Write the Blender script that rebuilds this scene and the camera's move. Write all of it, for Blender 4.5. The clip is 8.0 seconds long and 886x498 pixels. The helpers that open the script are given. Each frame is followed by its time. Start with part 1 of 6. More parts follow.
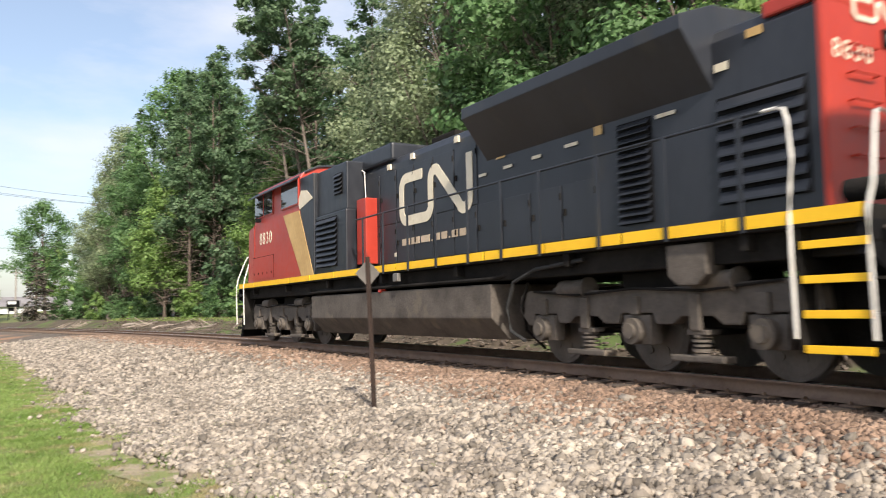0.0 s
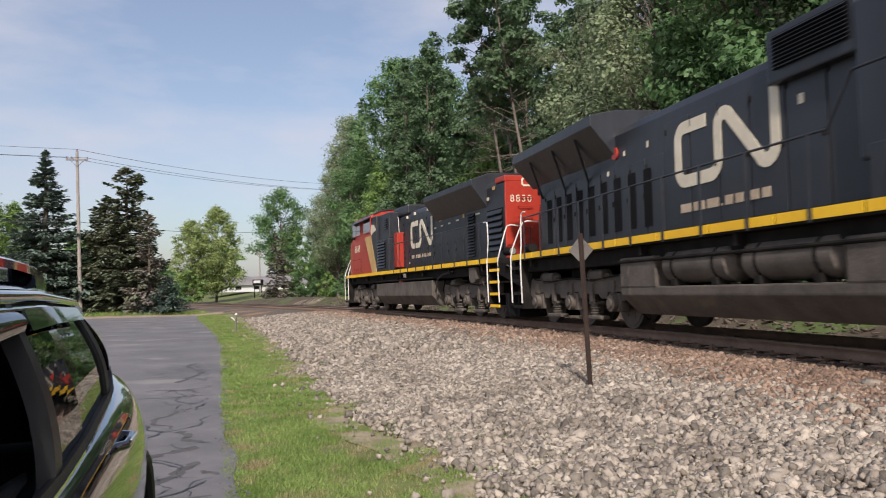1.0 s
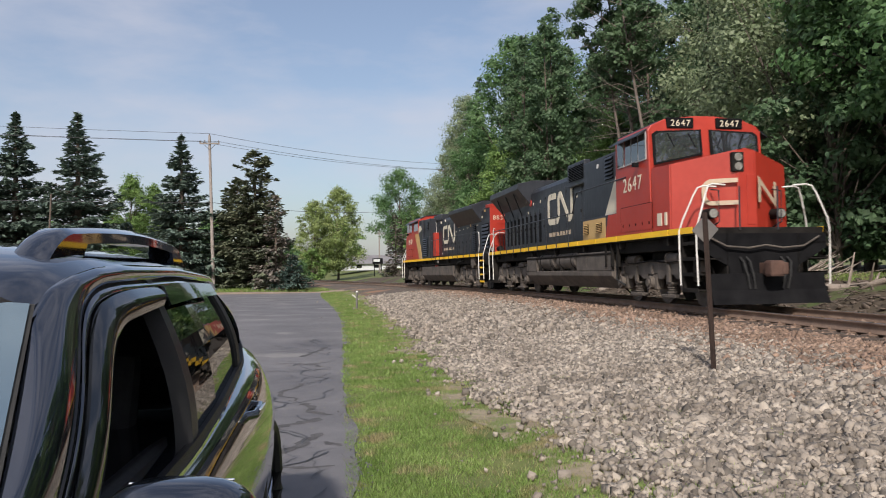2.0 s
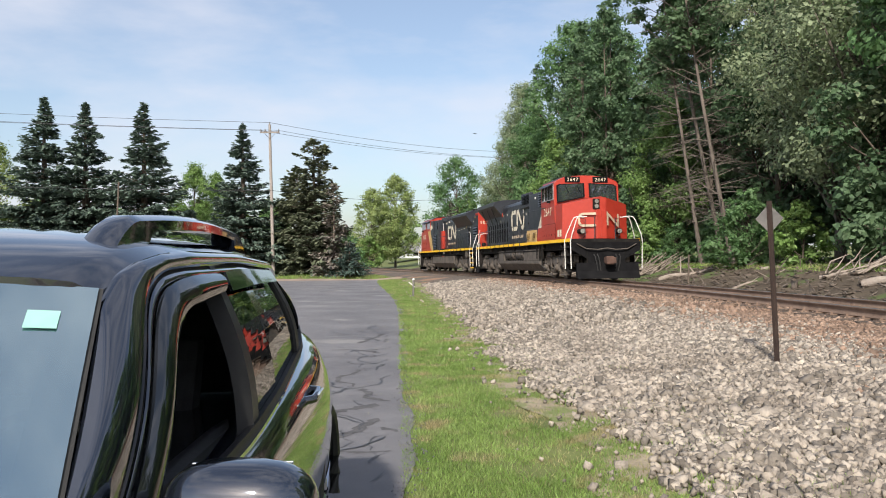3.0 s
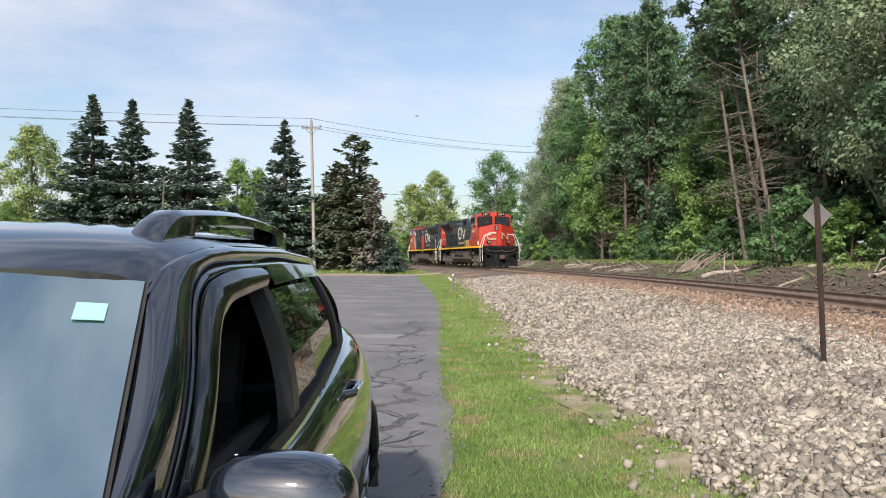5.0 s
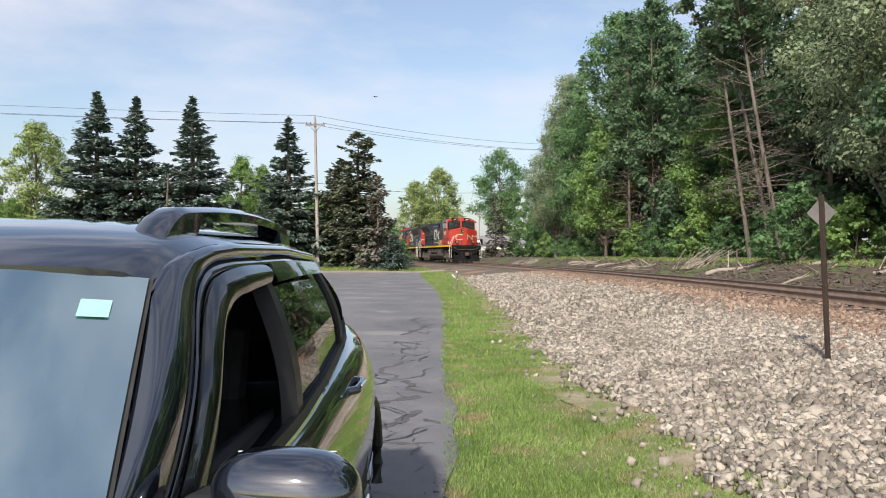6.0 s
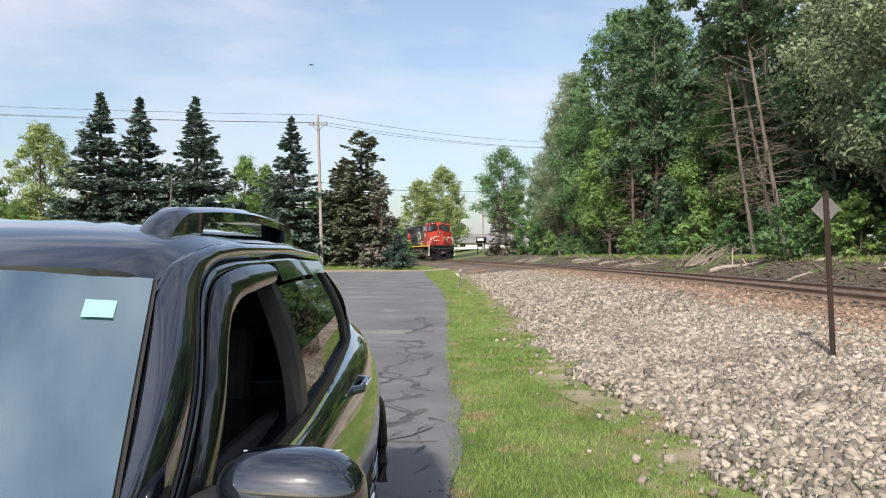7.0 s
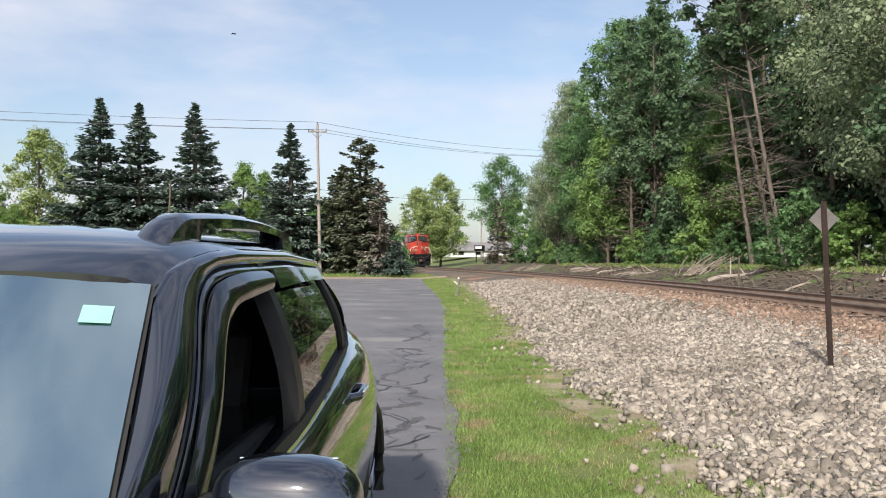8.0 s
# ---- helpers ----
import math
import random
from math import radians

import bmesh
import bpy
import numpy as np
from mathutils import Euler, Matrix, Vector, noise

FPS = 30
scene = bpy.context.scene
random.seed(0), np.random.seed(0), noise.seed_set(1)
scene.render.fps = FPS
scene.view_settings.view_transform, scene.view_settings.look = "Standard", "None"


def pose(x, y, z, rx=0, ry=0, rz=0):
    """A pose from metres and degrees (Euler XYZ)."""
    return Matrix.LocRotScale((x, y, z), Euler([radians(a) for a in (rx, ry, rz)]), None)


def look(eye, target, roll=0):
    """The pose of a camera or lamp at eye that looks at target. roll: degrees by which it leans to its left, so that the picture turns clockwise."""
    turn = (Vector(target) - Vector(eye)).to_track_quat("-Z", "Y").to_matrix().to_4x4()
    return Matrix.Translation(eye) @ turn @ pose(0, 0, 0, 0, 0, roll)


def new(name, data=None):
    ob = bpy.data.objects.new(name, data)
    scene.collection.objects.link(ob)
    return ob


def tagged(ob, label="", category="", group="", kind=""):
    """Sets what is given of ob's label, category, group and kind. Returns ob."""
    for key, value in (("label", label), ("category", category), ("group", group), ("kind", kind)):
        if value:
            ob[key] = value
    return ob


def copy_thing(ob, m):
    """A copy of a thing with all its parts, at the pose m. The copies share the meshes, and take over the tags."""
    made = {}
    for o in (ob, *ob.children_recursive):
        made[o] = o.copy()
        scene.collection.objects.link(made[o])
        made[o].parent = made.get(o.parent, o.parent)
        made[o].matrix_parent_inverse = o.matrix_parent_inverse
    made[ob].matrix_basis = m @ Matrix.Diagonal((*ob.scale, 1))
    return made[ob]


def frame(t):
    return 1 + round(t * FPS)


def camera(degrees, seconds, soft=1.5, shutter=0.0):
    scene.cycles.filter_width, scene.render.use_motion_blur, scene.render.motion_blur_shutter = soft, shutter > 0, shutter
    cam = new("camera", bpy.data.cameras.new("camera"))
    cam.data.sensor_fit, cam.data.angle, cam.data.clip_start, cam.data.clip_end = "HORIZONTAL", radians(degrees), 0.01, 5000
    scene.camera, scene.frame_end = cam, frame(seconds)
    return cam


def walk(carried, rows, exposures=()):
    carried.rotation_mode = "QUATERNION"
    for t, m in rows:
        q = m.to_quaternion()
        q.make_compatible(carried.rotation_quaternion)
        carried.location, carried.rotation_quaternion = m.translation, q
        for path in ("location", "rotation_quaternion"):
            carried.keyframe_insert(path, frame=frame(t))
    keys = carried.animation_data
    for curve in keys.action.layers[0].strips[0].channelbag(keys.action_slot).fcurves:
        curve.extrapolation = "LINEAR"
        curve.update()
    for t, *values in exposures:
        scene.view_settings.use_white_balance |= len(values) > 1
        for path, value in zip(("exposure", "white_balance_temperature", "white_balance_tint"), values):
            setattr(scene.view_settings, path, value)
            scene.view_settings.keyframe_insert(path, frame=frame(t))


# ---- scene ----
# The camera stands beside the parked car and turns from the track to the drive.
EYE = (0.0, 0.0, 1.5)
TURN = [  # seconds, yaw, pitch, roll
    (0.0, -30.796, 4.305, 1.117), (0.5, -21.457, 3.265, 1.173), (1.0, -15.608, 2.998, 1.286),
    (1.5, -10.865, 2.511, 0.992), (2.0, -7.27, 1.683, 0.79), (3.5, -2.109, 0.743, 0.218),
    (4.0, -1.217, 0.619, 0.117), (4.5, -0.686, 0.616, 0.132), (6.0, -0.144, 0.363, 0.049),
    (6.5, 0.001, 0.277, 0.217), (7.0, 0.124, 0.263, 0.385), (7.5, 0.2, 0.265, 0.312), (8.0, 0.0, 0.82, 0.0)]
EXPOSURE = [(0.0, 0.83, 6950, 11), (0.5, 0.54, 7000, 12), (1.0, 0.2, 6700, 15), (1.5, 0.06, 6600, 16), (2.0, 0.1, 6600, 13), (3.3, 0.57, 6650, 10), (8.0, 0.55, 6650, 10)]  # seconds, stops, kelvin, tint
cam = camera(57.94, 8.0, soft=1.0, shutter=0.18)
walk(cam, [(t, pose(*EYE, 90 + p, r, y)) for t, y, p, r in TURN], EXPOSURE)

# Daylight: a hazy sun behind the camera and a blue sky with thin cloud.
SUN_WAY = Vector((-0.32, -1.0, 0.82)).normalized()
sky_world = bpy.data.worlds.new("sky")
scene.world = sky_world
sky_world.use_nodes = True
wn, wl = sky_world.node_tree.nodes, sky_world.node_tree.links
sky_tex = wn.new("ShaderNodeTexSky")
sky_tex.sky_type = "NISHITA"
sky_tex.sun_disc = False
sky_tex.sun_elevation = math.asin(SUN_WAY.z)
sky_tex.sun_rotation = math.atan2(SUN_WAY.x, SUN_WAY.y)
sky_tex.air_density, sky_tex.dust_density, sky_tex.ozone_density = 1.0, 2.0, 1.5
cloud_tc = wn.new("ShaderNodeTexCoord")
cloud_map = wn.new("ShaderNodeMapping")
cloud_map.inputs["Scale"].default_value = (1.6, 1.6, 5.0)
cloud_noise = wn.new("ShaderNodeTexNoise")
cloud_noise.inputs["Scale"].default_value = 1.7
cloud_noise.inputs["Detail"].default_value = 7.0
cloud_noise.inputs["Roughness"].default_value = 0.55
cloud_ramp = wn.new("ShaderNodeValToRGB")
cloud_ramp.color_ramp.elements[0].position, cloud_ramp.color_ramp.elements[1].position = 0.42, 0.74
cloud_soft = wn.new("ShaderNodeMath")
cloud_soft.operation = "MULTIPLY_ADD"
cloud_soft.inputs[1].default_value, cloud_soft.inputs[2].default_value = 0.75, 0.12
cloud_mix = wn.new("ShaderNodeMixRGB")
cloud_mix.inputs[2].default_value = (4.9, 5.05, 5.7, 1)
wl.new(cloud_tc.outputs["Generated"], cloud_map.inputs[0])
wl.new(cloud_map.outputs[0], cloud_noise.inputs["Vector"])
wl.new(cloud_noise.outputs["Fac"], cloud_ramp.inputs[0])
wl.new(cloud_ramp.outputs["Color"], cloud_soft.inputs[0])
wl.new(cloud_soft.outputs[0], cloud_mix.inputs[0])
wl.new(sky_tex.outputs[0], cloud_mix.inputs[1])
wl.new(cloud_mix.outputs[0], wn["Background"].inputs["Color"])
wn["Background"].inputs["Strength"].default_value = 0.12
sun = new("sun", bpy.data.lights.new("sun", "SUN"))
sun.data.energy, sun.data.angle, sun.data.color = 3.8, radians(3.0), (1.0, 0.95, 0.87)
sun.matrix_world = look(SUN_WAY * 100, (0, 0, 0))


# ---- materials ----
def mat(name, low, high, scale=4.0, rough=0.6, metal=0.0, bump=0.0, bump_scale=60.0, fine=0.35, spread=0.0,
        coat=0.0, gloss_drift=0.12, through_light=0.0, stretch=(1, 1, 1), detail=6.0, spot=None, spot_at=0.62, spot_scale=1.5):
    """A surface whose colour drifts between low and high at a coarse and a fine scale, with relief. spread: how much one
    piece differs from the next. spot: a third colour in patches."""
    m = bpy.data.materials.new(name)
    m.use_nodes = True
    n, l = m.node_tree.nodes, m.node_tree.links
    b = n["Principled BSDF"]
    tc = n.new("ShaderNodeTexCoord")
    mp = n.new("ShaderNodeMapping")
    mp.inputs["Scale"].default_value = stretch
    l.new(tc.outputs["Object"], mp.inputs[0])
    a, c = n.new("ShaderNodeTexNoise"), n.new("ShaderNodeTexNoise")
    for node, s in ((a, scale), (c, scale * 9)):
        l.new(mp.outputs[0], node.inputs["Vector"])
        node.inputs["Scale"].default_value, node.inputs["Detail"].default_value = s, detail
    blend = n.new("ShaderNodeMixRGB")
    blend.inputs[0].default_value = fine
    l.new(a.outputs["Fac"], blend.inputs[1]), l.new(c.outputs["Fac"], blend.inputs[2])
    ramp = n.new("ShaderNodeValToRGB")
    ramp.color_ramp.elements[0].position, ramp.color_ramp.elements[1].position = 0.33, 0.67
    ramp.color_ramp.elements[0].color, ramp.color_ramp.elements[1].color = (*low, 1), (*high, 1)
    l.new(blend.outputs[0], ramp.inputs[0])
    out = ramp.outputs[0]
    if spot:
        s = n.new("ShaderNodeTexNoise")
        s.inputs["Scale"].default_value, s.inputs["Detail"].default_value = spot_scale, 8
        l.new(mp.outputs[0], s.inputs["Vector"])
        r = n.new("ShaderNodeValToRGB")
        r.color_ramp.elements[0].position, r.color_ramp.elements[1].position = spot_at, spot_at + 0.1
        l.new(s.outputs["Fac"], r.inputs[0])
        mix = n.new("ShaderNodeMixRGB")
        mix.inputs[2].default_value = (*spot, 1)
        l.new(r.outputs[0], mix.inputs[0]), l.new(out, mix.inputs[1])
        out = mix.outputs[0]
    if spread:
        g, hsv, ma = n.new("ShaderNodeNewGeometry"), n.new("ShaderNodeHueSaturation"), n.new("ShaderNodeMapRange")
        ma.inputs["To Min"].default_value, ma.inputs["To Max"].default_value = 1 - spread, 1 + spread
        l.new(g.outputs["Random Per Island"], ma.inputs["Value"])
        l.new(ma.outputs[0], hsv.inputs["Value"]), l.new(out, hsv.inputs["Color"])
        out = hsv.outputs[0]
    l.new(out, b.inputs["Base Color"])
    b.inputs["Metallic"].default_value = metal
    rr = n.new("ShaderNodeMapRange")
    rr.inputs["To Min"].default_value, rr.inputs["To Max"].default_value = max(rough - gloss_drift, 0.02), min(rough + gloss_drift, 1)
    l.new(c.outputs["Fac"], rr.inputs["Value"]), l.new(rr.outputs[0], b.inputs["Roughness"])
    if coat:
        b.inputs["Coat Weight"].default_value, b.inputs["Coat Roughness"].default_value = coat, 0.03
    if bump:
        bn, bp = n.new("ShaderNodeTexNoise"), n.new("ShaderNodeBump")
        bn.inputs["Scale"].default_value, bn.inputs["Detail"].default_value = bump_scale, 5
        l.new(mp.outputs[0], bn.inputs["Vector"])
        bp.inputs["Strength"].default_value, bp.inputs["Distance"].default_value = bump, 0.02
        l.new(bn.outputs["Fac"], bp.inputs["Height"]), l.new(bp.outputs[0], b.inputs["Normal"])
    if through_light:
        tr, ad = n.new("ShaderNodeBsdfTranslucent"), n.new("ShaderNodeMixShader")
        l.new(out, tr.inputs["Color"])
        ad.inputs[0].default_value = through_light
        l.new(b.outputs[0], ad.inputs[1]), l.new(tr.outputs[0], ad.inputs[2])
        l.new(ad.outputs[0], n["Material Output"].inputs["Surface"])
    return m


def glass_mat(name, tint, rough=0.02, clear=0.25, mirror=0.0):
    """Tinted pane: sharp reflections over a partly see-through tint."""
    m = bpy.data.materials.new(name)
    m.use_nodes = True
    n, l = m.node_tree.nodes, m.node_tree.links
    b = n["Principled BSDF"]
    b.inputs["Base Color"].default_value, b.inputs["Roughness"].default_value = (*tint, 1), rough
    b.inputs["Specular IOR Level"].default_value = 0.9
    tr, mx = n.new("ShaderNodeBsdfTransparent"), n.new("ShaderNodeMixShader")
    tr.inputs["Color"].default_value = (0.5, 0.55, 0.52, 1)
    mx.inputs[0].default_value = clear
    l.new(b.outputs[0], mx.inputs[1]), l.new(tr.outputs[0], mx.inputs[2])
    if mirror:
        gl, m2 = n.new("ShaderNodeBsdfGlossy"), n.new("ShaderNodeMixShader")
        gl.inputs["Roughness"].default_value = rough
        m2.inputs[0].default_value = mirror
        l.new(mx.outputs[0], m2.inputs[1]), l.new(gl.outputs[0], m2.inputs[2])
        mx = m2
    l.new(mx.outputs[0], n["Material Output"].inputs["Surface"])
    return m


GRASS = mat("grass_soil", (0.0774, 0.0989, 0.0258), (0.163, 0.189, 0.0559), 0.9, 0.9, bump=0.6, bump_scale=30, spot=(0.2, 0.16, 0.09), spot_at=0.6, spot_scale=0.7)
BLADE = mat("grass_blade", (0.121, 0.215, 0.0385), (0.297, 0.396, 0.121), 0.9, 0.6, spread=0.4, through_light=0.35, spot=(0.36, 0.3, 0.16), spot_at=0.54, spot_scale=1.9)
DRY_BLADE = mat("dry_grass_blade", (0.2, 0.19, 0.07), (0.42, 0.38, 0.2), 0.9, 0.7, spread=0.4, through_light=0.3)
SOIL = mat("woodland_soil", (0.044, 0.032, 0.0224), (0.12, 0.092, 0.064), 0.9, 0.95, bump=0.9, bump_scale=9, spot=(0.08, 0.12, 0.03), spot_at=0.52, spot_scale=0.35)
VERGE_SOIL = mat("verge_soil", (0.18, 0.14, 0.095), (0.38, 0.32, 0.23), 2.5, 0.95, bump=0.8, bump_scale=40, spot=(0.17, 0.2, 0.07), spot_at=0.47, spot_scale=3)
# bed coloured dark: painted shade for the gaps between loose stones
BALLAST_BED = mat("ballast_bed", (0.05, 0.04, 0.032), (0.17, 0.14, 0.115), 7, 0.9, bump=1.0, bump_scale=24, spot=(0.3, 0.17, 0.1), spot_at=0.56, spot_scale=0.25)
STONE = mat("crushed_limestone", (0.185, 0.155, 0.126), (0.374, 0.327, 0.273), 1.2, 0.9, bump=0.6, bump_scale=60, spread=0.55)
STONE_BROWN = mat("rust_stained_stone", (0.155, 0.0946, 0.0645), (0.327, 0.232, 0.172), 1.2, 0.9, bump=0.5, bump_scale=60, spread=0.45)
ASPHALT = mat("asphalt", (0.11, 0.108, 0.117), (0.2, 0.193, 0.198), 0.5, 0.75, bump=0.5, bump_scale=130, spot=(0.26, 0.25, 0.24), spot_at=0.6, spot_scale=0.45)
FADED_LINE = mat("faded_line", (0.17, 0.165, 0.165), (0.34, 0.33, 0.32), 3, 0.8, spot=(0.15, 0.147, 0.15), spot_at=0.5, spot_scale=2.5)
TAR = mat("tar", (0.025, 0.025, 0.027), (0.055, 0.055, 0.058), 3, 0.5, bump=0.3, bump_scale=60)
RAIL = mat("rail_steel", (0.156, 0.102, 0.0738), (0.271, 0.189, 0.139), 3, 0.7, metal=0.15, bump=0.2)
RAIL_TOP = mat("rail_head", (0.3, 0.29, 0.28), (0.45, 0.44, 0.43), 3, 0.3, metal=0.9)
TIE = mat("creosote_wood", (0.05, 0.036, 0.028), (0.13, 0.098, 0.078), 2, 0.9, bump=0.6, stretch=(1, 6, 6))
BLACK = mat("black_paint", (0.0121, 0.0142, 0.0196), (0.027, 0.0304, 0.0392), 0.9, 0.42, bump=0.06, bump_scale=5, spot=(0.032, 0.031, 0.031), spot_at=0.6, stretch=(1, 1, 0.4))
RED = mat("red_paint", (0.34, 0.03, 0.018), (0.45, 0.046, 0.027), 0.8, 0.4, bump=0.05, bump_scale=6, spot=(0.42, 0.05, 0.03), spot_at=0.64)
YELLOW = mat("yellow_paint", (0.85, 0.47, 0.015), (0.95, 0.58, 0.022), 1.5, 0.5, spot=(0.5, 0.3, 0.06), spot_at=0.66, spot_scale=2)
CREAM = mat("cream_paint", (0.62, 0.55, 0.42), (0.76, 0.69, 0.55), 2, 0.55, spot=(0.5, 0.4, 0.26), spot_at=0.64)
TAN = mat("faded_tan_paint", (0.44, 0.27, 0.1), (0.62, 0.42, 0.18), 1.5, 0.6)
WHITE = mat("white_rail_paint", (0.62, 0.6, 0.56), (0.8, 0.78, 0.74), 3, 0.5, spot=(0.3, 0.26, 0.22), spot_at=0.62, spot_scale=4)
GRIME = mat("grimy_steel", (0.053, 0.0445, 0.0378), (0.133, 0.112, 0.0952), 2.2, 0.8, bump=0.4, bump_scale=30, spot=(0.14, 0.115, 0.09), spot_at=0.6, spot_scale=2.5)
STEEL_DARK = mat("near_black_steel", (0.008, 0.0075, 0.007), (0.026, 0.023, 0.021), 2.2, 0.85, bump=0.4, bump_scale=30)
VENT = mat("vent_black", (0.005, 0.005, 0.006), (0.013, 0.013, 0.014), 3, 0.88)
for dull_black in (STEEL_DARK, VENT):  # near black, hardly any sheen
    dull_black.node_tree.nodes["Principled BSDF"].inputs["Specular IOR Level"].default_value = 0.12
WHEEL = mat("wheel_steel", (0.07, 0.062, 0.056), (0.14, 0.125, 0.115), 3, 0.55, metal=0.5, bump=0.2)
LENS = mat("lamp_glass", (0.16, 0.15, 0.13), (0.3, 0.29, 0.27), 14, 0.12, coat=1.0)
CAB_GLASS = glass_mat("cab_glass", (0.03, 0.035, 0.04), clear=0.12, mirror=0.13)
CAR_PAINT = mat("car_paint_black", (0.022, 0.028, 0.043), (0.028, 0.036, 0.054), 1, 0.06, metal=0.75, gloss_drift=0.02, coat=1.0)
CAR_PAINT.node_tree.nodes["Principled BSDF"].inputs["Coat IOR"].default_value = 2.1  # bluish metal base and over-strong coat stand in for brighter sky reflections
CAR_TRIM = mat("car_black_trim", (0.012, 0.012, 0.013), (0.024, 0.024, 0.025), 6, 0.55, bump=0.15, bump_scale=300)
CHROME = mat("chrome", (0.7, 0.7, 0.72), (0.8, 0.8, 0.82), 3, 0.1, metal=1.0)
RUBBER = mat("rubber", (0.012, 0.012, 0.012), (0.03, 0.03, 0.03), 8, 0.8, bump=0.2)
CAR_GLASS = glass_mat("car_glass", (0.004, 0.006, 0.006), clear=0.3, mirror=0.22)
WINDSHIELD = glass_mat("windshield_glass", (0.03, 0.065, 0.08), clear=0.45, mirror=0.5)
for node in WINDSHIELD.node_tree.nodes:  # reflections coloured bluer, standing in for the blue sky
    if node.type == "BSDF_GLOSSY":
        node.inputs["Color"].default_value = (0.8, 0.97, 1.0, 1)
SEAT = mat("seat_cloth", (0.02, 0.02, 0.022), (0.045, 0.045, 0.048), 12, 0.9, bump=0.3, bump_scale=200)
BARK = mat("bark", (0.06, 0.045, 0.035), (0.17, 0.135, 0.11), 3, 0.95, bump=1.0, bump_scale=18, stretch=(1, 1, 0.25))
BARK_PALE = mat("pale_bark", (0.0935, 0.0765, 0.0638), (0.204, 0.17, 0.145), 3, 0.9, bump=0.8, bump_scale=18, stretch=(1, 1, 0.25))
DEADWOOD = mat("dead_wood", (0.17, 0.135, 0.11), (0.4, 0.34, 0.29), 2, 0.9, bump=0.7, bump_scale=20)
LEAF = mat("leaf_green", (0.0952, 0.196, 0.0739), (0.207, 0.342, 0.146), 0.25, 0.55, spread=0.3, through_light=0.5)
LEAF_LIGHT = mat("leaf_fresh", (0.151, 0.263, 0.0672), (0.291, 0.42, 0.146), 0.25, 0.55, spread=0.3, through_light=0.5)
LEAF_GREY = mat("leaf_silvery", (0.201, 0.259, 0.144), (0.38, 0.448, 0.27), 0.25, 0.55, spread=0.3, through_light=0.5)
LEAF_DARK = mat("leaf_dark", (0.078, 0.15, 0.0754), (0.179, 0.273, 0.143), 0.25, 0.6, spread=0.3, through_light=0.5)
LEAF_PALE = mat("leaf_pale", (0.24, 0.312, 0.108), (0.396, 0.468, 0.192), 0.25, 0.55, spread=0.3, through_light=0.5)
NEEDLE = mat("spruce_needle", (0.0625, 0.1, 0.0775), (0.15, 0.206, 0.163), 0.3, 0.7, spread=0.25, through_light=0.12)
NEEDLE_BROWN = mat("browned_needle", (0.0816, 0.106, 0.066), (0.18, 0.198, 0.12), 0.3, 0.75, spread=0.25, through_light=0.12)
NEEDLE_GREY = mat("bare_grey_twig", (0.13, 0.115, 0.1), (0.24, 0.21, 0.18), 0.3, 0.85, spread=0.4, spot=(0.08, 0.11, 0.07), spot_at=0.5)
NEEDLE_BLUE = mat("blue_needle", (0.05, 0.09, 0.075), (0.115, 0.175, 0.15), 0.3, 0.7, spread=0.4, through_light=0.12)
POLE_WOOD = mat("weathered_pole", (0.22, 0.19, 0.17), (0.38, 0.34, 0.31), 2, 0.9, bump=0.5, stretch=(4, 4, 0.4))
POST_STEEL = mat("rusty_post", (0.021, 0.0132, 0.0108), (0.054, 0.033, 0.0252), 5, 0.8, metal=0.3, bump=0.4)
SIGN_BACK = mat("sign_back", (0.16, 0.15, 0.14), (0.24, 0.225, 0.21), 3, 0.55, metal=0.5, spot=(0.12, 0.09, 0.07), spot_at=0.66, spot_scale=4)
SIDING = mat("white_siding", (0.528, 0.544, 0.56), (0.64, 0.648, 0.656), 0.4, 0.7)
SHINGLE = mat("grey_shingle", (0.15, 0.14, 0.145), (0.24, 0.23, 0.235), 0.8, 0.9)
WIRE = mat("cable", (0.04, 0.04, 0.045), (0.06, 0.06, 0.065), 3, 0.6)
STICKER = mat("pale_sticker", (0.24, 0.5, 0.42), (0.3, 0.56, 0.48), 4, 0.6)


# ---- mesh helpers ----
def part(name, bm, material, parent=None, label="", smooth=False):
    me = bpy.data.meshes.new(name)
    bmesh.ops.recalc_face_normals(bm, faces=bm.faces)
    bm.to_mesh(me)
    bm.free()
    for m in material if isinstance(material, (list, tuple)) else (material,):
        me.materials.append(m)
    if smooth:
        me.shade_smooth()
        me.set_sharp_from_angle(angle=radians(38))
    ob = new(name, me)
    if parent:
        ob.parent = parent
    return tagged(ob, label)


def raw(name, verts, faces, material, parent=None, label="", smooth=False):
    me = bpy.data.meshes.new(name)
    verts, faces = np.asarray(verts, dtype=np.float32), np.asarray(faces, dtype=np.int32)
    k = faces.shape[1]
    me.vertices.add(len(verts))
    me.vertices.foreach_set("co", verts.ravel())
    me.loops.add(faces.size)
    me.loops.foreach_set("vertex_index", faces.ravel())
    me.polygons.add(len(faces))
    me.polygons.foreach_set("loop_start", np.arange(0, faces.size, k, dtype=np.int32))
    me.update(calc_edges=True)
    me.validate()
    me.materials.append(material)
    if smooth:
        me.shade_smooth()
    ob = new(name, me)
    if parent:
        ob.parent = parent
    return tagged(ob, label)


def thing(name, m, label, category, group=""):
    ob = new(name)
    ob.empty_display_size = 0.2
    ob.matrix_world = m
    return tagged(ob, label, category, group)


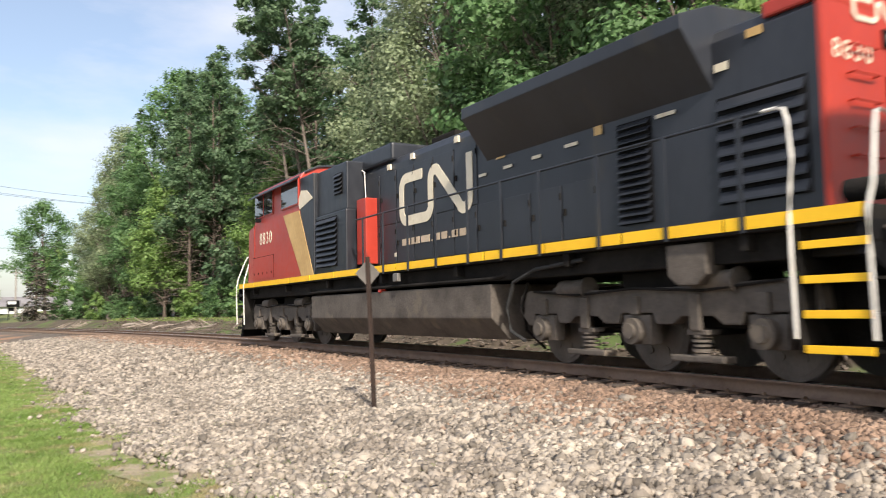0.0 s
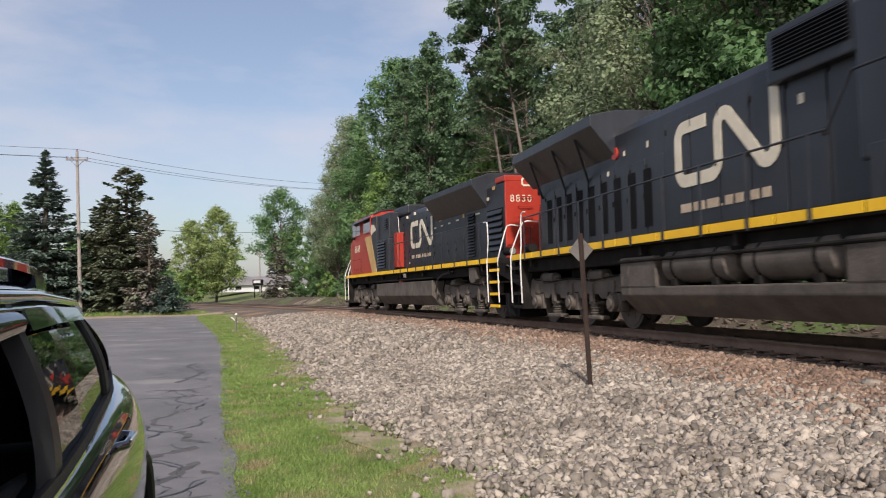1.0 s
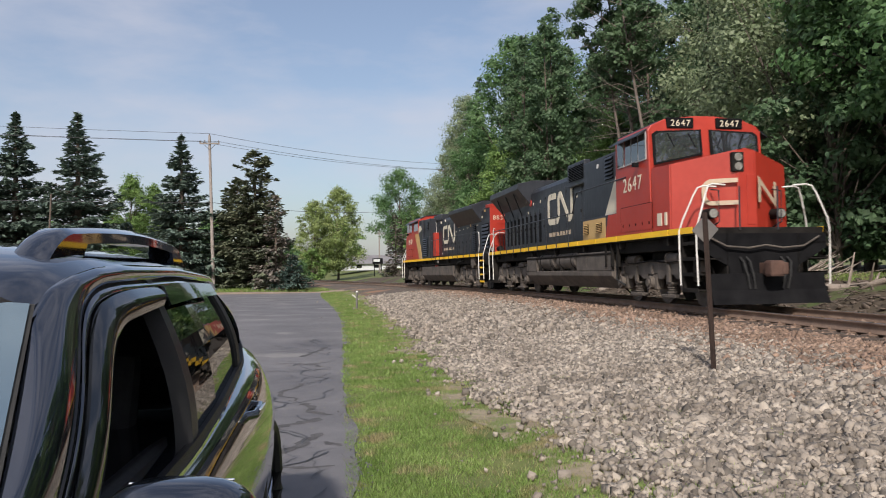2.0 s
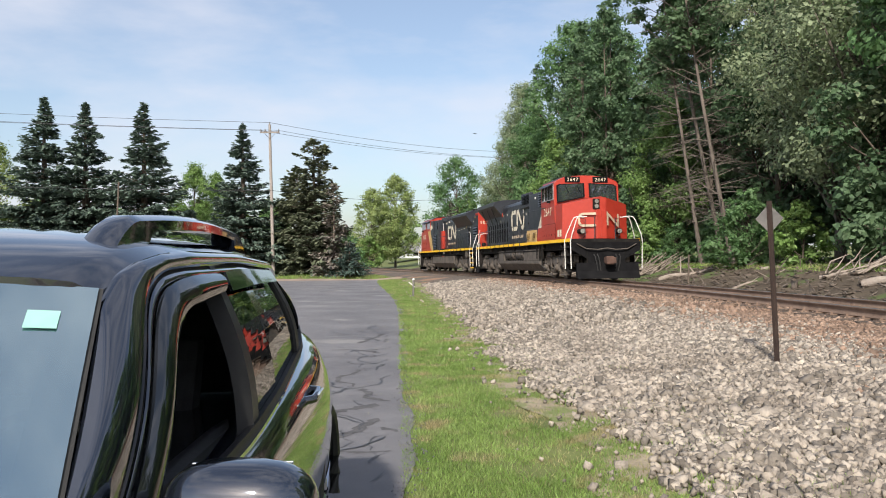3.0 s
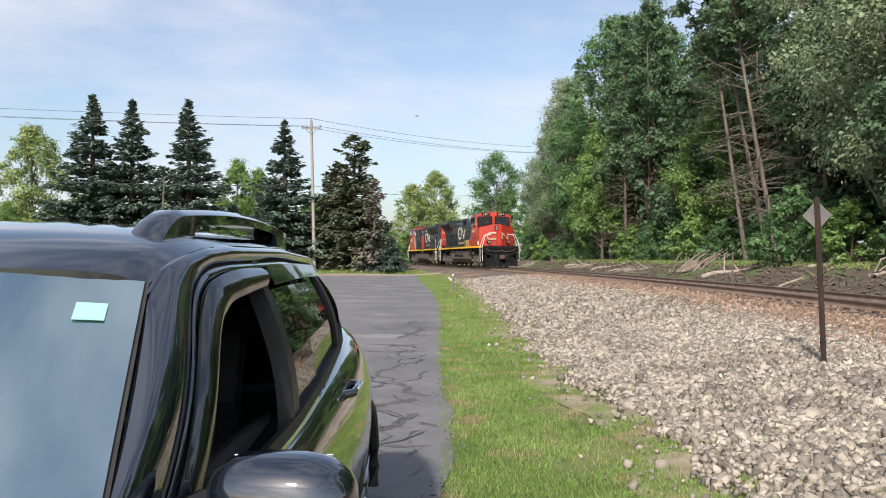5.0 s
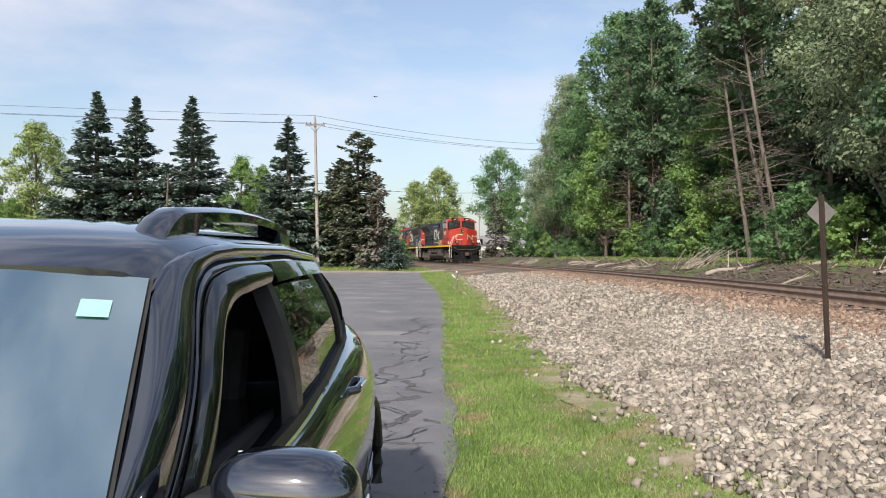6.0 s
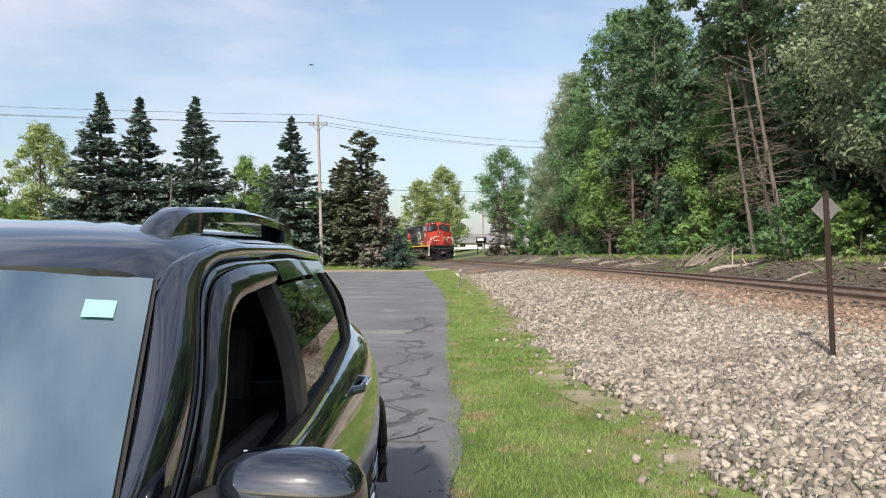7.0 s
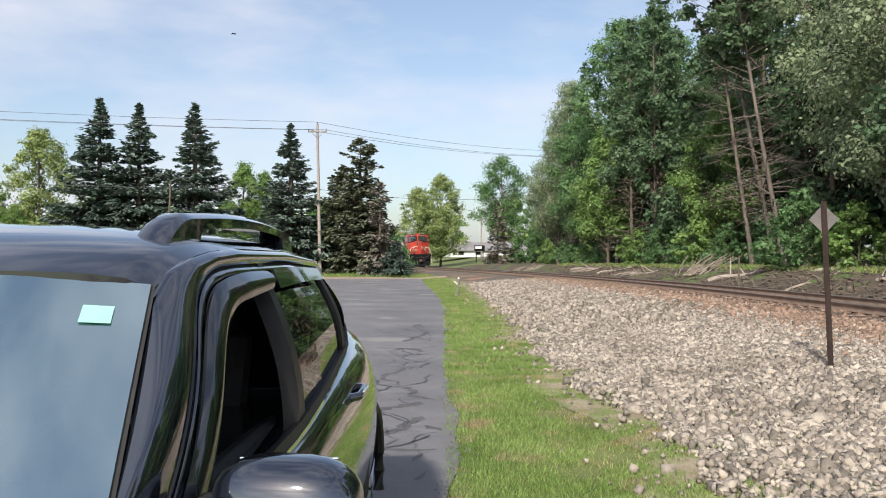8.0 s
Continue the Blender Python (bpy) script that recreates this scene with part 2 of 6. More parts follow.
def box(bm, x0, x1, y0, y1, z0, z1, bevel=0.0, m=None):
    r = bmesh.ops.create_cube(bm, size=1.0)["verts"]
    t = Matrix.Translation(((x0 + x1) / 2, (y0 + y1) / 2, (z0 + z1) / 2)) @ Matrix.Diagonal((abs(x1 - x0), abs(y1 - y0), abs(z1 - z0), 1))
    bmesh.ops.transform(bm, matrix=(m @ t) if m else t, verts=r)
    if bevel:
        e = list({e for v in r for e in v.link_edges})
        bmesh.ops.bevel(bm, geom=e, offset=bevel, segments=2, affect="EDGES", profile=0.6)
    return bm


def bx(*a, **k):
    return box(bmesh.new(), *a, **k)


def prism(bm, outline, a, b, axis="y", bevel=0.0):
    """An outline of 2D points pushed from a to b along an axis. axis y: points are (x, z); x: (y, z); z: (x, y)."""
    def at(p, w):
        return {"y": (p[0], w, p[1]), "x": (w, p[0], p[1]), "z": (p[0], p[1], w)}[axis]
    va, vb = [bm.verts.new(at(p, a)) for p in outline], [bm.verts.new(at(p, b)) for p in outline]
    n = len(outline)
    faces = [bm.faces.new(va), bm.faces.new(vb[::-1])]
    faces += [bm.faces.new((va[i], vb[i], vb[(i + 1) % n], va[(i + 1) % n])) for i in range(n)]
    bmesh.ops.recalc_face_normals(bm, faces=faces)
    if bevel:
        bmesh.ops.bevel(bm, geom=list({e for f in faces for e in f.edges}), offset=bevel, segments=2, affect="EDGES", profile=0.6)
    return bm


def rod(bm, p, q, r, seg=10, r2=None):
    """A cylinder or cone from p to q."""
    p, q = Vector(p), Vector(q)
    way = q - p
    res = bmesh.ops.create_cone(bm, cap_ends=True, segments=seg, radius1=r, radius2=r if r2 is None else r2, depth=way.length)
    turn = way.to_track_quat("Z", "Y").to_matrix().to_4x4()
    bmesh.ops.transform(bm, matrix=Matrix.Translation((p + q) / 2) @ turn, verts=res["verts"])
    return bm


def pipe(bm, pts, r, seg=8):
    """A bent tube through the points."""
    pts = [Vector(p) for p in pts]
    rings = []
    for i, p in enumerate(pts):
        way = (pts[min(i + 1, len(pts) - 1)] - pts[max(i - 1, 0)]).normalized()
        side = way.cross(Vector((0, 0, 1)))
        side = side.normalized() if side.length > 0.05 else Vector((1, 0, 0))
        up = side.cross(way)
        rings.append([bm.verts.new(p + r * (math.cos(k * math.tau / seg) * side + math.sin(k * math.tau / seg) * up)) for k in range(seg)])
    for a, b in zip(rings, rings[1:]):
        for k in range(seg):
            bm.faces.new((a[k], a[(k + 1) % seg], b[(k + 1) % seg], b[k]))
    bm.faces.new(rings[0][::-1]), bm.faces.new(rings[-1])
    return bm


def bar_text(parent, name, words, size, m, material, label=""):
    """Painted characters as thin flat geometry, each one a part; m is the middle of the line."""
    for i, ch in enumerate(words):
        cu = bpy.data.curves.new(name, "FONT")
        cu.body, cu.size, cu.extrude, cu.align_x = ch, size, 0.004, "CENTER"
        tmp = new(name + "_outline", cu)
        me = bpy.data.meshes.new_from_object(tmp.evaluated_get(bpy.context.evaluated_depsgraph_get()))
        bpy.data.objects.remove(tmp)
        me.materials.clear()
        me.materials.append(material)
        ob = new(name, me)
        ob.parent = parent
        ob.matrix_local = m @ Matrix.Translation(((i - (len(words) - 1) / 2) * size * 0.62, 0, 0))
        tagged(ob, label)


# ---- the track's line and the lie of the land ----
RAIL_Z = 0.64
GAUGE = 1.435


def centre_x(y):
    """Where the middle of the track lies at y: it swings to the left far off."""
    yy = np.clip(y, 2.0, 90.0)
    x = 8.6e-06 * yy**3 - 0.002743 * yy**2 + 0.0979 * yy + 8.08
    slope = 3 * 8.6e-06 * yy**2 - 2 * 0.002743 * yy + 0.0979
    return x + slope * (y - yy)


LINE_Y = np.linspace(-140.0, 260.0, 8001)
LINE_X = centre_x(LINE_Y)
LINE_S = np.concatenate(([0.0], np.cumsum(np.hypot(np.diff(LINE_X), np.diff(LINE_Y)))))
LINE_S -= np.interp(0.0, LINE_Y, LINE_S)


def on_track(s):
    """The point on the track's middle s metres along it, and its heading in radians from +x."""
    y0, y1 = np.interp((s - 0.5, s + 0.5), LINE_S, LINE_Y)
    return float(np.interp(s, LINE_S, LINE_X)), float(np.interp(s, LINE_S, LINE_Y)), math.atan2(y1 - y0, float(centre_x(y1) - centre_x(y0)))


def smooth(t):
    t = np.clip(t, 0, 1)
    return t * t * (3 - 2 * t)


def beside(x, y):
    """Metres from the middle of the track, positive on the camera's side."""
    slope = (centre_x(y + 0.5) - centre_x(y - 0.5))
    return (centre_x(y) - x) / np.sqrt(1 + slope**2)


def land(x, y):
    """Height of the ground."""
    u = beside(x, y)
    near = 0.37 * (1 - smooth((u - 1.9) / 5.6)) + 0.6 * smooth((y - 62) / 25) * smooth((u - 6) / 6)
    bank = 0.37 - 0.25 * smooth((-u - 1.9) / 1.6) + 0.95 * smooth((-u - 3.2) / 4.5) + 0.5 * smooth((-u - 8) / 25)
    bank = bank * (1 - smooth((y - 95) / 40)) + smooth((y - 95) / 40) * (0.4 + 2.2 * smooth((-u - 6) / 22))
    far = 3.0 * smooth((np.hypot(x, y) - 150) / 160)
    return np.where(u > 0, near, bank) + far


def sheet(name, us, vs, place, material, lift=0.0, uneven=0.0, sunk_rim=False):
    """A sheet over a grid of parameters; place(u, v) gives x and y."""
    uu, vv = np.meshgrid(us, vs, indexing="ij")
    x, y = place(uu, vv)
    z = land(x, y) + lift
    if uneven:
        z = z + uneven * (np.sin(x * 3.1 + y * 1.7) * np.sin(y * 2.3 - x) + 0.6 * np.sin(x * 7.7) * np.sin(y * 6.1 + x * 2))
    if sunk_rim:
        z[-1] -= 0.06
    verts = np.stack([x, y, z], -1).reshape(-1, 3)
    n, m = len(us), len(vs)
    i = (np.arange(n - 1)[:, None] * m + np.arange(m - 1)[None, :]).ravel()
    return raw(name, verts, np.stack([i, i + m, i + m + 1, i + 1], -1), material, smooth=True)


far_steps = np.concatenate((-np.geomspace(3000, 62, 22), np.linspace(-60, 130, 240), np.geomspace(133, 3000, 22)))
side_steps = np.concatenate((-np.geomspace(3000, 62, 20), np.linspace(-60, 60, 200), np.geomspace(62, 3000, 20)))
ground = tagged(sheet("ground", side_steps, far_steps, lambda a, b: (a, b), GRASS), "short green lawn grass with bare patches", "ground", kind="structure")

bed_u = np.concatenate((np.linspace(-3.4, 2.4, 24), np.linspace(2.6, 7.0, 18)))
bed_s = np.linspace(-60, 190, 900)


def from_track(u, s):
    x, y = np.interp(s, LINE_S, LINE_X), np.interp(s, LINE_S, LINE_Y)
    y1 = np.interp(s + 0.5, LINE_S, LINE_Y)
    y0 = np.interp(s - 0.5, LINE_S, LINE_Y)
    dx, dy = centre_x(y1) - centre_x(y0), y1 - y0
    ln = np.hypot(dx, dy)
    return x - u * dy / ln, y + u * dx / ln


LAWN_EDGE = ((-25, 2.4), (0, 1.9), (3, 1.8), (4.9, 1.75), (6, 1.95), (7.1, 1.85), (9, 1.6), (12, 1.45), (25, 1.7), (31, 1.6), (45, 1.5), (63, 0.6), (80, -2.0), (100, -6.5), (160, -22.0))  # metres ahead, metres right


def lawn_edge(y):
    """Where the lawn meets the stones, metres right at y."""
    a, b = zip(*LAWN_EDGE)
    return np.interp(y, a, b) + 0.10 * np.sin(y * 1.9) + 0.06 * np.sin(y * 4.3 + 1)


def bed_edge(s):
    y = np.interp(s, LINE_S, LINE_Y)
    return np.interp(s, LINE_S, LINE_X) - lawn_edge(y)


def bed_place(u, s):
    k = np.where(u > 2.4, 2.4 + (u - 2.4) / 4.6 * (bed_edge(s) - 2.4), u)
    return from_track(k, s)


ballast = tagged(sheet("ballast_bed", bed_u, bed_s, bed_place, BALLAST_BED, 0.02, 0.012, True), "bed of crushed stone under the railway track, darkened as shade between stones", "ballast", kind="structure")
verge = tagged(sheet("worn_verge", np.linspace(-0.45, 1.3, 12), np.linspace(-4, 60, 320), lambda a, b: (lawn_edge(b) + a * (1 + 0.25 * np.sin(b * 2.3) * np.sin(b * 0.7)), b), VERGE_SOIL, 0.01, 0.006), "worn soil and grit where the lawn meets the stones", "ground", kind="structure")
soil_u = np.linspace(-40, -3.2, 60)
bank = tagged(sheet("woodland_floor", soil_u, np.linspace(-40, 112, 220), from_track, SOIL, 0.03, 0.03), "bare brown soil and litter under the trees", "ground", kind="structure")


def drive_place(a, b):
    """a: 0 at the lawn's edge to 1 far to the left; b: metres ahead."""
    edge = 0.08 + 0.05 * np.sin(b * 1.1) + 0.03 * np.sin(b * 3.3 + 1) - 1.6 * smooth((b - 22) / 42)
    left = -34.0
    return edge + a * (left - edge), b + 0 * a


drive_a = np.concatenate((np.linspace(0, 0.08, 24), np.linspace(0.09, 1, 30)))
drive = tagged(sheet("driveway", drive_a, np.linspace(-25, 64, 260), drive_place, ASPHALT, 0.02), "worn grey asphalt drive with cracks and faded lines", "driveway", kind="structure")
dirt = tagged(sheet("dirt_verge", np.linspace(-30, 1.5, 40), np.linspace(63.5, 68, 12), lambda a, b: (a, b), mat("dirt", (0.24, 0.17, 0.12), (0.42, 0.33, 0.26), 0.8, 0.95, bump=0.6), 0.012), "bare tan dirt along the end of the drive", "ground", kind="structure")


# ---- railway track ----
def rail_strip(name, u):
    """One rail: foot, web and head swept along the line."""
    shape = [(-0.07, -0.17), (0.07, -0.17), (0.07, -0.155), (0.012, -0.14), (0.012, -0.045), (0.036, -0.035), (0.036, -0.006), (0.028, 0), (-0.028, 0), (-0.036, -0.006), (-0.036, -0.035), (-0.012, -0.045), (-0.012, -0.14), (-0.07, -0.155)]
    s = np.concatenate((np.linspace(-60, 130, 381), np.linspace(132, 190, 30)))
    k = len(shape)
    vs = np.zeros((len(s), k, 3))
    for j, (a, z) in enumerate(shape):
        x, y = from_track(u + a, s)
        vs[:, j] = np.stack([x, y, np.full_like(x, RAIL_Z + z)], -1)
    i, j = np.meshgrid(np.arange(len(s) - 1), np.arange(k), indexing="ij")
    j2 = (j + 1) % k
    f = np.stack([i * k + j, i * k + j2, (i + 1) * k + j2, (i + 1) * k + j], -1).reshape(-1, 4)
    ob = raw(name, vs.reshape(-1, 3), f, RAIL)
    ob.data.materials.append(RAIL_TOP)
    ids = np.zeros(len(f), dtype=np.int32)
    ids[(j.ravel() >= 6) & (j.ravel() <= 8)] = 1
    ob.data.polygons.foreach_set("material_index", ids)
    return ob


track = thing("railway_track", pose(0, 0, 0), "single railway track of rusty steel rails on dark wooden ties", "railway track")
track["kind"] = "structure"
for u in (GAUGE / 2 + 0.036, -GAUGE / 2 - 0.036):
    rail = rail_strip("rail", u)
    rail.parent = track
    tagged(rail, "rusty steel rail with a worn bright head")


# ---- the train's way ----
WHEEL_R, TRUCK_AT, COUPLED = 0.53, 7.2, 22.3


def leading_at(t):
    """Metres along the track of the leading engine's middle; the train slows a little."""
    return 14.8 + 17.3 * t - 0.12 * t * t


def engine_pose(s, forward):
    x0, y0, _ = on_track(s - TRUCK_AT)
    x1, y1, _ = on_track(s + TRUCK_AT)
    a = math.degrees(math.atan2(y1 - y0, x1 - x0))
    return pose((x0 + x1) / 2, (y0 + y1) / 2, RAIL_Z, 0, 0, a if forward else a + 180)


# ---- the two engines ----

engine_trucks, truck_axles = {}, {}
COUPLER_RUST = mat("coupler_rust", (0.06, 0.032, 0.024), (0.12, 0.065, 0.048), 5, 0.8)
WINDOW_GREY = mat("window_frame_grey", (0.3, 0.3, 0.3), (0.45, 0.45, 0.45), 3, 0.4)
TAN_PALE = mat("weathered_cream", (0.42, 0.32, 0.22), (0.6, 0.48, 0.36), 2, 0.6)


def build_truck(engine, at):
    """Three-axle truck: two side frames, journal boxes, springs, cylinders and its wheelsets."""
    truck = new("truck")
    truck.parent = engine
    truck.matrix_local = pose(at, 0, 0)
    tagged(truck, "grimy cast steel three-axle truck")
    for side in (1, -1):
        bm = bmesh.new()
        shape = [(-2.75, 0.8), (-2.5, 0.58), (-2.36, 0.58), (-2.34, 0.76), (-1.76, 0.76), (-1.7, 0.62), (-1.45, 0.62), (-1.3, 0.72), (-0.8, 0.72), (-0.65, 0.62), (-0.36, 0.62), (-0.3, 0.76), (0.3, 0.76), (0.36, 0.62), (0.65, 0.62), (0.8, 0.72), (1.3, 0.72), (1.45, 0.62), (1.7, 0.62), (1.76, 0.76), (2.34, 0.76), (2.36, 0.58), (2.5, 0.58), (2.75, 0.8),
                 (2.72, 1.04), (2.45, 1.12), (1.0, 1.08), (-1.0, 1.08), (-2.45, 1.12), (-2.72, 1.04)]
        prism(bm, shape, side * 1.02, side * 1.2, bevel=0.02)
        for px in (-2.05, -1.05, 0.0, 1.05, 2.05):
            box(bm, px - 0.08, px + 0.08, side * 1.18, side * 1.25, 0.55 if abs(px) in (1.05,) else 0.74, 0.98, 0.015)
        part("side_frame", bm, GRIME, truck)
        for ax in (-2.07, 0.0, 2.07):
            bm = bmesh.new()
            box(bm, ax - 0.26, ax + 0.26, side * 1.0, side * 1.2, 0.36, 0.74, 0.03)
            rod(bm, (ax, side * 1.18, 0.53), (ax, side * 1.31, 0.53), 0.17, 14)
            rod(bm, (ax, side * 1.3, 0.53), (ax, side * 1.35, 0.53), 0.1, 10)
            part("journal_box", bm, GRIME, truck, smooth=True)
        for sx in (-1.05, 1.05):
            bm = bmesh.new()
            for k in range(5):
                rod(bm, (sx, side * 1.12, 0.25 + k * 0.055), (sx, side * 1.12, 0.28 + k * 0.055), 0.13 if k % 2 else 0.11, 12)
            box(bm, sx - 0.42, sx + 0.42, side * 1.02, side * 1.24, 0.18, 0.26, 0.02)
            box(bm, sx - 0.16, sx + 0.16, side * 1.0, side * 1.22, 0.5, 0.56, 0.01)
            part("coil_spring", bm, GRIME, truck)
        for sx in (-1.35, 1.35):
            bm = rod(bmesh.new(), (sx - 0.3, side * 1.15, 1.12), (sx + 0.3, side * 1.15, 1.12), 0.13, 14)
            rod(bm, (sx + 0.3, side * 1.15, 1.12), (sx + 0.5, side * 1.15, 1.1), 0.05, 8)
            rod(bm, (sx - 0.33, side * 1.15, 1.12), (sx - 0.3, side * 1.15, 1.12), 0.16, 14)
            part("brake_cylinder", bm, GRIME, truck, smooth=True)
        part("sand_hose", pipe(bmesh.new(), [(-2.5, side * 1.2, 1.25), (-2.62, side * 1.24, 0.9), (-2.72, side * 1.1, 0.5), (-2.68, side * 0.78, 0.2)], 0.022), STEEL_DARK, truck)
        part("sand_hose", pipe(bmesh.new(), [(2.5, side * 1.2, 1.25), (2.62, side * 1.24, 0.9), (2.72, side * 1.1, 0.5), (2.68, side * 0.78, 0.2)], 0.022), STEEL_DARK, truck)
        part("air_pipe", pipe(bmesh.new(), [(-2.3, side * 1.23, 1.1), (-1.2, side * 1.25, 1.02), (0, side * 1.25, 1.08), (1.2, side * 1.25, 1.02), (2.3, side * 1.23, 1.1)], 0.018), STEEL_DARK, truck)
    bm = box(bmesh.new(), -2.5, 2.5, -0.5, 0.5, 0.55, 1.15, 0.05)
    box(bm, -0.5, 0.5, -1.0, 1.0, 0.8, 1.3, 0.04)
    part("bolster", bm, STEEL_DARK, truck)
    axles = []
    for ax in (-2.07, 0.0, 2.07):
        bm = rod(bmesh.new(), (0, -1.05, 0), (0, 1.05, 0), 0.1, 14)
        for side in (1, -1):
            rod(bm, (0, side * 0.685, 0), (0, side * 0.715, 0), WHEEL_R + 0.025, 40)
            rod(bm, (0, side * 0.71, 0), (0, side * 0.82, 0), WHEEL_R, 40)
            rod(bm, (0, side * 0.815, 0), (0, side * 0.835, 0), WHEEL_R - 0.06, 40)
            rod(bm, (0, side * 0.83, 0), (0, side * 0.9, 0), 0.16, 16)
            for k in range(6):
                c, s = math.cos(k * math.pi / 3) * 0.3, math.sin(k * math.pi / 3) * 0.3
                rod(bm, (c, side * 0.83, s), (c, side * 0.845, s), 0.05, 8)
        w = part("wheelset", bm, WHEEL, truck, "worn steel wheels on an axle", smooth=True)
        w.matrix_local = pose(ax, 0, WHEEL_R)
        axles.append((w, ax))
    truck_axles[truck.name] = axles
    engine_trucks.setdefault(engine.name, []).append((truck, at))


def louvre(engine, x0, x1, z0, z1, y, n, name="louvre", frame_mat=None):
    """A grille on the side at y: dark backing and n slats."""
    s = 1 if y > 0 else -1
    g = part(name, bx(x0, x1, y - s * 0.02, y + s * 0.008, z0, z1), VENT, engine)
    h = (z1 - z0) / n
    for i in range(n):
        z = z0 + (i + 0.5) * h
        bm = prism(bmesh.new(), [(y + s * 0.008, z + h * 0.32), (y + s * 0.06, z - h * 0.3), (y + s * 0.06, z - h * 0.42), (y + s * 0.008, z + h * 0.12)], x0 + 0.02, x1 - 0.02, "x")
        part("slat", bm, frame_mat or BLACK, g)
    return g


def ribbon(bm, pts, w, y, s, depth=0.012):
    """A flat band of width w along points (x, z) on the side at y, s giving the way out."""
    pts = [Vector(p) for p in pts]
    left, right = [], []
    for i, p in enumerate(pts):
        a = (p - pts[i - 1]).normalized() if i else None
        b = (pts[i + 1] - p).normalized() if i < len(pts) - 1 else None
        d = ((a or b) + (b or a)).normalized()
        k = w / 2 / max(0.4, d.dot(b or a))
        nrm = Vector((-d.y, d.x))
        left.append(p + nrm * k), right.append(p - nrm * k)
    rows = [[bm.verts.new((a.x, y + s * d, a.y)) for a, d in ((l, 0.002), (l, depth), (r, depth), (r, 0.002))] for l, r in zip(left, right)]
    for a, b in zip(rows, rows[1:]):
        for j in range(4):
            bm.faces.new((a[j], a[(j + 1) % 4], b[(j + 1) % 4], b[j]))
    bm.faces.new(rows[0]), bm.faces.new(rows[-1][::-1])
    return bm


def arc(cx, cz, r, a0, a1, n=6):
    return [(cx + r * math.cos(radians(a0 + (a1 - a0) * i / n)), cz + r * math.sin(radians(a0 + (a1 - a0) * i / n))) for i in range(n + 1)]


def emblem(engine, x0, z0, w, h, y, s, mirror, material=None):
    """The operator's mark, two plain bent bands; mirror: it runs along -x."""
    t = 0.19 * h
    def put(pts):
        return [((x0 + w - px if mirror else x0 + px), z0 + pz) for px, pz in pts]
    cw, a = 0.5 * w, t / 2
    leg = cw - a
    band = [(0.35 * w, h - a), (0.2 * h + a, h - a)] + arc(0.2 * h + a, h * 0.8 - a, 0.2 * h, 90, 180)[1:] + arc(0.2 * h + a, 0.2 * h + a, 0.2 * h, 180, 270) + [(leg - 0.2 * h, a)]
    band += arc(leg - 0.2 * h, 0.2 * h + a, 0.2 * h, 270, 360)[1:] + arc(leg + 0.17 * h, h * 0.83 - a, 0.17 * h, 180, 30) + arc(w - 0.19 * h - a, 0.19 * h + a, 0.19 * h, 205, 360) + [(w - a, h)]
    part("emblem_band", ribbon(bmesh.new(), put(band), t, y, s), material or CREAM, engine, "cream painted bent band of the operator's mark")


def word_bars(engine, x0, x1, z0, z1, y, s, flip):
    """A line of small lettering, one plain bar for each character."""
    a = 0.0
    for wide, tall in ((0.15, 0.62), (0.15, 0.62), (0.15, 0.62), (0.035, 0.16), (0.1, 0.62), (0.1, 0.62), (0.035, 0.16), (0.1, 0.62), (0.1, 0.62)):
        b = a + wide - 0.025
        lo, hi = (1 - b, 1 - a) if flip else (a, b)
        part("lettering_bar", bx(x0 + lo * (x1 - x0), x0 + hi * (x1 - x0), y + s * 0.002, y + s * 0.01, z0, z0 + (z1 - z0) * tall), TAN_PALE, engine)
        a += wide + 0.005


def handrail(engine, side, x0, x1, posts, dip=None, top=2.85):
    y = side * 1.515
    pts = [(x0, y, top)]
    if dip:
        a, b, z = dip
        pts += [(a, y, top), (b, y, z), (x1, y, z)]
    else:
        pts += [(x1, y, top)]
    part("handrail", pipe(bmesh.new(), pts, 0.019), BLACK, engine)
    for p in posts:
        z = top
        if dip and p > max(dip[0], dip[1]):
            z = dip[2]
        part("handrail_post", bx(p - 0.03, p + 0.03, y + side * 0.045, y + side * 0.062, 1.6, z), BLACK, engine)


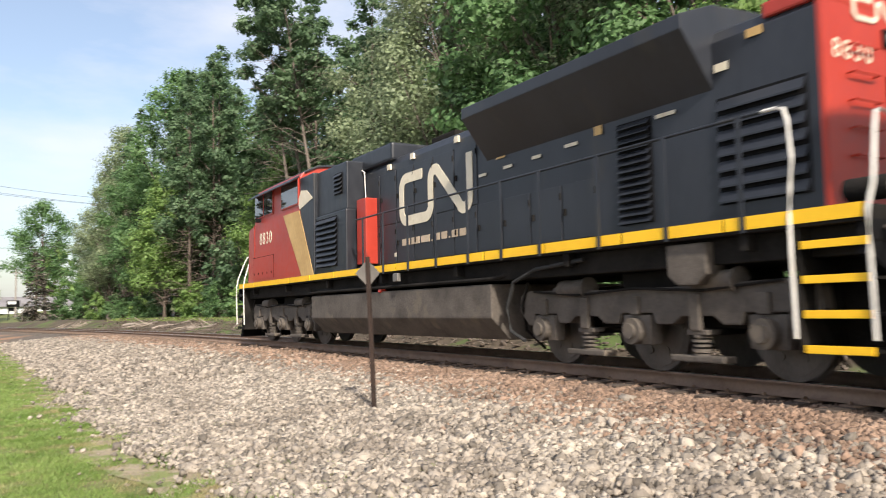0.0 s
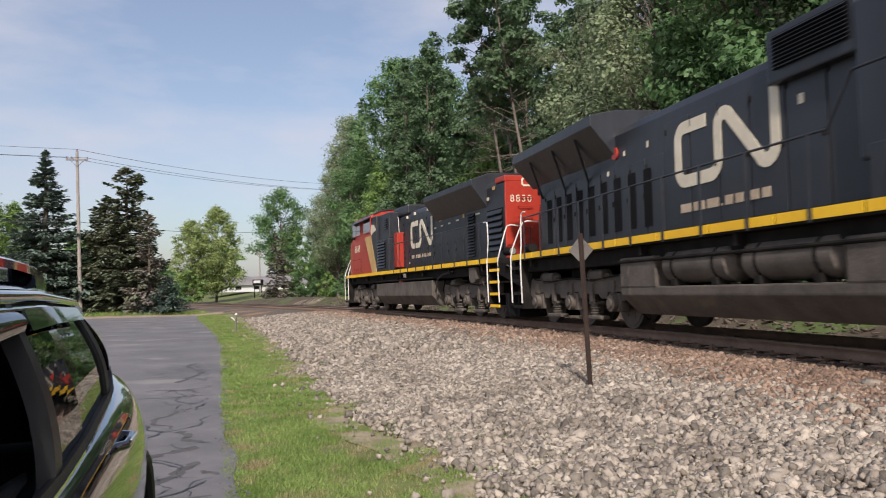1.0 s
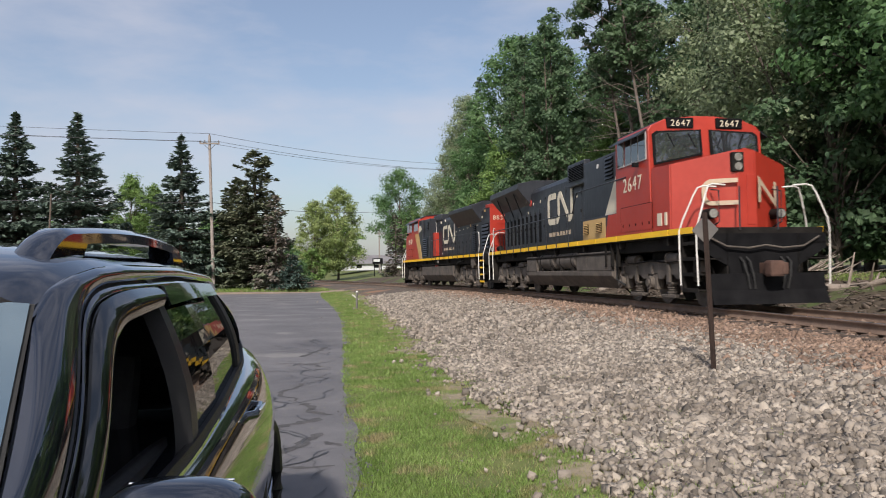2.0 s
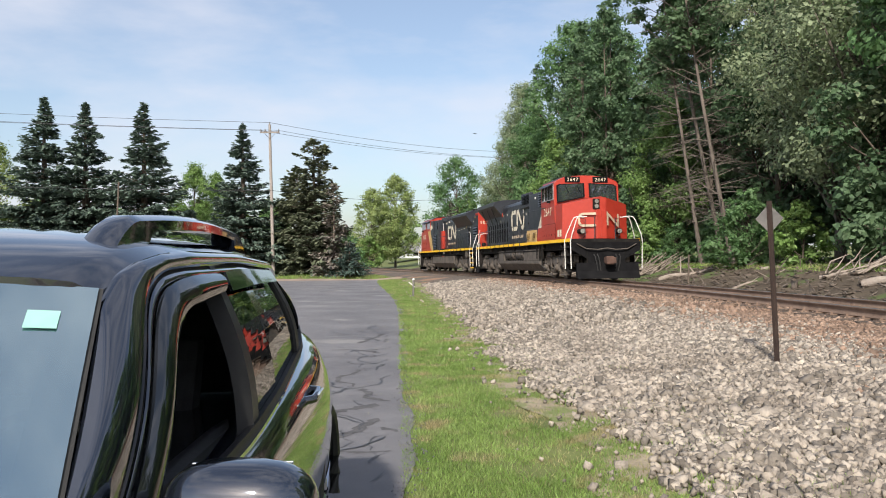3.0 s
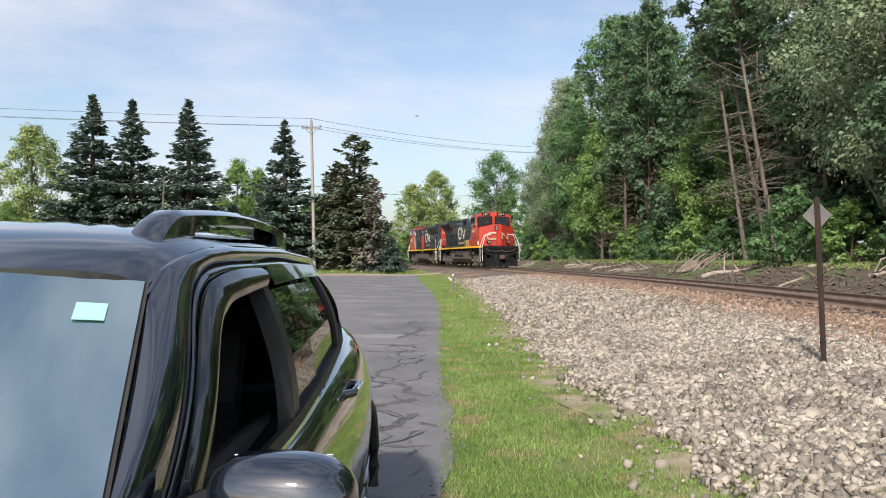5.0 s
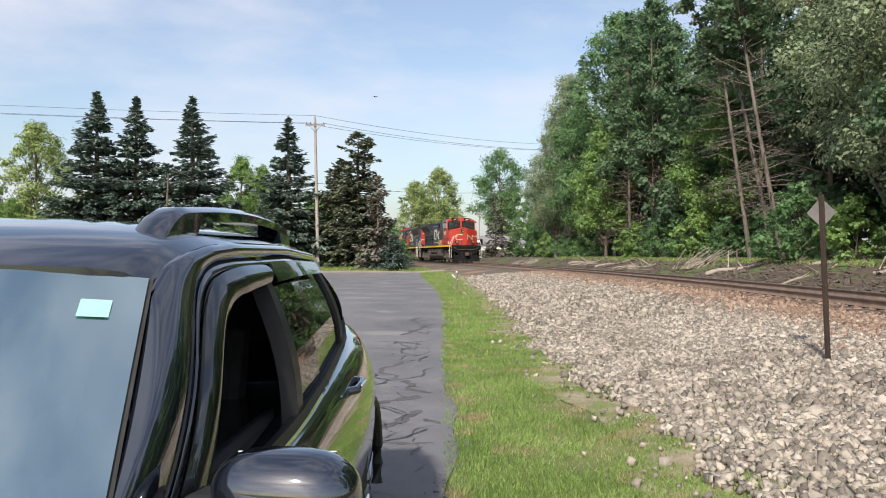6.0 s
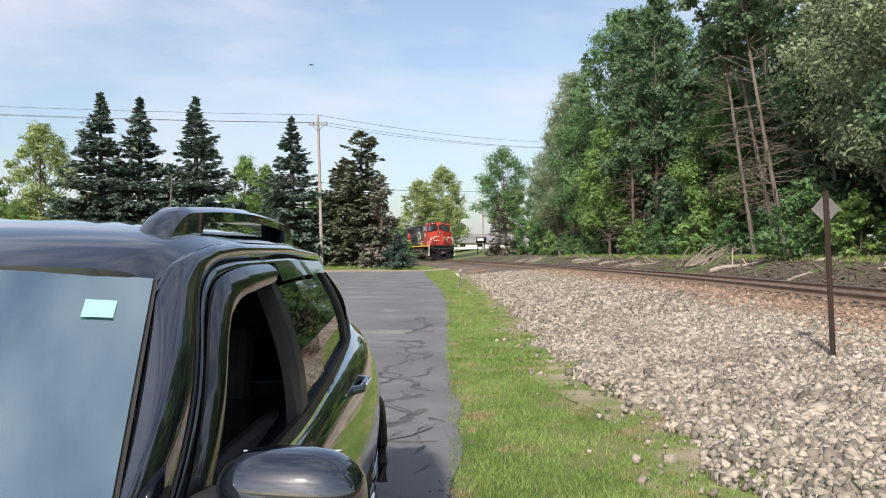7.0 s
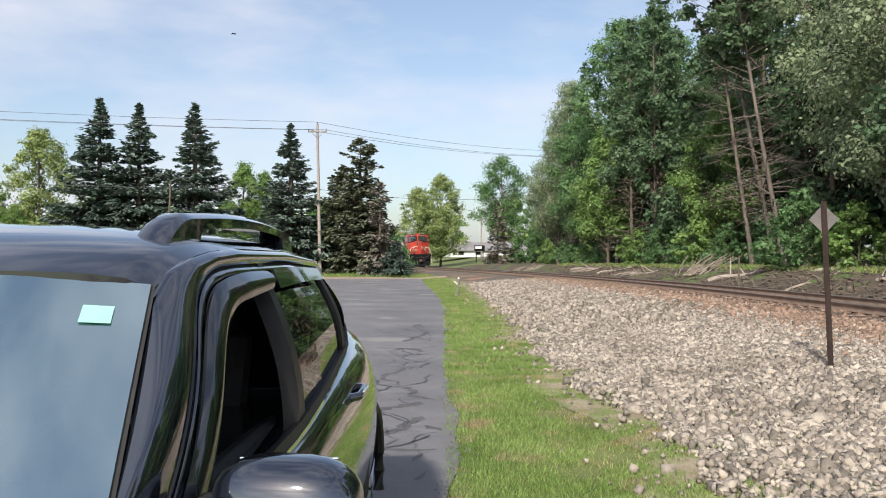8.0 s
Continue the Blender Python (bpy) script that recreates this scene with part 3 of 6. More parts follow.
def end_steps(engine, x, way, edge=None, lamp=(0.0, 1.08, 1.95)):
    """Corner steps, white grab rails, pilot plate, coupler and hoses at one end; way: +1 front, -1 rear."""
    for side in (1, -1):
        st = new("step_well")
        st.parent = engine
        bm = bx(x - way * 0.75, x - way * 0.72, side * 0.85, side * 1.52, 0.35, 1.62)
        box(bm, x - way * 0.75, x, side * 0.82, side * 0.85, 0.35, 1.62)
        part("well_plate", bm, STEEL_DARK, st)
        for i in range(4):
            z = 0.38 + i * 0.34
            part("step", bx(x - way * 0.7, x + way * 0.0, side * 0.95, side * 1.5, z, z + 0.03), STEEL_DARK, st)
            part("step_edge", bx(x - way * 0.7, x, side * 1.5, side * 1.53, z - 0.02, z + 0.06, 0.004), edge or STEEL_DARK, st)
        for k, dx in enumerate((-0.78, 0.04)):
            px = x + way * dx
            foot = [(px, side * 1.54, 0.5), (px, side * 1.56, 1.3), (px, side * 1.56, 1.7)]
            if way > 0 or k:
                bend = [(px + way * (0.03 if k else 0.06), side * 1.5, 1.95), (px - way * (0.05 if k else -0.2), side * 1.3, 2.5), (px - way * (0.08 if k else -0.24), side * 1.22, 2.66), (px - way * (0.12 if k else -0.27), side * 1.1, 2.7), (px - way * (0.14 if k else -0.29), side * 0.8, 2.68)]
            else:
                bend = [(px, side * 1.53, 2.0), (px + way * 0.03, side * 1.52, 2.3), (px, side * 1.52, 2.7), (px - way * 0.04, side * 1.515, 2.82), (px - way * 0.12, side * 1.515, 2.85), (px - way * 0.3, side * 1.515, 2.85)]
            part("grab_rail", pipe(bmesh.new(), foot + bend, 0.02), WHITE, st, "white grab rail")
    plate = prism(bmesh.new(), [(-1.5, 1.62), (1.5, 1.62), (1.5, 1.3), (0.8, 0.9), (0.8, 0.2), (-0.8, 0.2), (-0.8, 0.9), (-1.5, 1.3)], x - way * 0.12, x, "x")
    part("pilot_plate", plate, VENT, engine)
    bm = box(bmesh.new(), x, x + way * 0.45, -0.11, 0.11, 0.72, 0.98, 0.03)
    box(bm, x + way * 0.35, x + way * 0.62, -0.2, 0.12, 0.68, 1.02, 0.05)
    box(bm, x + way * 0.5, x + way * 0.64, 0.06, 0.2, 0.72, 0.98, 0.04)
    part("coupler", bm, COUPLER_RUST, engine, "rusty knuckle coupler")
    for y in (-0.55, -0.4, 0.4, 0.55):
        part("air_hose", pipe(bmesh.new(), [(x, y, 1.1), (x + way * 0.16, y, 1.0), (x + way * 0.22, y * 0.9, 0.7), (x + way * 0.2, y * 0.8, 0.42)], 0.022), RUBBER, engine)
    part("drooping_cable", pipe(bmesh.new(), [(x + way * 0.05, -1.3, 1.55), (x + way * 0.1, -0.9, 1.34), (x + way * 0.12, -0.4, 1.3), (x + way * 0.12, 0, 1.36), (x + way * 0.12, 0.4, 1.3), (x + way * 0.1, 0.9, 1.34), (x + way * 0.05, 1.3, 1.55)], 0.022), GRIME, engine)
    part("plow", prism(bmesh.new(), [(x + way * 0.02, 0.75), (x + way * 0.06, 0.12), (x + way * 0.35, 0.1), (x + way * 0.2, 0.4), (x + way * 0.14, 0.75)], -1.34, 1.34), VENT, engine, "black steel plow blade")
    for side in (1, -1):
        part("ditch_lamp", rod(bmesh.new(), (x - way * (0.45 + lamp[0]), side * lamp[1], lamp[2]), (x + way * (0.02 - lamp[0]), side * lamp[1], lamp[2]), 0.12, 16), STEEL_DARK, engine, smooth=True)
        part("ditch_lens", rod(bmesh.new(), (x + way * (0.02 - lamp[0]), side * lamp[1], lamp[2]), (x + way * (0.035 - lamp[0]), side * lamp[1], lamp[2]), 0.1, 16), LENS, engine, "clear lamp lens")
        part("end_rail", rod(bmesh.new(), (x - way * 0.14, side * 0.45, 1.7), (x - way * 0.14, side * 0.45, 2.66), 0.02, 8), BLACK, engine)


def hood_section(engine, x0, x1, half, z0, z1, round_z=0.22, material=None, name="hood"):
    out = [(-half, z0), (half, z0), (half, z1 - round_z), (half - round_z * 0.35, z1 - round_z * 0.35), (half - round_z * 1.1, z1), (-half + round_z * 1.1, z1), (-half + round_z * 0.35, z1 - round_z * 0.35), (-half, z1 - round_z)]
    return part(name, prism(bmesh.new(), out, x0, x1, "x", 0.012), material or BLACK, engine)


def hood_doors(engine, x0, x1, half, z0, z1, n):
    """Access doors: shallow raised panels with latches on both sides."""
    w = (x1 - x0) / n
    for side in (1, -1):
        for i in range(n):
            a = x0 + i * w
            d = part("hood_door", bx(a + 0.025, a + w - 0.025, side * half, side * (half + 0.018), z0, z1, 0.006), BLACK, engine)
            part("latch", bx(a + w - 0.1, a + w - 0.05, side * (half + 0.018), side * (half + 0.04), (z0 + z1) / 2 - 0.05, (z0 + z1) / 2 + 0.05), STEEL_DARK, d)
            part("hinge", rod(bmesh.new(), (a + 0.04, side * (half + 0.022), z1 - 0.22), (a + 0.04, side * (half + 0.022), z1 - 0.12), 0.016, 6), STEEL_DARK, d)


def stickers(engine, half, spots):
    for x, z, w, h, m in spots:
        for side in (1, -1):
            part("data_plate", bx(x, x + w, side * (half + 0.019), side * (half + 0.026), z, z + h), m, engine)


def frame_and_deck(engine, x0, x1, tank, tank_top=1.25):
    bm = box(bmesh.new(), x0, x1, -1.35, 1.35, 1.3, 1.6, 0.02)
    part("underframe", bm, STEEL_DARK, engine)
    part("deck", bx(x0, x1, -1.54, 1.54, 1.6, 1.76, 0.01), STEEL_DARK, engine)
    a = x0
    while a < x1 - 0.3:
        b = min(a + 1.62, x1)
        for side in (1, -1):
            part("sill_stripe", bx(a + 0.02, b - 0.02, side * 1.54, side * 1.555, 1.635, 1.775), YELLOW, engine, "yellow painted edge of the deck")
        a = b
    t0, t1 = tank
    shape = [(-1.45, tank_top), (-1.45, 0.7), (-1.1, 0.34), (1.1, 0.34), (1.45, 0.7), (1.45, tank_top)]
    part("fuel_tank", prism(bmesh.new(), shape, t0, t1, "x", 0.03), GRIME, engine, "long grimy brown fuel tank")
    for side in (1, -1):
        part("brake_pipe", pipe(bmesh.new(), [(t0 - 0.4, side * 1.3, 1.4), (t0, side * 1.46, 1.33), (t1, side * 1.46, 1.33), (t1 + 0.4, side * 1.3, 1.4)], 0.03), STEEL_DARK, engine)
        for k in range(7):
            xx = x0 + 1.4 + k * (x1 - x0 - 2.8) / 6
            part("bracket", bx(xx - 0.05, xx + 0.05, side * 1.3, side * 1.5, 1.42, 1.6), STEEL_DARK, engine)


def cab(engine, rear, front, nose, roof, tall_nose, board, trim, windows, rake, vee=False):
    """Full-width crew cab: hipped roof, upright windshield over a blunt or wedge-shaped nose, side windows with visors."""
    zf, half = 1.76, 1.5
    edge, crown = roof - 0.3, roof + 0.08
    upper = [(half, edge), (half - 0.1, edge + 0.13), (half - 0.48, roof), (0.25, crown), (-0.25, crown), (-half + 0.48, roof), (-half + 0.1, edge + 0.13), (-half, edge)]
    bm = prism(bmesh.new(), [(-half, zf), (half, zf)] + upper, rear, front, "x", 0.025)

    def face_x(z):
        return front - rake * max(0.0, z - tall_nose) / (roof - tall_nose)
    for v in bm.verts:
        if v.co.x > (rear + front) / 2:
            v.co.x += face_x(v.co.z) - front
    part("cab_body", bm, RED, engine, "bright red painted crew cab")
    skin = [(y * 0.99, z + 0.03) for y, z in upper[1:-1]]
    part("cab_roof", prism(bmesh.new(), skin + [(y, z - 0.055) for y, z in skin[::-1]], rear - 0.05, front - rake - 0.5, "x", 0.008), BLACK, engine, "black cab roof")
    # nose
    bm = bmesh.new()
    if vee:
        low = [(front, -half + 0.01), (front, half - 0.01), (nose - 0.8, half - 0.03), (nose, 0.22), (nose, -0.22), (nose - 0.8, -half + 0.03)]
        tops = [tall_nose + 0.05, tall_nose + 0.05, tall_nose + 0.02, tall_nose + 0.26, tall_nose + 0.26, tall_nose + 0.02]
        lift0, lift1 = 0.36, 0.31
    else:
        low = [(front, -half + 0.02), (front, half - 0.02), (nose - 0.22, half - 0.06), (nose, 0.85), (nose, -0.85), (nose - 0.22, -half + 0.06)]
        tops = [tall_nose + 0.04, tall_nose + 0.04, tall_nose - 0.06, tall_nose + 0.02, tall_nose + 0.02, tall_nose - 0.06]
        lift0, lift1 = 0.16, 0.06
    va = [bm.verts.new((x, y, zf)) for x, y in low]
    vb = [bm.verts.new((x - 0.03 * (i > 1), y * (1.0 if i < 2 else 0.985), z)) for i, ((x, y), z) in enumerate(zip(low, tops))]
    ridge0, ridge1 = bm.verts.new((front, 0, tall_nose + lift0)), bm.verts.new((nose - 0.04, 0, tall_nose + lift1))
    n = 6
    for i in range(n):
        bm.faces.new((va[i], va[(i + 1) % n], vb[(i + 1) % n], vb[i])) if i != 3 else bm.faces.new((va[3], va[4], vb[4], ridge1, vb[3]))
    bm.faces.new((vb[0], vb[5], vb[4], ridge1, ridge0)), bm.faces.new((vb[1], ridge0, ridge1, vb[3], vb[2])), bm.faces.new(va)
    bmesh.ops.bevel(bm, geom=list(bm.edges), offset=0.03, segments=2, affect="EDGES")
    part("nose", bm, RED, engine, "sloping red nose")
    w0, w1 = edge - 0.68, edge - 0.06
    for side in (1, -1):
        for a, b in windows:
            fr = part("side_window", bx(a - 0.03, b + 0.03, side * half, side * (half + 0.03), w0 - 0.04, w1 + 0.04, 0.01), trim, engine)
            part("pane", bx(a, b, side * (half + 0.028), side * (half + 0.036), w0, w1), CAB_GLASS, fr)
        a, b = min(w[0] for w in windows), max(w[1] for w in windows)
        part("window_visor", prism(bmesh.new(), [(side * half, edge + 0.05), (side * (half + 0.24), edge - 0.12), (side * (half + 0.24), edge - 0.14), (side * half, edge + 0.02)], a - 0.05, b + 0.05, "x"), BLACK, engine, "black sheet-metal visor over the side windows")
        part("rear_view_mirror", bx(b - 0.55, b - 0.42, side * (half + 0.02), side * (half + 0.16), w0 - 0.16, w0 - 0.05, 0.01), VENT, engine)
        d = part("nose_door_panel", bx(front - 1.95, front + 0.05, side * half, side * (half + 0.012), 1.86, 2.5, 0.004), RED, engine)
        for x0, x1, z0, z1 in ((front - 1.97, front + 0.07, 2.495, 2.515), (front + 0.05, front + 0.07, 1.86, 2.5), (front - 1.97, front - 1.95, 1.86, 2.5)):
            part("panel_gap", bx(x0, x1, side * half, side * (half + 0.006), z0, z1), VENT, d)
        for k in range(5):
            part("lock", bx(front - 1.8 + k * 0.42, front - 1.76 + k * 0.42, side * (half + 0.012), side * (half + 0.02), 1.98, 2.05), VENT, d)
        for dx, w, m in ((0.32, 0.24, CREAM), (0.72, 0.12, CREAM)):
            if vee:
                part("data_plate", bx(front + dx, front + dx + w, side * (half - 0.025), side * (half - 0.005), 1.9, 2.2), m, engine)
        # windshield half between the nose and the roof
        corners = [(0.1, tall_nose + lift0 + 0.05), (1.4, tall_nose + 0.14), (1.4, edge - 0.1), (1.28, edge - 0.02), (0.1, roof - 0.27)]
        mid = Vector((sum(c[0] for c in corners) / 5, sum(c[1] for c in corners) / 5))
        for inset, off, m_, nm in ((0.0, 0.004, VENT, "windshield_frame"), (0.08, 0.018, CAB_GLASS, "windshield")):
            bm = bmesh.new()
            qs = [Vector(c) + (mid - Vector(c)).normalized() * inset for c in corners]
            bm.faces.new([bm.verts.new((face_x(q.y) + off, side * q.x, q.y)) for q in qs])
            r = bmesh.ops.extrude_face_region(bm, geom=list(bm.faces))
            bmesh.ops.translate(bm, vec=(0.012, 0, 0), verts=[v for v in r["geom"] if isinstance(v, bmesh.types.BMVert)])
            part(nm, bm, m_, engine)
        bz = roof - 0.2
        part("number_board", bx(face_x(bz) - 0.1, face_x(bz) + 0.05, side * 0.3, side * 1.0, bz - 0.04, bz + 0.22, 0.02), VENT, engine, "black number board")
        bar_text(engine, "board_digit", board, 0.22, pose(face_x(bz) + 0.052, side * 0.65, bz + 0.01, 90, 0, 90), CREAM)
        for k in (0.45, 1.0):
            part("wiper", pipe(bmesh.new(), [(face_x(edge) + 0.05, side * k, edge - 0.08), (face_x(edge - 0.3) + 0.05, side * (k - 0.16), edge - 0.42)], 0.012), VENT, engine)
    hy = -0.2 if vee else 0.0
    lamp = part("headlight_box", bx(nose - 0.5, nose + 0.012, hy - 0.14, hy + 0.14, tall_nose - 0.24, tall_nose + 0.2, 0.02), STEEL_DARK, engine, "twin headlight housing")
    for z in (tall_nose - 0.12, tall_nose + 0.09):
        part("headlight", rod(bmesh.new(), (nose - 0.03, hy, z), (nose + 0.028, hy, z), 0.09, 16), LENS, lamp)
    part("nose_door", bx(nose - 0.02, nose + 0.012, 0.0 if vee else -0.36, 0.2 if vee else 0.36, 1.85, tall_nose - 0.3, 0.01), RED, engine)
    for k in (-0.75, 0.75):
        part("nose_grab_iron", pipe(bmesh.new(), [(nose - 0.24 * vee, k, 1.8), (nose + 0.12, k, 1.9), (nose + 0.12, k, 2.6), (nose - 0.24 * vee, k, 2.66)], 0.018), BLACK, engine)


def engine_a():
    """The leading engine: full-height cab forward, long hood with a wide flared radiator towards its red rear end."""
    e = thing("locomotive", engine_pose(leading_at(0.0), True), "black and red diesel locomotive with a red hood end on track", "locomotive", "coupled engines")
    frame_and_deck(e, -10.55, 10.5, (-4.1, 4.2))
    hood_section(e, -9.75, 2.2, 0.95, 1.76, 4.22)
    part("rear_hood_end", bx(-9.82, -9.74, -0.95, 0.95, 1.77, 4.1, 0.02), RED, e, "bright red rear end of the hood")
    bm = bx(-9.83, -9.1, -0.97, 0.97, 4.06, 4.24, 0.03)
    part("rear_hood_cap", bm, RED, e)
    hood_doors(e, -6.2, 1.9, 0.95, 1.86, 2.7, 10)
    hood_doors(e, -3.0, 1.9, 0.95, 2.72, 3.85, 6)
    for side in (1, -1):
        # flared radiator overhang
        o = [(side * 0.94, 3.42), (side * 1.46, 4.12), (side * 1.46, 4.3), (side * 0.9, 4.5), (0, 4.54), (0, 3.42)]
        part("radiator_flare", prism(bmesh.new(), o, -8.35, -3.3, "x", 0.015), BLACK, e, "flared black radiator overhang")
        louvre(e, -9.62, -8.4, 2.02, 3.3, side * 0.955, 7, "radiator_grille")
        louvre(e, -7.3, -6.65, 1.95, 3.35, side * 0.955, 14, "side_grille")
        part("wide_cabinet", bx(1.88, 3.84, side * 0.9, side * 1.46, 1.76, 3.2, 0.03), BLACK, e)
        part("upper_cabinet", bx(1.95, 3.84, side * 0.9, side * 1.4, 3.2, 4.32, 0.03), BLACK, e)
        louvre(e, 2.2, 2.7, 3.6, 4.1, side * 1.4, 5, "cabinet_grille")
        louvre(e, 2.4, 3.75, 1.92, 3.1, side * 1.46, 9, "cabinet_grille")
        part("red_cabinet", bx(1.25, 1.75, side * 0.95, side * 1.25, 1.9, 3.38, 0.02), RED, e, "red equipment cabinet")
        # slanting tan and cream stripes behind the cab
        part("cab_stripe", prism(bmesh.new(), [(3.86, 1.78), (4.75, 1.78), (6.2, 3.5), (4.9, 3.5)], side * 1.502, side * 1.512), TAN, e, "faded tan slanting stripe")
        part("cab_stripe", prism(bmesh.new(), [(3.9, 3.7), (4.85, 3.52), (5.0, 3.72), (4.75, 4.0), (4.3, 3.95)], side * 1.502, side * 1.512), CREAM, e, "cream slanting stripe")
        emblem(e, -2.85, 2.6, 2.95, 1.1, side * 0.97, side, side > 0)
        word_bars(e, -2.75, 0.0, 2.2, 2.42, side * 0.97, side, side > 0)
        handrail(e, side, -9.7, 1.2, [-9.2, -8.1, -6.9, -5.6, -4.6, -3.6, -2.5, -1.4, -0.3, 0.7])
        bar_text(e, "painted_digit", "8830", 0.5, pose(7.8, side * 1.515, 2.86, 90, 0, 180 if side > 0 else 0), CREAM, "cream painted digit")
        for hx, hz in ((-0.6, 3.95), (-2.4, 3.95), (0.5, 3.9)):
            part("lift_lug", bx(hx, hx + 0.14, side * 0.95, side * 1.0, hz, hz + 0.12), CREAM, e)
    stickers(e, 0.95, [(-3.3, 3.18, 0.24, 0.05, CREAM), (-4.1, 3.2, 0.26, 0.05, CREAM), (-4.9, 3.22, 0.24, 0.05, CREAM), (-5.8, 3.25, 0.3, 0.05, CREAM), (-6.35, 3.3, 0.16, 0.13, TAN), (-7.75, 3.28, 0.34, 0.05, CREAM), (-9.1, 3.9, 0.22, 0.1, TAN), (-8.6, 3.62, 0.2, 0.1, CREAM), (-3.9, 3.4, 0.28, 0.03, TAN), (0.3, 2.0, 0.08, 0.08, CREAM)])
    for side in (1, -1):
        part("sand_box", prism(bmesh.new(), [(-8.6, 1.56), (-8.0, 1.56), (-8.0, 1.2), (-8.15, 1.08), (-8.45, 1.08), (-8.6, 1.2)], side * 1.15, side * 1.48, "y", 0.02), GRIME, e, "grey box under the deck")
        part("looped_hose", pipe(bmesh.new(), [(-6.4, side * 1.42, 1.5), (-5.3, side * 1.44, 1.42), (-4.75, side * 1.45, 1.25), (-4.55, side * 1.45, 0.85), (-4.62, side * 1.43, 0.5), (-4.95, side * 1.4, 0.36)], 0.03), RUBBER, e, "black looped hose")
        part("fuel_filler", rod(bmesh.new(), (0.1, side * 1.3, 1.2), (0.1, side * 1.46, 1.3), 0.07, 10), RED, e, "red fuel filler cap")
        part("tank_pipe", pipe(bmesh.new(), [(3.9, side * 1.36, 1.36), (1.2, side * 1.4, 1.34), (0.6, side * 1.42, 1.4), (0.35, side * 1.42, 1.55)], 0.045), STEEL_DARK, e)
        part("junction_box", bx(-0.95, -0.75, side * 1.5, side * 1.58, 1.42, 1.58, 0.01), SIGN_BACK, e)
        part("grab_iron", pipe(bmesh.new(), [(1.8, side * 0.99, 3.35), (1.8, side * 1.02, 4.05), (1.94, side * 1.02, 4.1)], 0.016), WHITE, e)
    part("rear_cab_block", bx(3.85, 4.86, -1.5, 1.5, 1.76, 4.34, 0.03), BLACK, e)
    cab(e, 4.85, 9.05, 10.1, 4.68, 3.5, "8830", RED, ((4.95, 6.3), (7.1, 7.9), (8.0, 8.8)), 0.3)
    bar_text(e, "painted_digit", "8830", 0.3, pose(-9.825, 0.45, 3.45, 90, 0, -90), CREAM, "cream painted digit")
    lamp = part("rear_headlight_box", bx(-9.86, -9.8, -0.45, -0.1, 3.66, 3.88, 0.02), VENT, e)
    for y in (-0.19, -0.36):
        part("headlight", rod(bmesh.new(), (-9.85, y, 3.77), (-9.875, y, 3.77), 0.07, 14), LENS, lamp)
    g = part("rear_vent", bx(-9.835, -9.815, -0.62, -0.15, 2.9, 3.35), VENT, e)
    for i in range(6):
        part("slat", bx(-9.87, -9.83, -0.62, -0.15, 2.92 + i * 0.075, 2.95 + i * 0.075), RED, g)
    for i in range(6):
        part("ladder_rung", pipe(bmesh.new(), [(-9.83, 0.1, 2.1 + i * 0.3), (-9.9, 0.1, 2.1 + i * 0.3), (-9.9, 0.55, 2.1 + i * 0.3), (-9.83, 0.55, 2.1 + i * 0.3)], 0.013), RED, e)
    emblem_bm = ribbon(bmesh.new(), [(0.34, 0.22), (0.05, 0.22), (0, 0.17), (0, 0.05), (0.05, 0), (0.36, 0), (0.42, 0.05), (0.42, 0.2), (0.5, 0.22), (0.66, 0.02), (0.72, 0.02), (0.74, 0.22)], 0.055, 0, 1)
    em = part("emblem_band", emblem_bm, CREAM, e)
    em.matrix_local = pose(-9.84, 0.4, 3.94, 0, 0, -90)
    for fx in (-7.2, -5.2):
        part("roof_fan", rod(bmesh.new(), (fx, 0, 4.5), (fx, 0, 4.62), 0.7, 24), STEEL_DARK, e)
    part("exhaust_stack", bx(-1.2, -0.2, -0.35, 0.35, 4.2, 4.5, 0.04), STEEL_DARK, e)
    part("brake_grid_hatch", bx(0.4, 2.6, -1.0, 1.0, 4.1, 4.5, 0.06), BLACK, e)
    end_steps(e, 10.75, 1), end_steps(e, -10.55, -1, YELLOW)
    for at in (TRUCK_AT, -TRUCK_AT):
        build_truck(e, at)
    return e


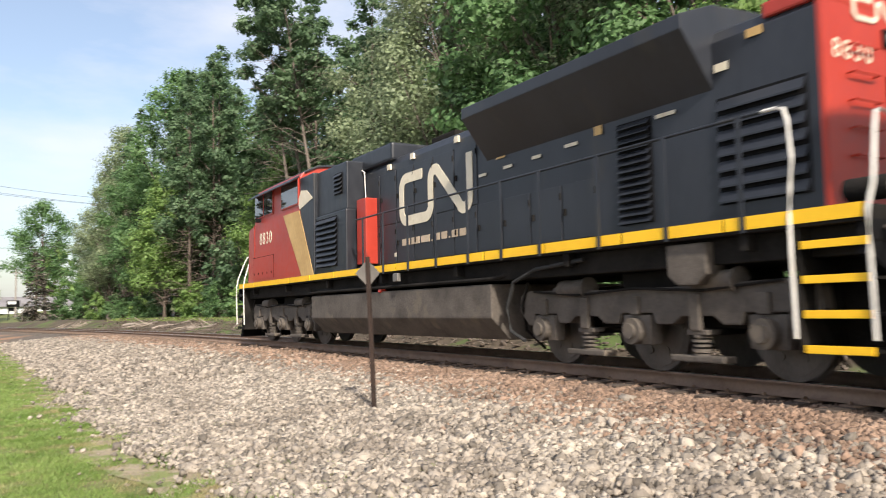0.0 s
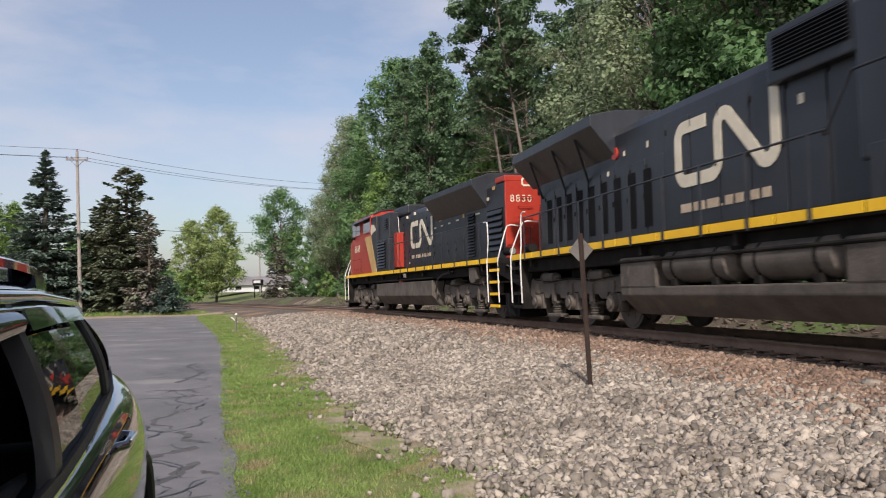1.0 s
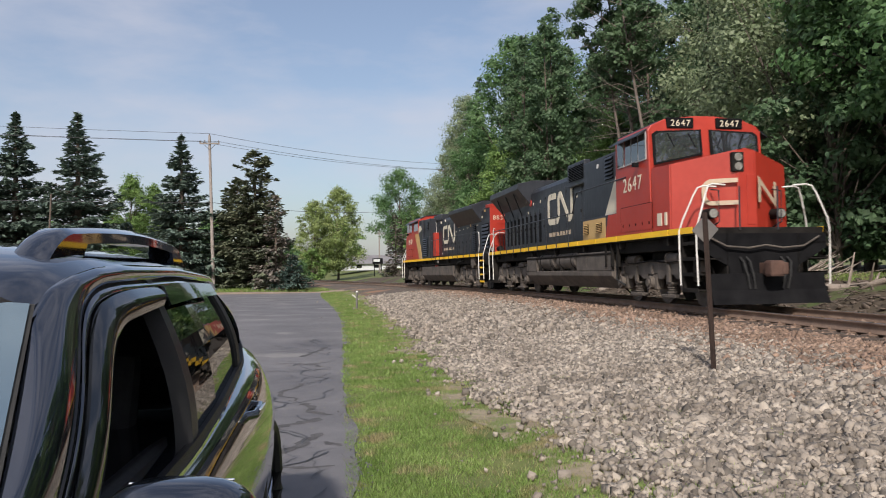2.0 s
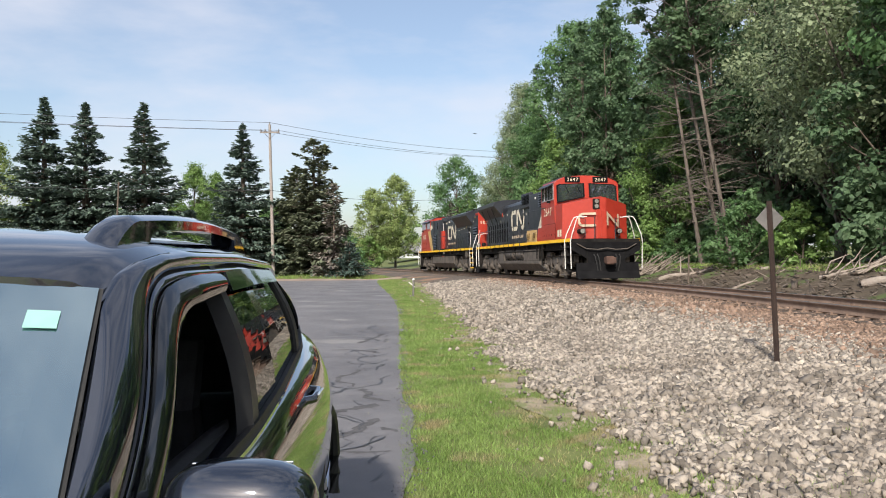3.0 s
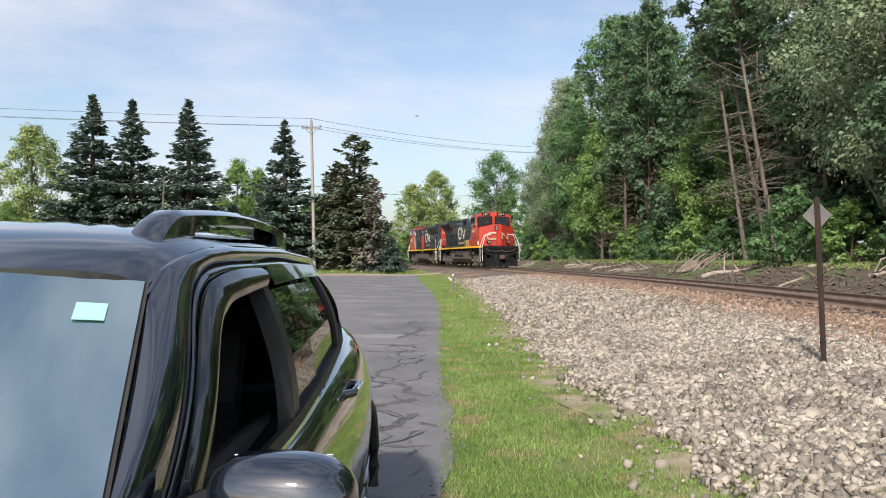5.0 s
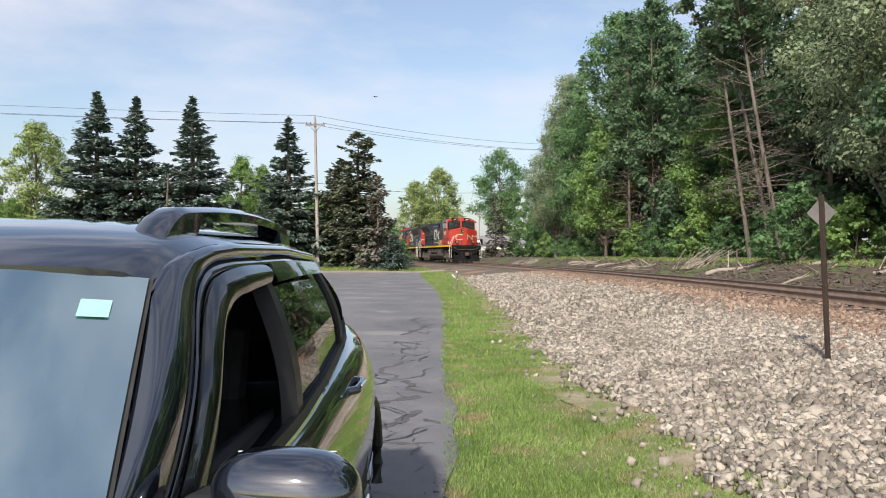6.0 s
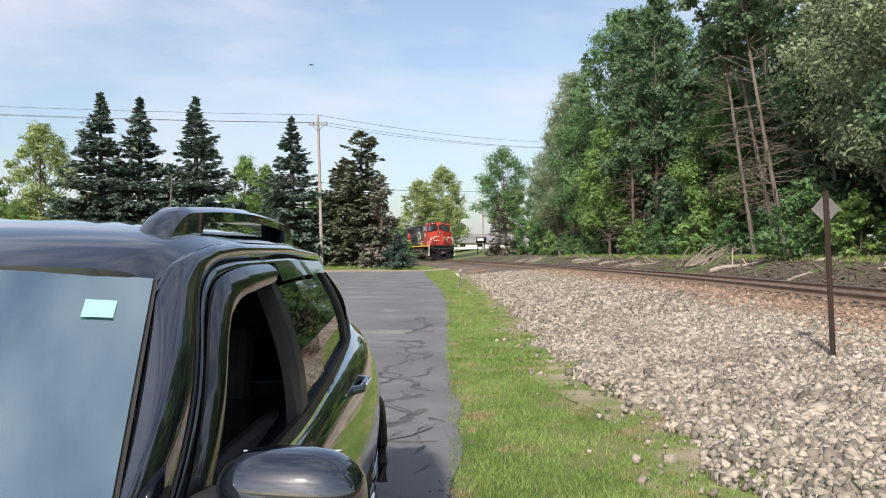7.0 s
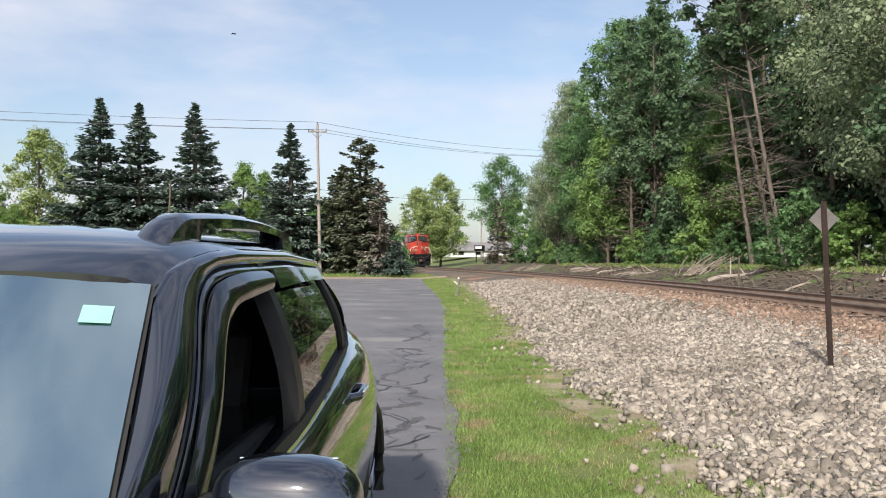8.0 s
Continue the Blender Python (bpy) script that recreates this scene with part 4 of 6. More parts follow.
def engine_b():
    """The trailing engine, nose to the rear of the train: red cab, black hood, flared radiator at the coupled end."""
    e = thing("locomotive", engine_pose(leading_at(0.0) - COUPLED, False), "black and red diesel locomotive with a red cab and nose, trailing", "locomotive", "coupled engines")
    frame_and_deck(e, -10.55, 10.1, (-4.1, 5.0), 0.86)
    hood_section(e, -9.8, 5.6, 0.95, 1.76, 4.2)
    hood_doors(e, -9.4, -3.2, 0.945, 1.86, 3.3, 9)
    hood_doors(e, -3.1, 4.6, 0.95, 1.86, 3.8, 9)
    for side in (1, -1):
        o = [(side * 0.94, 3.55), (side * 1.5, 4.2), (side * 1.5, 4.42), (side * 0.9, 4.55), (0, 4.57), (0, 3.55)]
        part("radiator_flare", prism(bmesh.new(), o, -10.4, -5.2, "x", 0.015), BLACK, e, "flared black radiator overhang")
        for i in range(9):
            x = -9.25 + i * 0.66
            part("door_slot", bx(x, x + 0.3, side * 0.968, side * 0.975, 2.0, 3.1), VENT, e)
        for x in (-9.6, -8.0, -6.6):
            part("flare_strut", rod(bmesh.new(), (x, side * 0.96, 3.2), (x + 0.35, side * 1.42, 4.1), 0.03, 6), BLACK, e)
        emblem(e, -2.75, 2.55, 2.95, 1.15, side * 0.97, side, side > 0)
        word_bars(e, -2.6, 0.1, 2.12, 2.36, side * 0.97, side, side > 0)
        louvre(e, 0.3, 1.8, 3.84, 4.32, side * 1.12, 9, "blower_vent")
        part("blower_housing", bx(0.15, 1.9, side * 0.9, side * 1.12, 3.66, 4.42, 0.03), BLACK, e)
        part("upper_cabinet", bx(1.9, 5.55, side * 0.9, side * 1.15, 2.3, 4.25, 0.04), BLACK, e)
        louvre(e, 3.85, 4.5, 3.5, 4.18, side * 1.15, 6, "cabinet_vent")
        part("side_cabinet", bx(2.4, 5.55, side * 0.9, side * 1.46, 1.76, 2.42, 0.02), BLACK, e)
        part("tan_panel", bx(2.7, 4.6, side * 1.46, side * 1.47, 1.78, 2.36), TAN, e, "faded tan slanting panel")
        louvre(e, 2.8, 3.2, 1.95, 2.25, side * 1.472, 6, "cabinet_vent", TAN)
        louvre(e, 3.9, 4.35, 1.95, 2.25, side * 1.472, 6, "cabinet_vent", TAN)
        part("red_panel", prism(bmesh.new(), [(4.62, 1.78), (5.55, 1.78), (5.55, 2.4), (4.85, 2.4)], side * 1.462, side * 1.472), RED, e)
        part("cream_stripe", prism(bmesh.new(), [(3.75, 2.44), (5.53, 2.44), (5.53, 4.1), (5.1, 4.0)], side * 1.151, side * 1.163), CREAM, e, "cream slanting stripe")
        handrail(e, side, -9.6, 6.3, [-9.4, -8.2, -7.0, -5.8, -4.6, -3.4, -2.2, -1.0, 0.2, 1.5], dip=(1.81, 2.27, 3.3), top=2.7)
        bar_text(e, "painted_digit", "2647", 0.52, pose(6.72, side * 1.515, 2.9, 90, 0, 180 if side > 0 else 0), CREAM, "cream painted digit")
        for tx in (-1.52, 0.8):
            bm = rod(bmesh.new(), (tx - 0.92, side * 1.17, 1.2), (tx + 0.92, side * 1.17, 1.2), 0.3, 24)
            for sx in (-1, 1):
                rod(bm, (tx + sx * 0.92, side * 1.17, 1.2), (tx + sx * 1.06, side * 1.17, 1.2), 0.3, 24, 0.16)
            tank = part("air_reservoir", bm, GRIME, e, "grimy cylindrical air tank", smooth=True)
            for sx in (-0.62, 0.62):
                part("strap", rod(bmesh.new(), (tx + sx - 0.03, side * 1.17, 1.2), (tx + sx + 0.03, side * 1.17, 1.2), 0.308, 24), STEEL_DARK, tank)
                part("saddle", bx(tx + sx - 0.07, tx + sx + 0.07, side * 1.2, side * 1.44, 0.86, 0.98, 0.01), STEEL_DARK, tank)
        part("tank_plate", bx(1.95, 4.95, side * 1.2, side * 1.46, 0.84, 1.4, 0.03), GRIME, e)
        part("tank_end_box", bx(-4.1, -2.72, side * 1.1, side * 1.46, 0.84, 1.4, 0.03), GRIME, e)
    stickers(e, 0.95, [(-3.8, 3.5, 0.08, 0.12, CREAM), (-4.8, 3.5, 0.08, 0.1, CREAM), (0.6, 3.3, 0.12, 0.14, CREAM), (-5.6, 3.2, 0.1, 0.1, CREAM)])
    for side in (1, -1):
        for px, pz, m_ in ((4.95, 3.95, YELLOW), (5.25, 3.85, YELLOW), (5.1, 3.7, YELLOW), (3.2, 4.0, WHITE)):
            part("round_decal", rod(bmesh.new(), (px, side * 1.15, pz), (px, side * 1.166, pz), 0.07, 14), m_, e)
        part("red_roundel", rod(bmesh.new(), (-5.2, side * 0.95, 3.62), (-5.2, side * 0.985, 3.62), 0.13, 18), RED, e, "small red round plate")
        part("looped_hose", pipe(bmesh.new(), [(5.0, side * 1.3, 1.45), (5.3, side * 1.4, 1.1), (5.25, side * 1.4, 0.6), (5.6, side * 1.3, 0.45)], 0.03), RUBBER, e, "black looped hose")
        for k in range(3):
            part("vertical_strut", bx(4.6 + k * 0.45, 4.68 + k * 0.45, side * 1.42, side * 1.5, 0.95, 1.6), STEEL_DARK, e)
    emblem_front(e, 9.735)
    cab(e, 5.55, 7.85, 9.65, 4.6, 3.28, "2647", WINDOW_GREY, ((5.8, 6.18), (6.34, 6.72), (6.78, 7.16), (7.22, 7.62)), 0.16, True)
    end_steps(e, 10.25, 1, lamp=(0.62, 0.82, 2.1)), end_steps(e, -10.55, -1)
    for at in (TRUCK_AT, -TRUCK_AT):
        build_truck(e, at)
    return e


def emblem_front(e, x):
    """The same mark on the nose, as two plain bands."""
    h, t = 0.5, 0.1
    one = [(0.85, h), (0.3, h)] + arc(0.3, h - 0.18, 0.18, 90, 180)[1:] + [(0.12, 0.2)] + arc(0.3, 0.18, 0.18, 180, 270)[1:] + [(0.85, 0.0)]
    two = [(1.05, 0.0), (1.05, h), (1.75, 0.0), (1.75, h)]
    for pts, side in ((one, -1), (two, 1)):
        ob = part("emblem_band", ribbon(bmesh.new(), [(p[0] - 0.95, p[1]) for p in pts], t, 0, -1, 0.014), TAN_PALE, e, "cream painted band of the operator's mark")
        ob.matrix_local = pose(x + 0.04, side * 0.17, 2.34, 0, 0, 90 + side * 32)


lead_engine = engine_a()
rear_engine = engine_b()


# ---- the parked car ----
CAR_POSE = pose(-1.283, 2.596, 0.02, 0, 0, -91.0)


def lerp_rows(rows, s):
    """A row of numbers at s, smoothly between rows that begin with their own s."""
    keys = [r[0] for r in rows]
    return np.array([np.interp(s, keys, [r[i] for r in rows]) for i in range(1, len(rows[0]))])


BELT = [(0.0, 1.20, 0.715, 1.00), (0.15, 0.95, 0.775, 0.975), (0.3, 0.62, 0.82, 0.95), (0.45, 0.16, 0.843, 0.98), (0.6, -0.30, 0.845, 1.025), (0.85, -1.25, 0.79, 1.08), (1.0, -1.95, 0.68, 1.14)]  # s, x, y, z
TOP = [(0.0, 0.74, 0.622, 1.415), (0.06, 0.67, 0.638, 1.445), (0.12, 0.58, 0.652, 1.468), (0.2, 0.45, 0.664, 1.484), (0.3, 0.28, 0.675, 1.493), (0.6, -0.42, 0.672, 1.495), (0.85, -1.20, 0.64, 1.47), (1.0, -1.62, 0.59, 1.41)]


def flank(s, v, side, out=0.0):
    """A point of the car's glasshouse: s from front to rear, v from the belt (0) to the roof's edge (1)."""
    a, b = lerp_rows(BELT, s), lerp_rows(TOP, s)
    p = a + (b - a) * v
    p[1] += 0.045 * math.sin(math.pi * v) * (1 - 0.4 * v) + out
    return Vector((p[0], side * p[1], p[2] + out * 0.35))


def patch(bm, s0, s1, v0, v1, side, out=0.0, ns=8, nv=6, thick=0.0, lean=0.0):
    """A curved panel of the glasshouse; lean slides its upper edge back, as a raked pillar does."""
    def put(o):
        return [[bm.verts.new(flank(s0 + (s1 - s0) * i / ns + lean * (v0 + (v1 - v0) * j / nv), v0 + (v1 - v0) * j / nv, side, o)) for j in range(nv + 1)] for i in range(ns + 1)]
    g = put(out)
    layers = [g]
    if thick:
        layers.append(put(out - thick))
    for k, w in enumerate(layers):
        for i in range(ns):
            for j in range(nv):
                q = (w[i][j], w[i + 1][j], w[i + 1][j + 1], w[i][j + 1])
                bm.faces.new(q if k == 0 else q[::-1])
    if thick:
        h = layers[1]
        ring = [(i, 0) for i in range(ns)] + [(ns, j) for j in range(nv)] + [(i, nv) for i in range(ns, 0, -1)] + [(0, j) for j in range(nv, 0, -1)]
        for (a, b), (c, d) in zip(ring, ring[1:] + ring[:1]):
            bm.faces.new((g[a][b], g[c][d], h[c][d], h[a][b]))
    return bm


def curve_points(pts, n):
    """n + 1 points on a smooth curve through pts."""
    pts = np.array(pts, float)
    ext = np.vstack([2 * pts[0] - pts[1], pts, 2 * pts[-1] - pts[-2]])
    out = []
    for t in np.linspace(0, len(pts) - 1, n + 1):
        i = min(int(t), len(pts) - 2)
        u, (a, b, c, d) = t - i, ext[i:i + 4]
        out.append(0.5 * (2 * b + (c - a) * u + (2 * a - 5 * b + 4 * c - d) * u**2 + (3 * b - a - 3 * c + d) * u**3))
    return out


def band(outer, inner, side, out, bulge, n=36, k=6, thick=0.02):
    """A rounded strip of the glasshouse between two curves of (s, v)."""
    bm = bmesh.new()
    a, b = curve_points(outer, n), curve_points(inner, n)
    layers = []
    for low in (0.0, thick):
        layers.append([[bm.verts.new(flank(*(p + (q - p) * j / k), side, out - low + (bulge * math.sin(math.pi * j / k) if not low else 0))) for j in range(k + 1)] for p, q in zip(a, b)])
    g, h = layers
    for i in range(n):
        for j in range(k):
            bm.faces.new((g[i][j], g[i + 1][j], g[i + 1][j + 1], g[i][j + 1]))
        bm.faces.new((g[i][0], h[i][0], h[i + 1][0], g[i + 1][0])), bm.faces.new((g[i][k], g[i + 1][k], h[i + 1][k], h[i][k]))
    return bm


PILLAR = [(-0.022, -0.05), (-0.022, 0.3), (-0.022, 0.6), (-0.012, 0.86), (0.04, 1.0), (0.12, 1.03), (0.3, 1.035), (0.6, 1.035), (1.0, 1.03)]
FRAME = [(0.106, -0.05), (0.108, 0.3), (0.115, 0.58), (0.128, 0.785), (0.157, 0.895), (0.21, 0.94), (0.32, 0.95), (0.6, 0.95), (0.99, 0.94)]
SEAL = [(0.111, -0.05), (0.113, 0.3), (0.12, 0.575), (0.133, 0.77), (0.162, 0.877), (0.214, 0.922), (0.32, 0.933), (0.55, 0.933), (0.86, 0.93)]
VISOR = [(0.119, -0.02), (0.121, 0.3), (0.128, 0.56), (0.144, 0.735), (0.176, 0.84), (0.232, 0.885), (0.32, 0.9), (0.37, 0.9), (0.425, 0.895)]
OPENING = [(0.176, -0.02), (0.178, 0.28), (0.183, 0.48), (0.197, 0.61), (0.222, 0.70), (0.262, 0.752), (0.33, 0.772), (0.37, 0.78), (0.425, 0.79)]


# Lower body: x, half-width at sill, at the widest, at the shoulder, height of the shoulder, height at the middle
BODY = [(2.30, 0.42, 0.50, 0.46, 0.62, 0.66), (2.22, 0.66, 0.74, 0.66, 0.74, 0.80), (2.05, 0.78, 0.86, 0.76, 0.86, 0.94), (1.6, 0.82, 0.90, 0.80, 0.93, 1.02), (1.28, 0.83, 0.91, 0.80, 0.97, 1.05),
        (0.6, 0.83, 0.915, 0.855, 0.925, 0.93), (-0.3, 0.85, 0.935, 0.87, 1.0, 1.0), (-1.2, 0.88, 0.955, 0.83, 1.07, 1.07), (-1.8, 0.84, 0.91, 0.74, 1.11, 1.11), (-2.15, 0.72, 0.79, 0.66, 1.10, 1.12), (-2.28, 0.62, 0.72, 0.6, 0.98, 1.0)]


def build_car():
    car = thing("car", CAR_POSE, "black sport utility car parked on the asphalt drive", "car")
    bm = bmesh.new()
    rows = []
    for x, a, b, c, zs, zm in BODY:
        half = [(a, 0.30), (a + (b - a) * 0.7, 0.42), (b, 0.66), (b - 0.004, 0.86), (c + (b - c) * 0.55, zs - 0.07), (c, zs), (c * 0.86, zs + (zm - zs) * 0.5 + 0.004), (c * 0.5, zm), (0, zm + 0.01)]
        rows.append([bm.verts.new((x, y, z)) for y, z in half] + [bm.verts.new((x, -y, z)) for y, z in half[-2::-1]])
    for p, q in zip(rows, rows[1:]):
        for i in range(len(p) - 1):
            bm.faces.new((p[i], p[i + 1], q[i + 1], q[i]))
        bm.faces.new((p[-1], p[0], q[0], q[-1]))
    bm.faces.new(rows[0]), bm.faces.new(rows[-1][::-1])
    bmesh.ops.recalc_face_normals(bm, faces=bm.faces)
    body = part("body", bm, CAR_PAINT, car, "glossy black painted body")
    sub = body.modifiers.new("round", "SUBSURF")
    sub.levels = sub.render_levels = 2
    body.data.shade_smooth()
    # roof skin
    bm = bmesh.new()
    grid = []
    for i in range(15):
        s = i / 14
        e = lerp_rows(TOP, s)
        row = []
        for j in range(17):
            w = -1 + j / 8
            crown = (1 - abs(w) ** 2.4)
            bow = 0.1 * (1 - s) ** 3 - 0.05 * s**6
            row.append(bm.verts.new((e[0] + bow * crown, w * (e[1] + 0.055 * (1 - abs(w) ** 8)), e[2] + 0.028 + crown * (0.008 + 0.066 * math.sin(math.pi * min(1, 0.03 + s * 0.9)) ** 0.8) - 0.03 * abs(w) ** 10)))
        grid.append(row)
    for p, q in zip(grid, grid[1:]):
        for i in range(16):
            bm.faces.new((p[i], p[i + 1], q[i + 1], q[i]))
    r = bmesh.ops.extrude_face_region(bm, geom=list(bm.faces))
    bmesh.ops.translate(bm, vec=(0, 0, -0.03), verts=[v for v in r["geom"] if isinstance(v, bmesh.types.BMVert)])
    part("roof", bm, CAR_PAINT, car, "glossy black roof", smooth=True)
    for side in (1, -1):
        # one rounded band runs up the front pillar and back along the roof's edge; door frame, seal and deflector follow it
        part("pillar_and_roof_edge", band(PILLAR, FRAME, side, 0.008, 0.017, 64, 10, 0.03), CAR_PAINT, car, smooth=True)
        part("door_seal", band(FRAME, SEAL, side, 0.0, 0.0, 48, 2), RUBBER, car)
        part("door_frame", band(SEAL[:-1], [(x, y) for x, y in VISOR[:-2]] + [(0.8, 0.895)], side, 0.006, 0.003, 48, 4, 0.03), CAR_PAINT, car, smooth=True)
        for nm, s0, s1, lean, m in (("middle_pillar", 0.455, 0.482, -0.05, CAR_PILLAR), ("rear_pillar", 0.80, 0.83, 0.0, CAR_TRIM), ("tail_pillar", 0.95, 1.02, 0.0, CAR_PAINT)):
            part(nm, patch(bmesh.new(), s0, s1, -0.04, 0.95, side, 0.008, 3, 10, 0.05, lean), m, car, smooth=True)
        part("front_window" if side < 0 else "rear_window", patch(bmesh.new(), 0.468, 0.83, 0.02, 0.9, side, -0.004, 8, 8, 0.006, -0.035), CAR_GLASS, car, "dark tinted window")
        part("quarter_window", patch(bmesh.new(), 0.83, 0.95, 0.02, 0.92, side, -0.004, 4, 8, 0.006), CAR_GLASS, car, "dark tinted window")
        if side < 0:
            part("front_window", patch(bmesh.new(), 0.13, 0.425, 0.02, 0.9, side, -0.004, 8, 8, 0.006), CAR_GLASS, car)
        # smoked wind deflectors over the door windows
        part("wind_deflector", band(VISOR, OPENING, side, 0.02, 0.014, 40, 6, 0.008), CAR_VISOR, car, "smoked plastic wind deflector", smooth=True)
        part("wind_deflector", patch(bmesh.new(), 0.445, 0.79, 0.78, 0.9, side, 0.028, 8, 3, 0.008), CAR_VISOR, car, "smoked plastic wind deflector", smooth=True)
        # belt moulding and its bright strip
        part("belt_moulding", patch(bmesh.new(), 0.07, 0.97, -0.055, 0.015, side, 0.016, 18, 2, 0.03), CAR_TRIM, car, smooth=True)
        part("bright_strip", patch(bmesh.new(), 0.09, 0.96, -0.075, -0.05, side, 0.021, 18, 1, 0.02), CHROME, car, "thin bright strip under the windows")
        # roof rail: an arched bar on two feet
        bm = bmesh.new()
        n = 48
        rings = []
        for i in range(n + 1):
            t = i / n
            x = 0.535 - 1.68 * t
            arch = math.sin(math.pi / 2 * min(1, min(t, 1 - t) / 0.13)) ** 0.8
            zb = 1.497 + 0.10 * math.sin(math.pi * min(1, 0.1 + t * 0.8)) * 0.55
            y, w = side * (0.52 + 0.02 * math.sin(math.pi * t)), 0.048
            hi = zb - 0.03 + 0.114 * arch
            lo = zb - 0.055 + 0.094 * float(smooth((min(t, 1 - t) - 0.14) / 0.05))
            rings.append([bm.verts.new((x, y - w, lo)), bm.verts.new((x, y - w, hi - 0.014)), bm.verts.new((x, y - w * 0.55, hi)), bm.verts.new((x, y + w * 0.55, hi)), bm.verts.new((x, y + w, hi - 0.016)), bm.verts.new((x, y + w, lo))])
        for p, q in zip(rings, rings[1:]):
            for k in range(6):
                bm.faces.new((p[k], p[(k + 1) % 6], q[(k + 1) % 6], q[k]))
        bm.faces.new(rings[0]), bm.faces.new(rings[-1][::-1])
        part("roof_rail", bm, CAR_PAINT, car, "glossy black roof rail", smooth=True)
        # mirror on its stalk
        mir = bmesh.new()
        bmesh.ops.create_uvsphere(mir, u_segments=24, v_segments=16, radius=1)
        for v in mir.verts:
            x, y, z = v.co
            sx = math.copysign(abs(x) ** 0.75, x)
            v.co = Vector((sx * 0.1 if x > 0 else sx * 0.055, math.copysign(abs(y) ** 0.7, y) * 0.152, math.copysign(abs(z) ** 0.75, z) * 0.1))
        bmesh.ops.transform(mir, matrix=pose(0.98, side * 0.995, 0.995, 0, 0, side * -8), verts=mir.verts)
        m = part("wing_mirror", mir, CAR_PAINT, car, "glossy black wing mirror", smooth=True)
        part("stalk", bx(0.9, 1.0, side * 0.78, side * 0.9, 0.94, 1.0, 0.02), CAR_TRIM, m)
        part("mirror_glass", bx(0.922, 0.927, side * 0.88, side * 1.085, 0.95, 1.075, 0.002), MIRROR, m, "mirror glass")
        for hx in (-0.72,):
            bm = bmesh.new()
            pipe(bm, [(hx + 0.1, side * 0.895, 0.93), (hx + 0.08, side * 0.935, 0.935), (hx, side * 0.94, 0.94), (hx - 0.08, side * 0.935, 0.945), (hx - 0.1, side * 0.89, 0.945)], 0.017, 10)
            h = part("door_handle", bm, CAR_PAINT, car, "black door handle with a bright edge", smooth=True)
            if hx < 0:
                part("handle_trim", bx(hx - 0.08, hx + 0.08, side * 0.948, side * 0.958, 0.946, 0.955, 0.003), CHROME, h)
        # wheels, arches, sill cladding and tail lamp
        for wx in (1.38, -1.36):
            bm = rod(bmesh.new(), (wx, side * 0.66, 0.345), (wx, side * 0.875, 0.345), 0.345, 32)
            w = part("wheel", bm, RUBBER, car, "black rubber tyre on an alloy rim", smooth=True)
            bm = rod(bmesh.new(), (wx, side * 0.87, 0.345), (wx, side * 0.884, 0.345), 0.215, 24)
            for k in range(5):
                c, s_ = math.cos(k * 1.2566), math.sin(k * 1.2566)
                rod(bm, (wx + c * 0.04, side * 0.886, 0.345 + s_ * 0.04), (wx + c * 0.2, side * 0.884, 0.345 + s_ * 0.2), 0.028, 6)
            part("rim", bm, CHROME, w)
            bm = bmesh.new()
            pts = [(wx + math.cos(a) * 0.41, side * 0.905, 0.345 + math.sin(a) * 0.41) for a in np.linspace(-0.25, math.pi + 0.25, 15)]
            pipe(bm, pts, 0.032, 8)
            part("arch_cladding", bm, CAR_TRIM, car, "dark grey plastic arch trim", smooth=True)
        part("sill_cladding", bx(-0.95, 0.98, side * 0.86, side * 0.9, 0.3, 0.42, 0.015), CAR_TRIM, car)
        bm = prism(bmesh.new(), [(-1.93, 0.82), (-2.2, 0.82), (-2.16, 1.12), (-1.98, 1.18)], side * 0.45, side * 0.66, "y", 0.02)
        part("tail_lamp", bm, TAIL_LENS, car, "red tail lamp")
        part("headlamp", bx(1.95, 2.2, side * 0.5, side * 0.8, 0.68, 0.86, 0.05), LENS, car, "clear headlamp")
    # windshield between the front pillars
    for nm, inset, lift, m in (("windshield_border", 0.0, 0.0, RUBBER), ("windshield", 0.012, 0.004, WINDSHIELD)):
        bm = bmesh.new()
        g = []
        for i in range(9):
            v = inset * 0.6 + (1 - inset * 1.1) * i / 8
            a, b = lerp_rows(BELT, 0.0), lerp_rows(TOP, 0.0)
            p = a + (b - a) * v
            row = []
            for j in range(17):
                w = (-1 + j / 8) * (1 - inset)
                row.append(bm.verts.new((p[0] + 0.16 * (1 - w * w) * (1 - 0.35 * v) + lift, w * (p[1] + 0.012), p[2] + 0.03 * (1 - abs(w) ** 2.4) * v + lift + 0.008 * v)))
            g.append(row)
        for i in range(8):
            for j in range(16):
                if nm == "windshield" or i in (0, 7) or j in (0, 15):
                    bm.faces.new((g[i][j], g[i][j + 1], g[i + 1][j + 1], g[i + 1][j]))
        part(nm, bm, m, car, smooth=True)
    bm = bmesh.new()
    a, b = lerp_rows(BELT, 1.0), lerp_rows(TOP, 1.0)
    prism(bm, [(a[0] - 0.12, a[2] - 0.02), (b[0] - 0.02, b[2] + 0.06), (b[0] - 0.0, b[2] + 0.06), (a[0] - 0.09, a[2] - 0.02)], -0.52, 0.52)
    part("rear_glass", bm, CAR_GLASS, car)
    # sticker: a thin sheet that follows the curved glass
    bm = bmesh.new()
    a, b = lerp_rows(BELT, 0.0), lerp_rows(TOP, 0.0)
    g = []
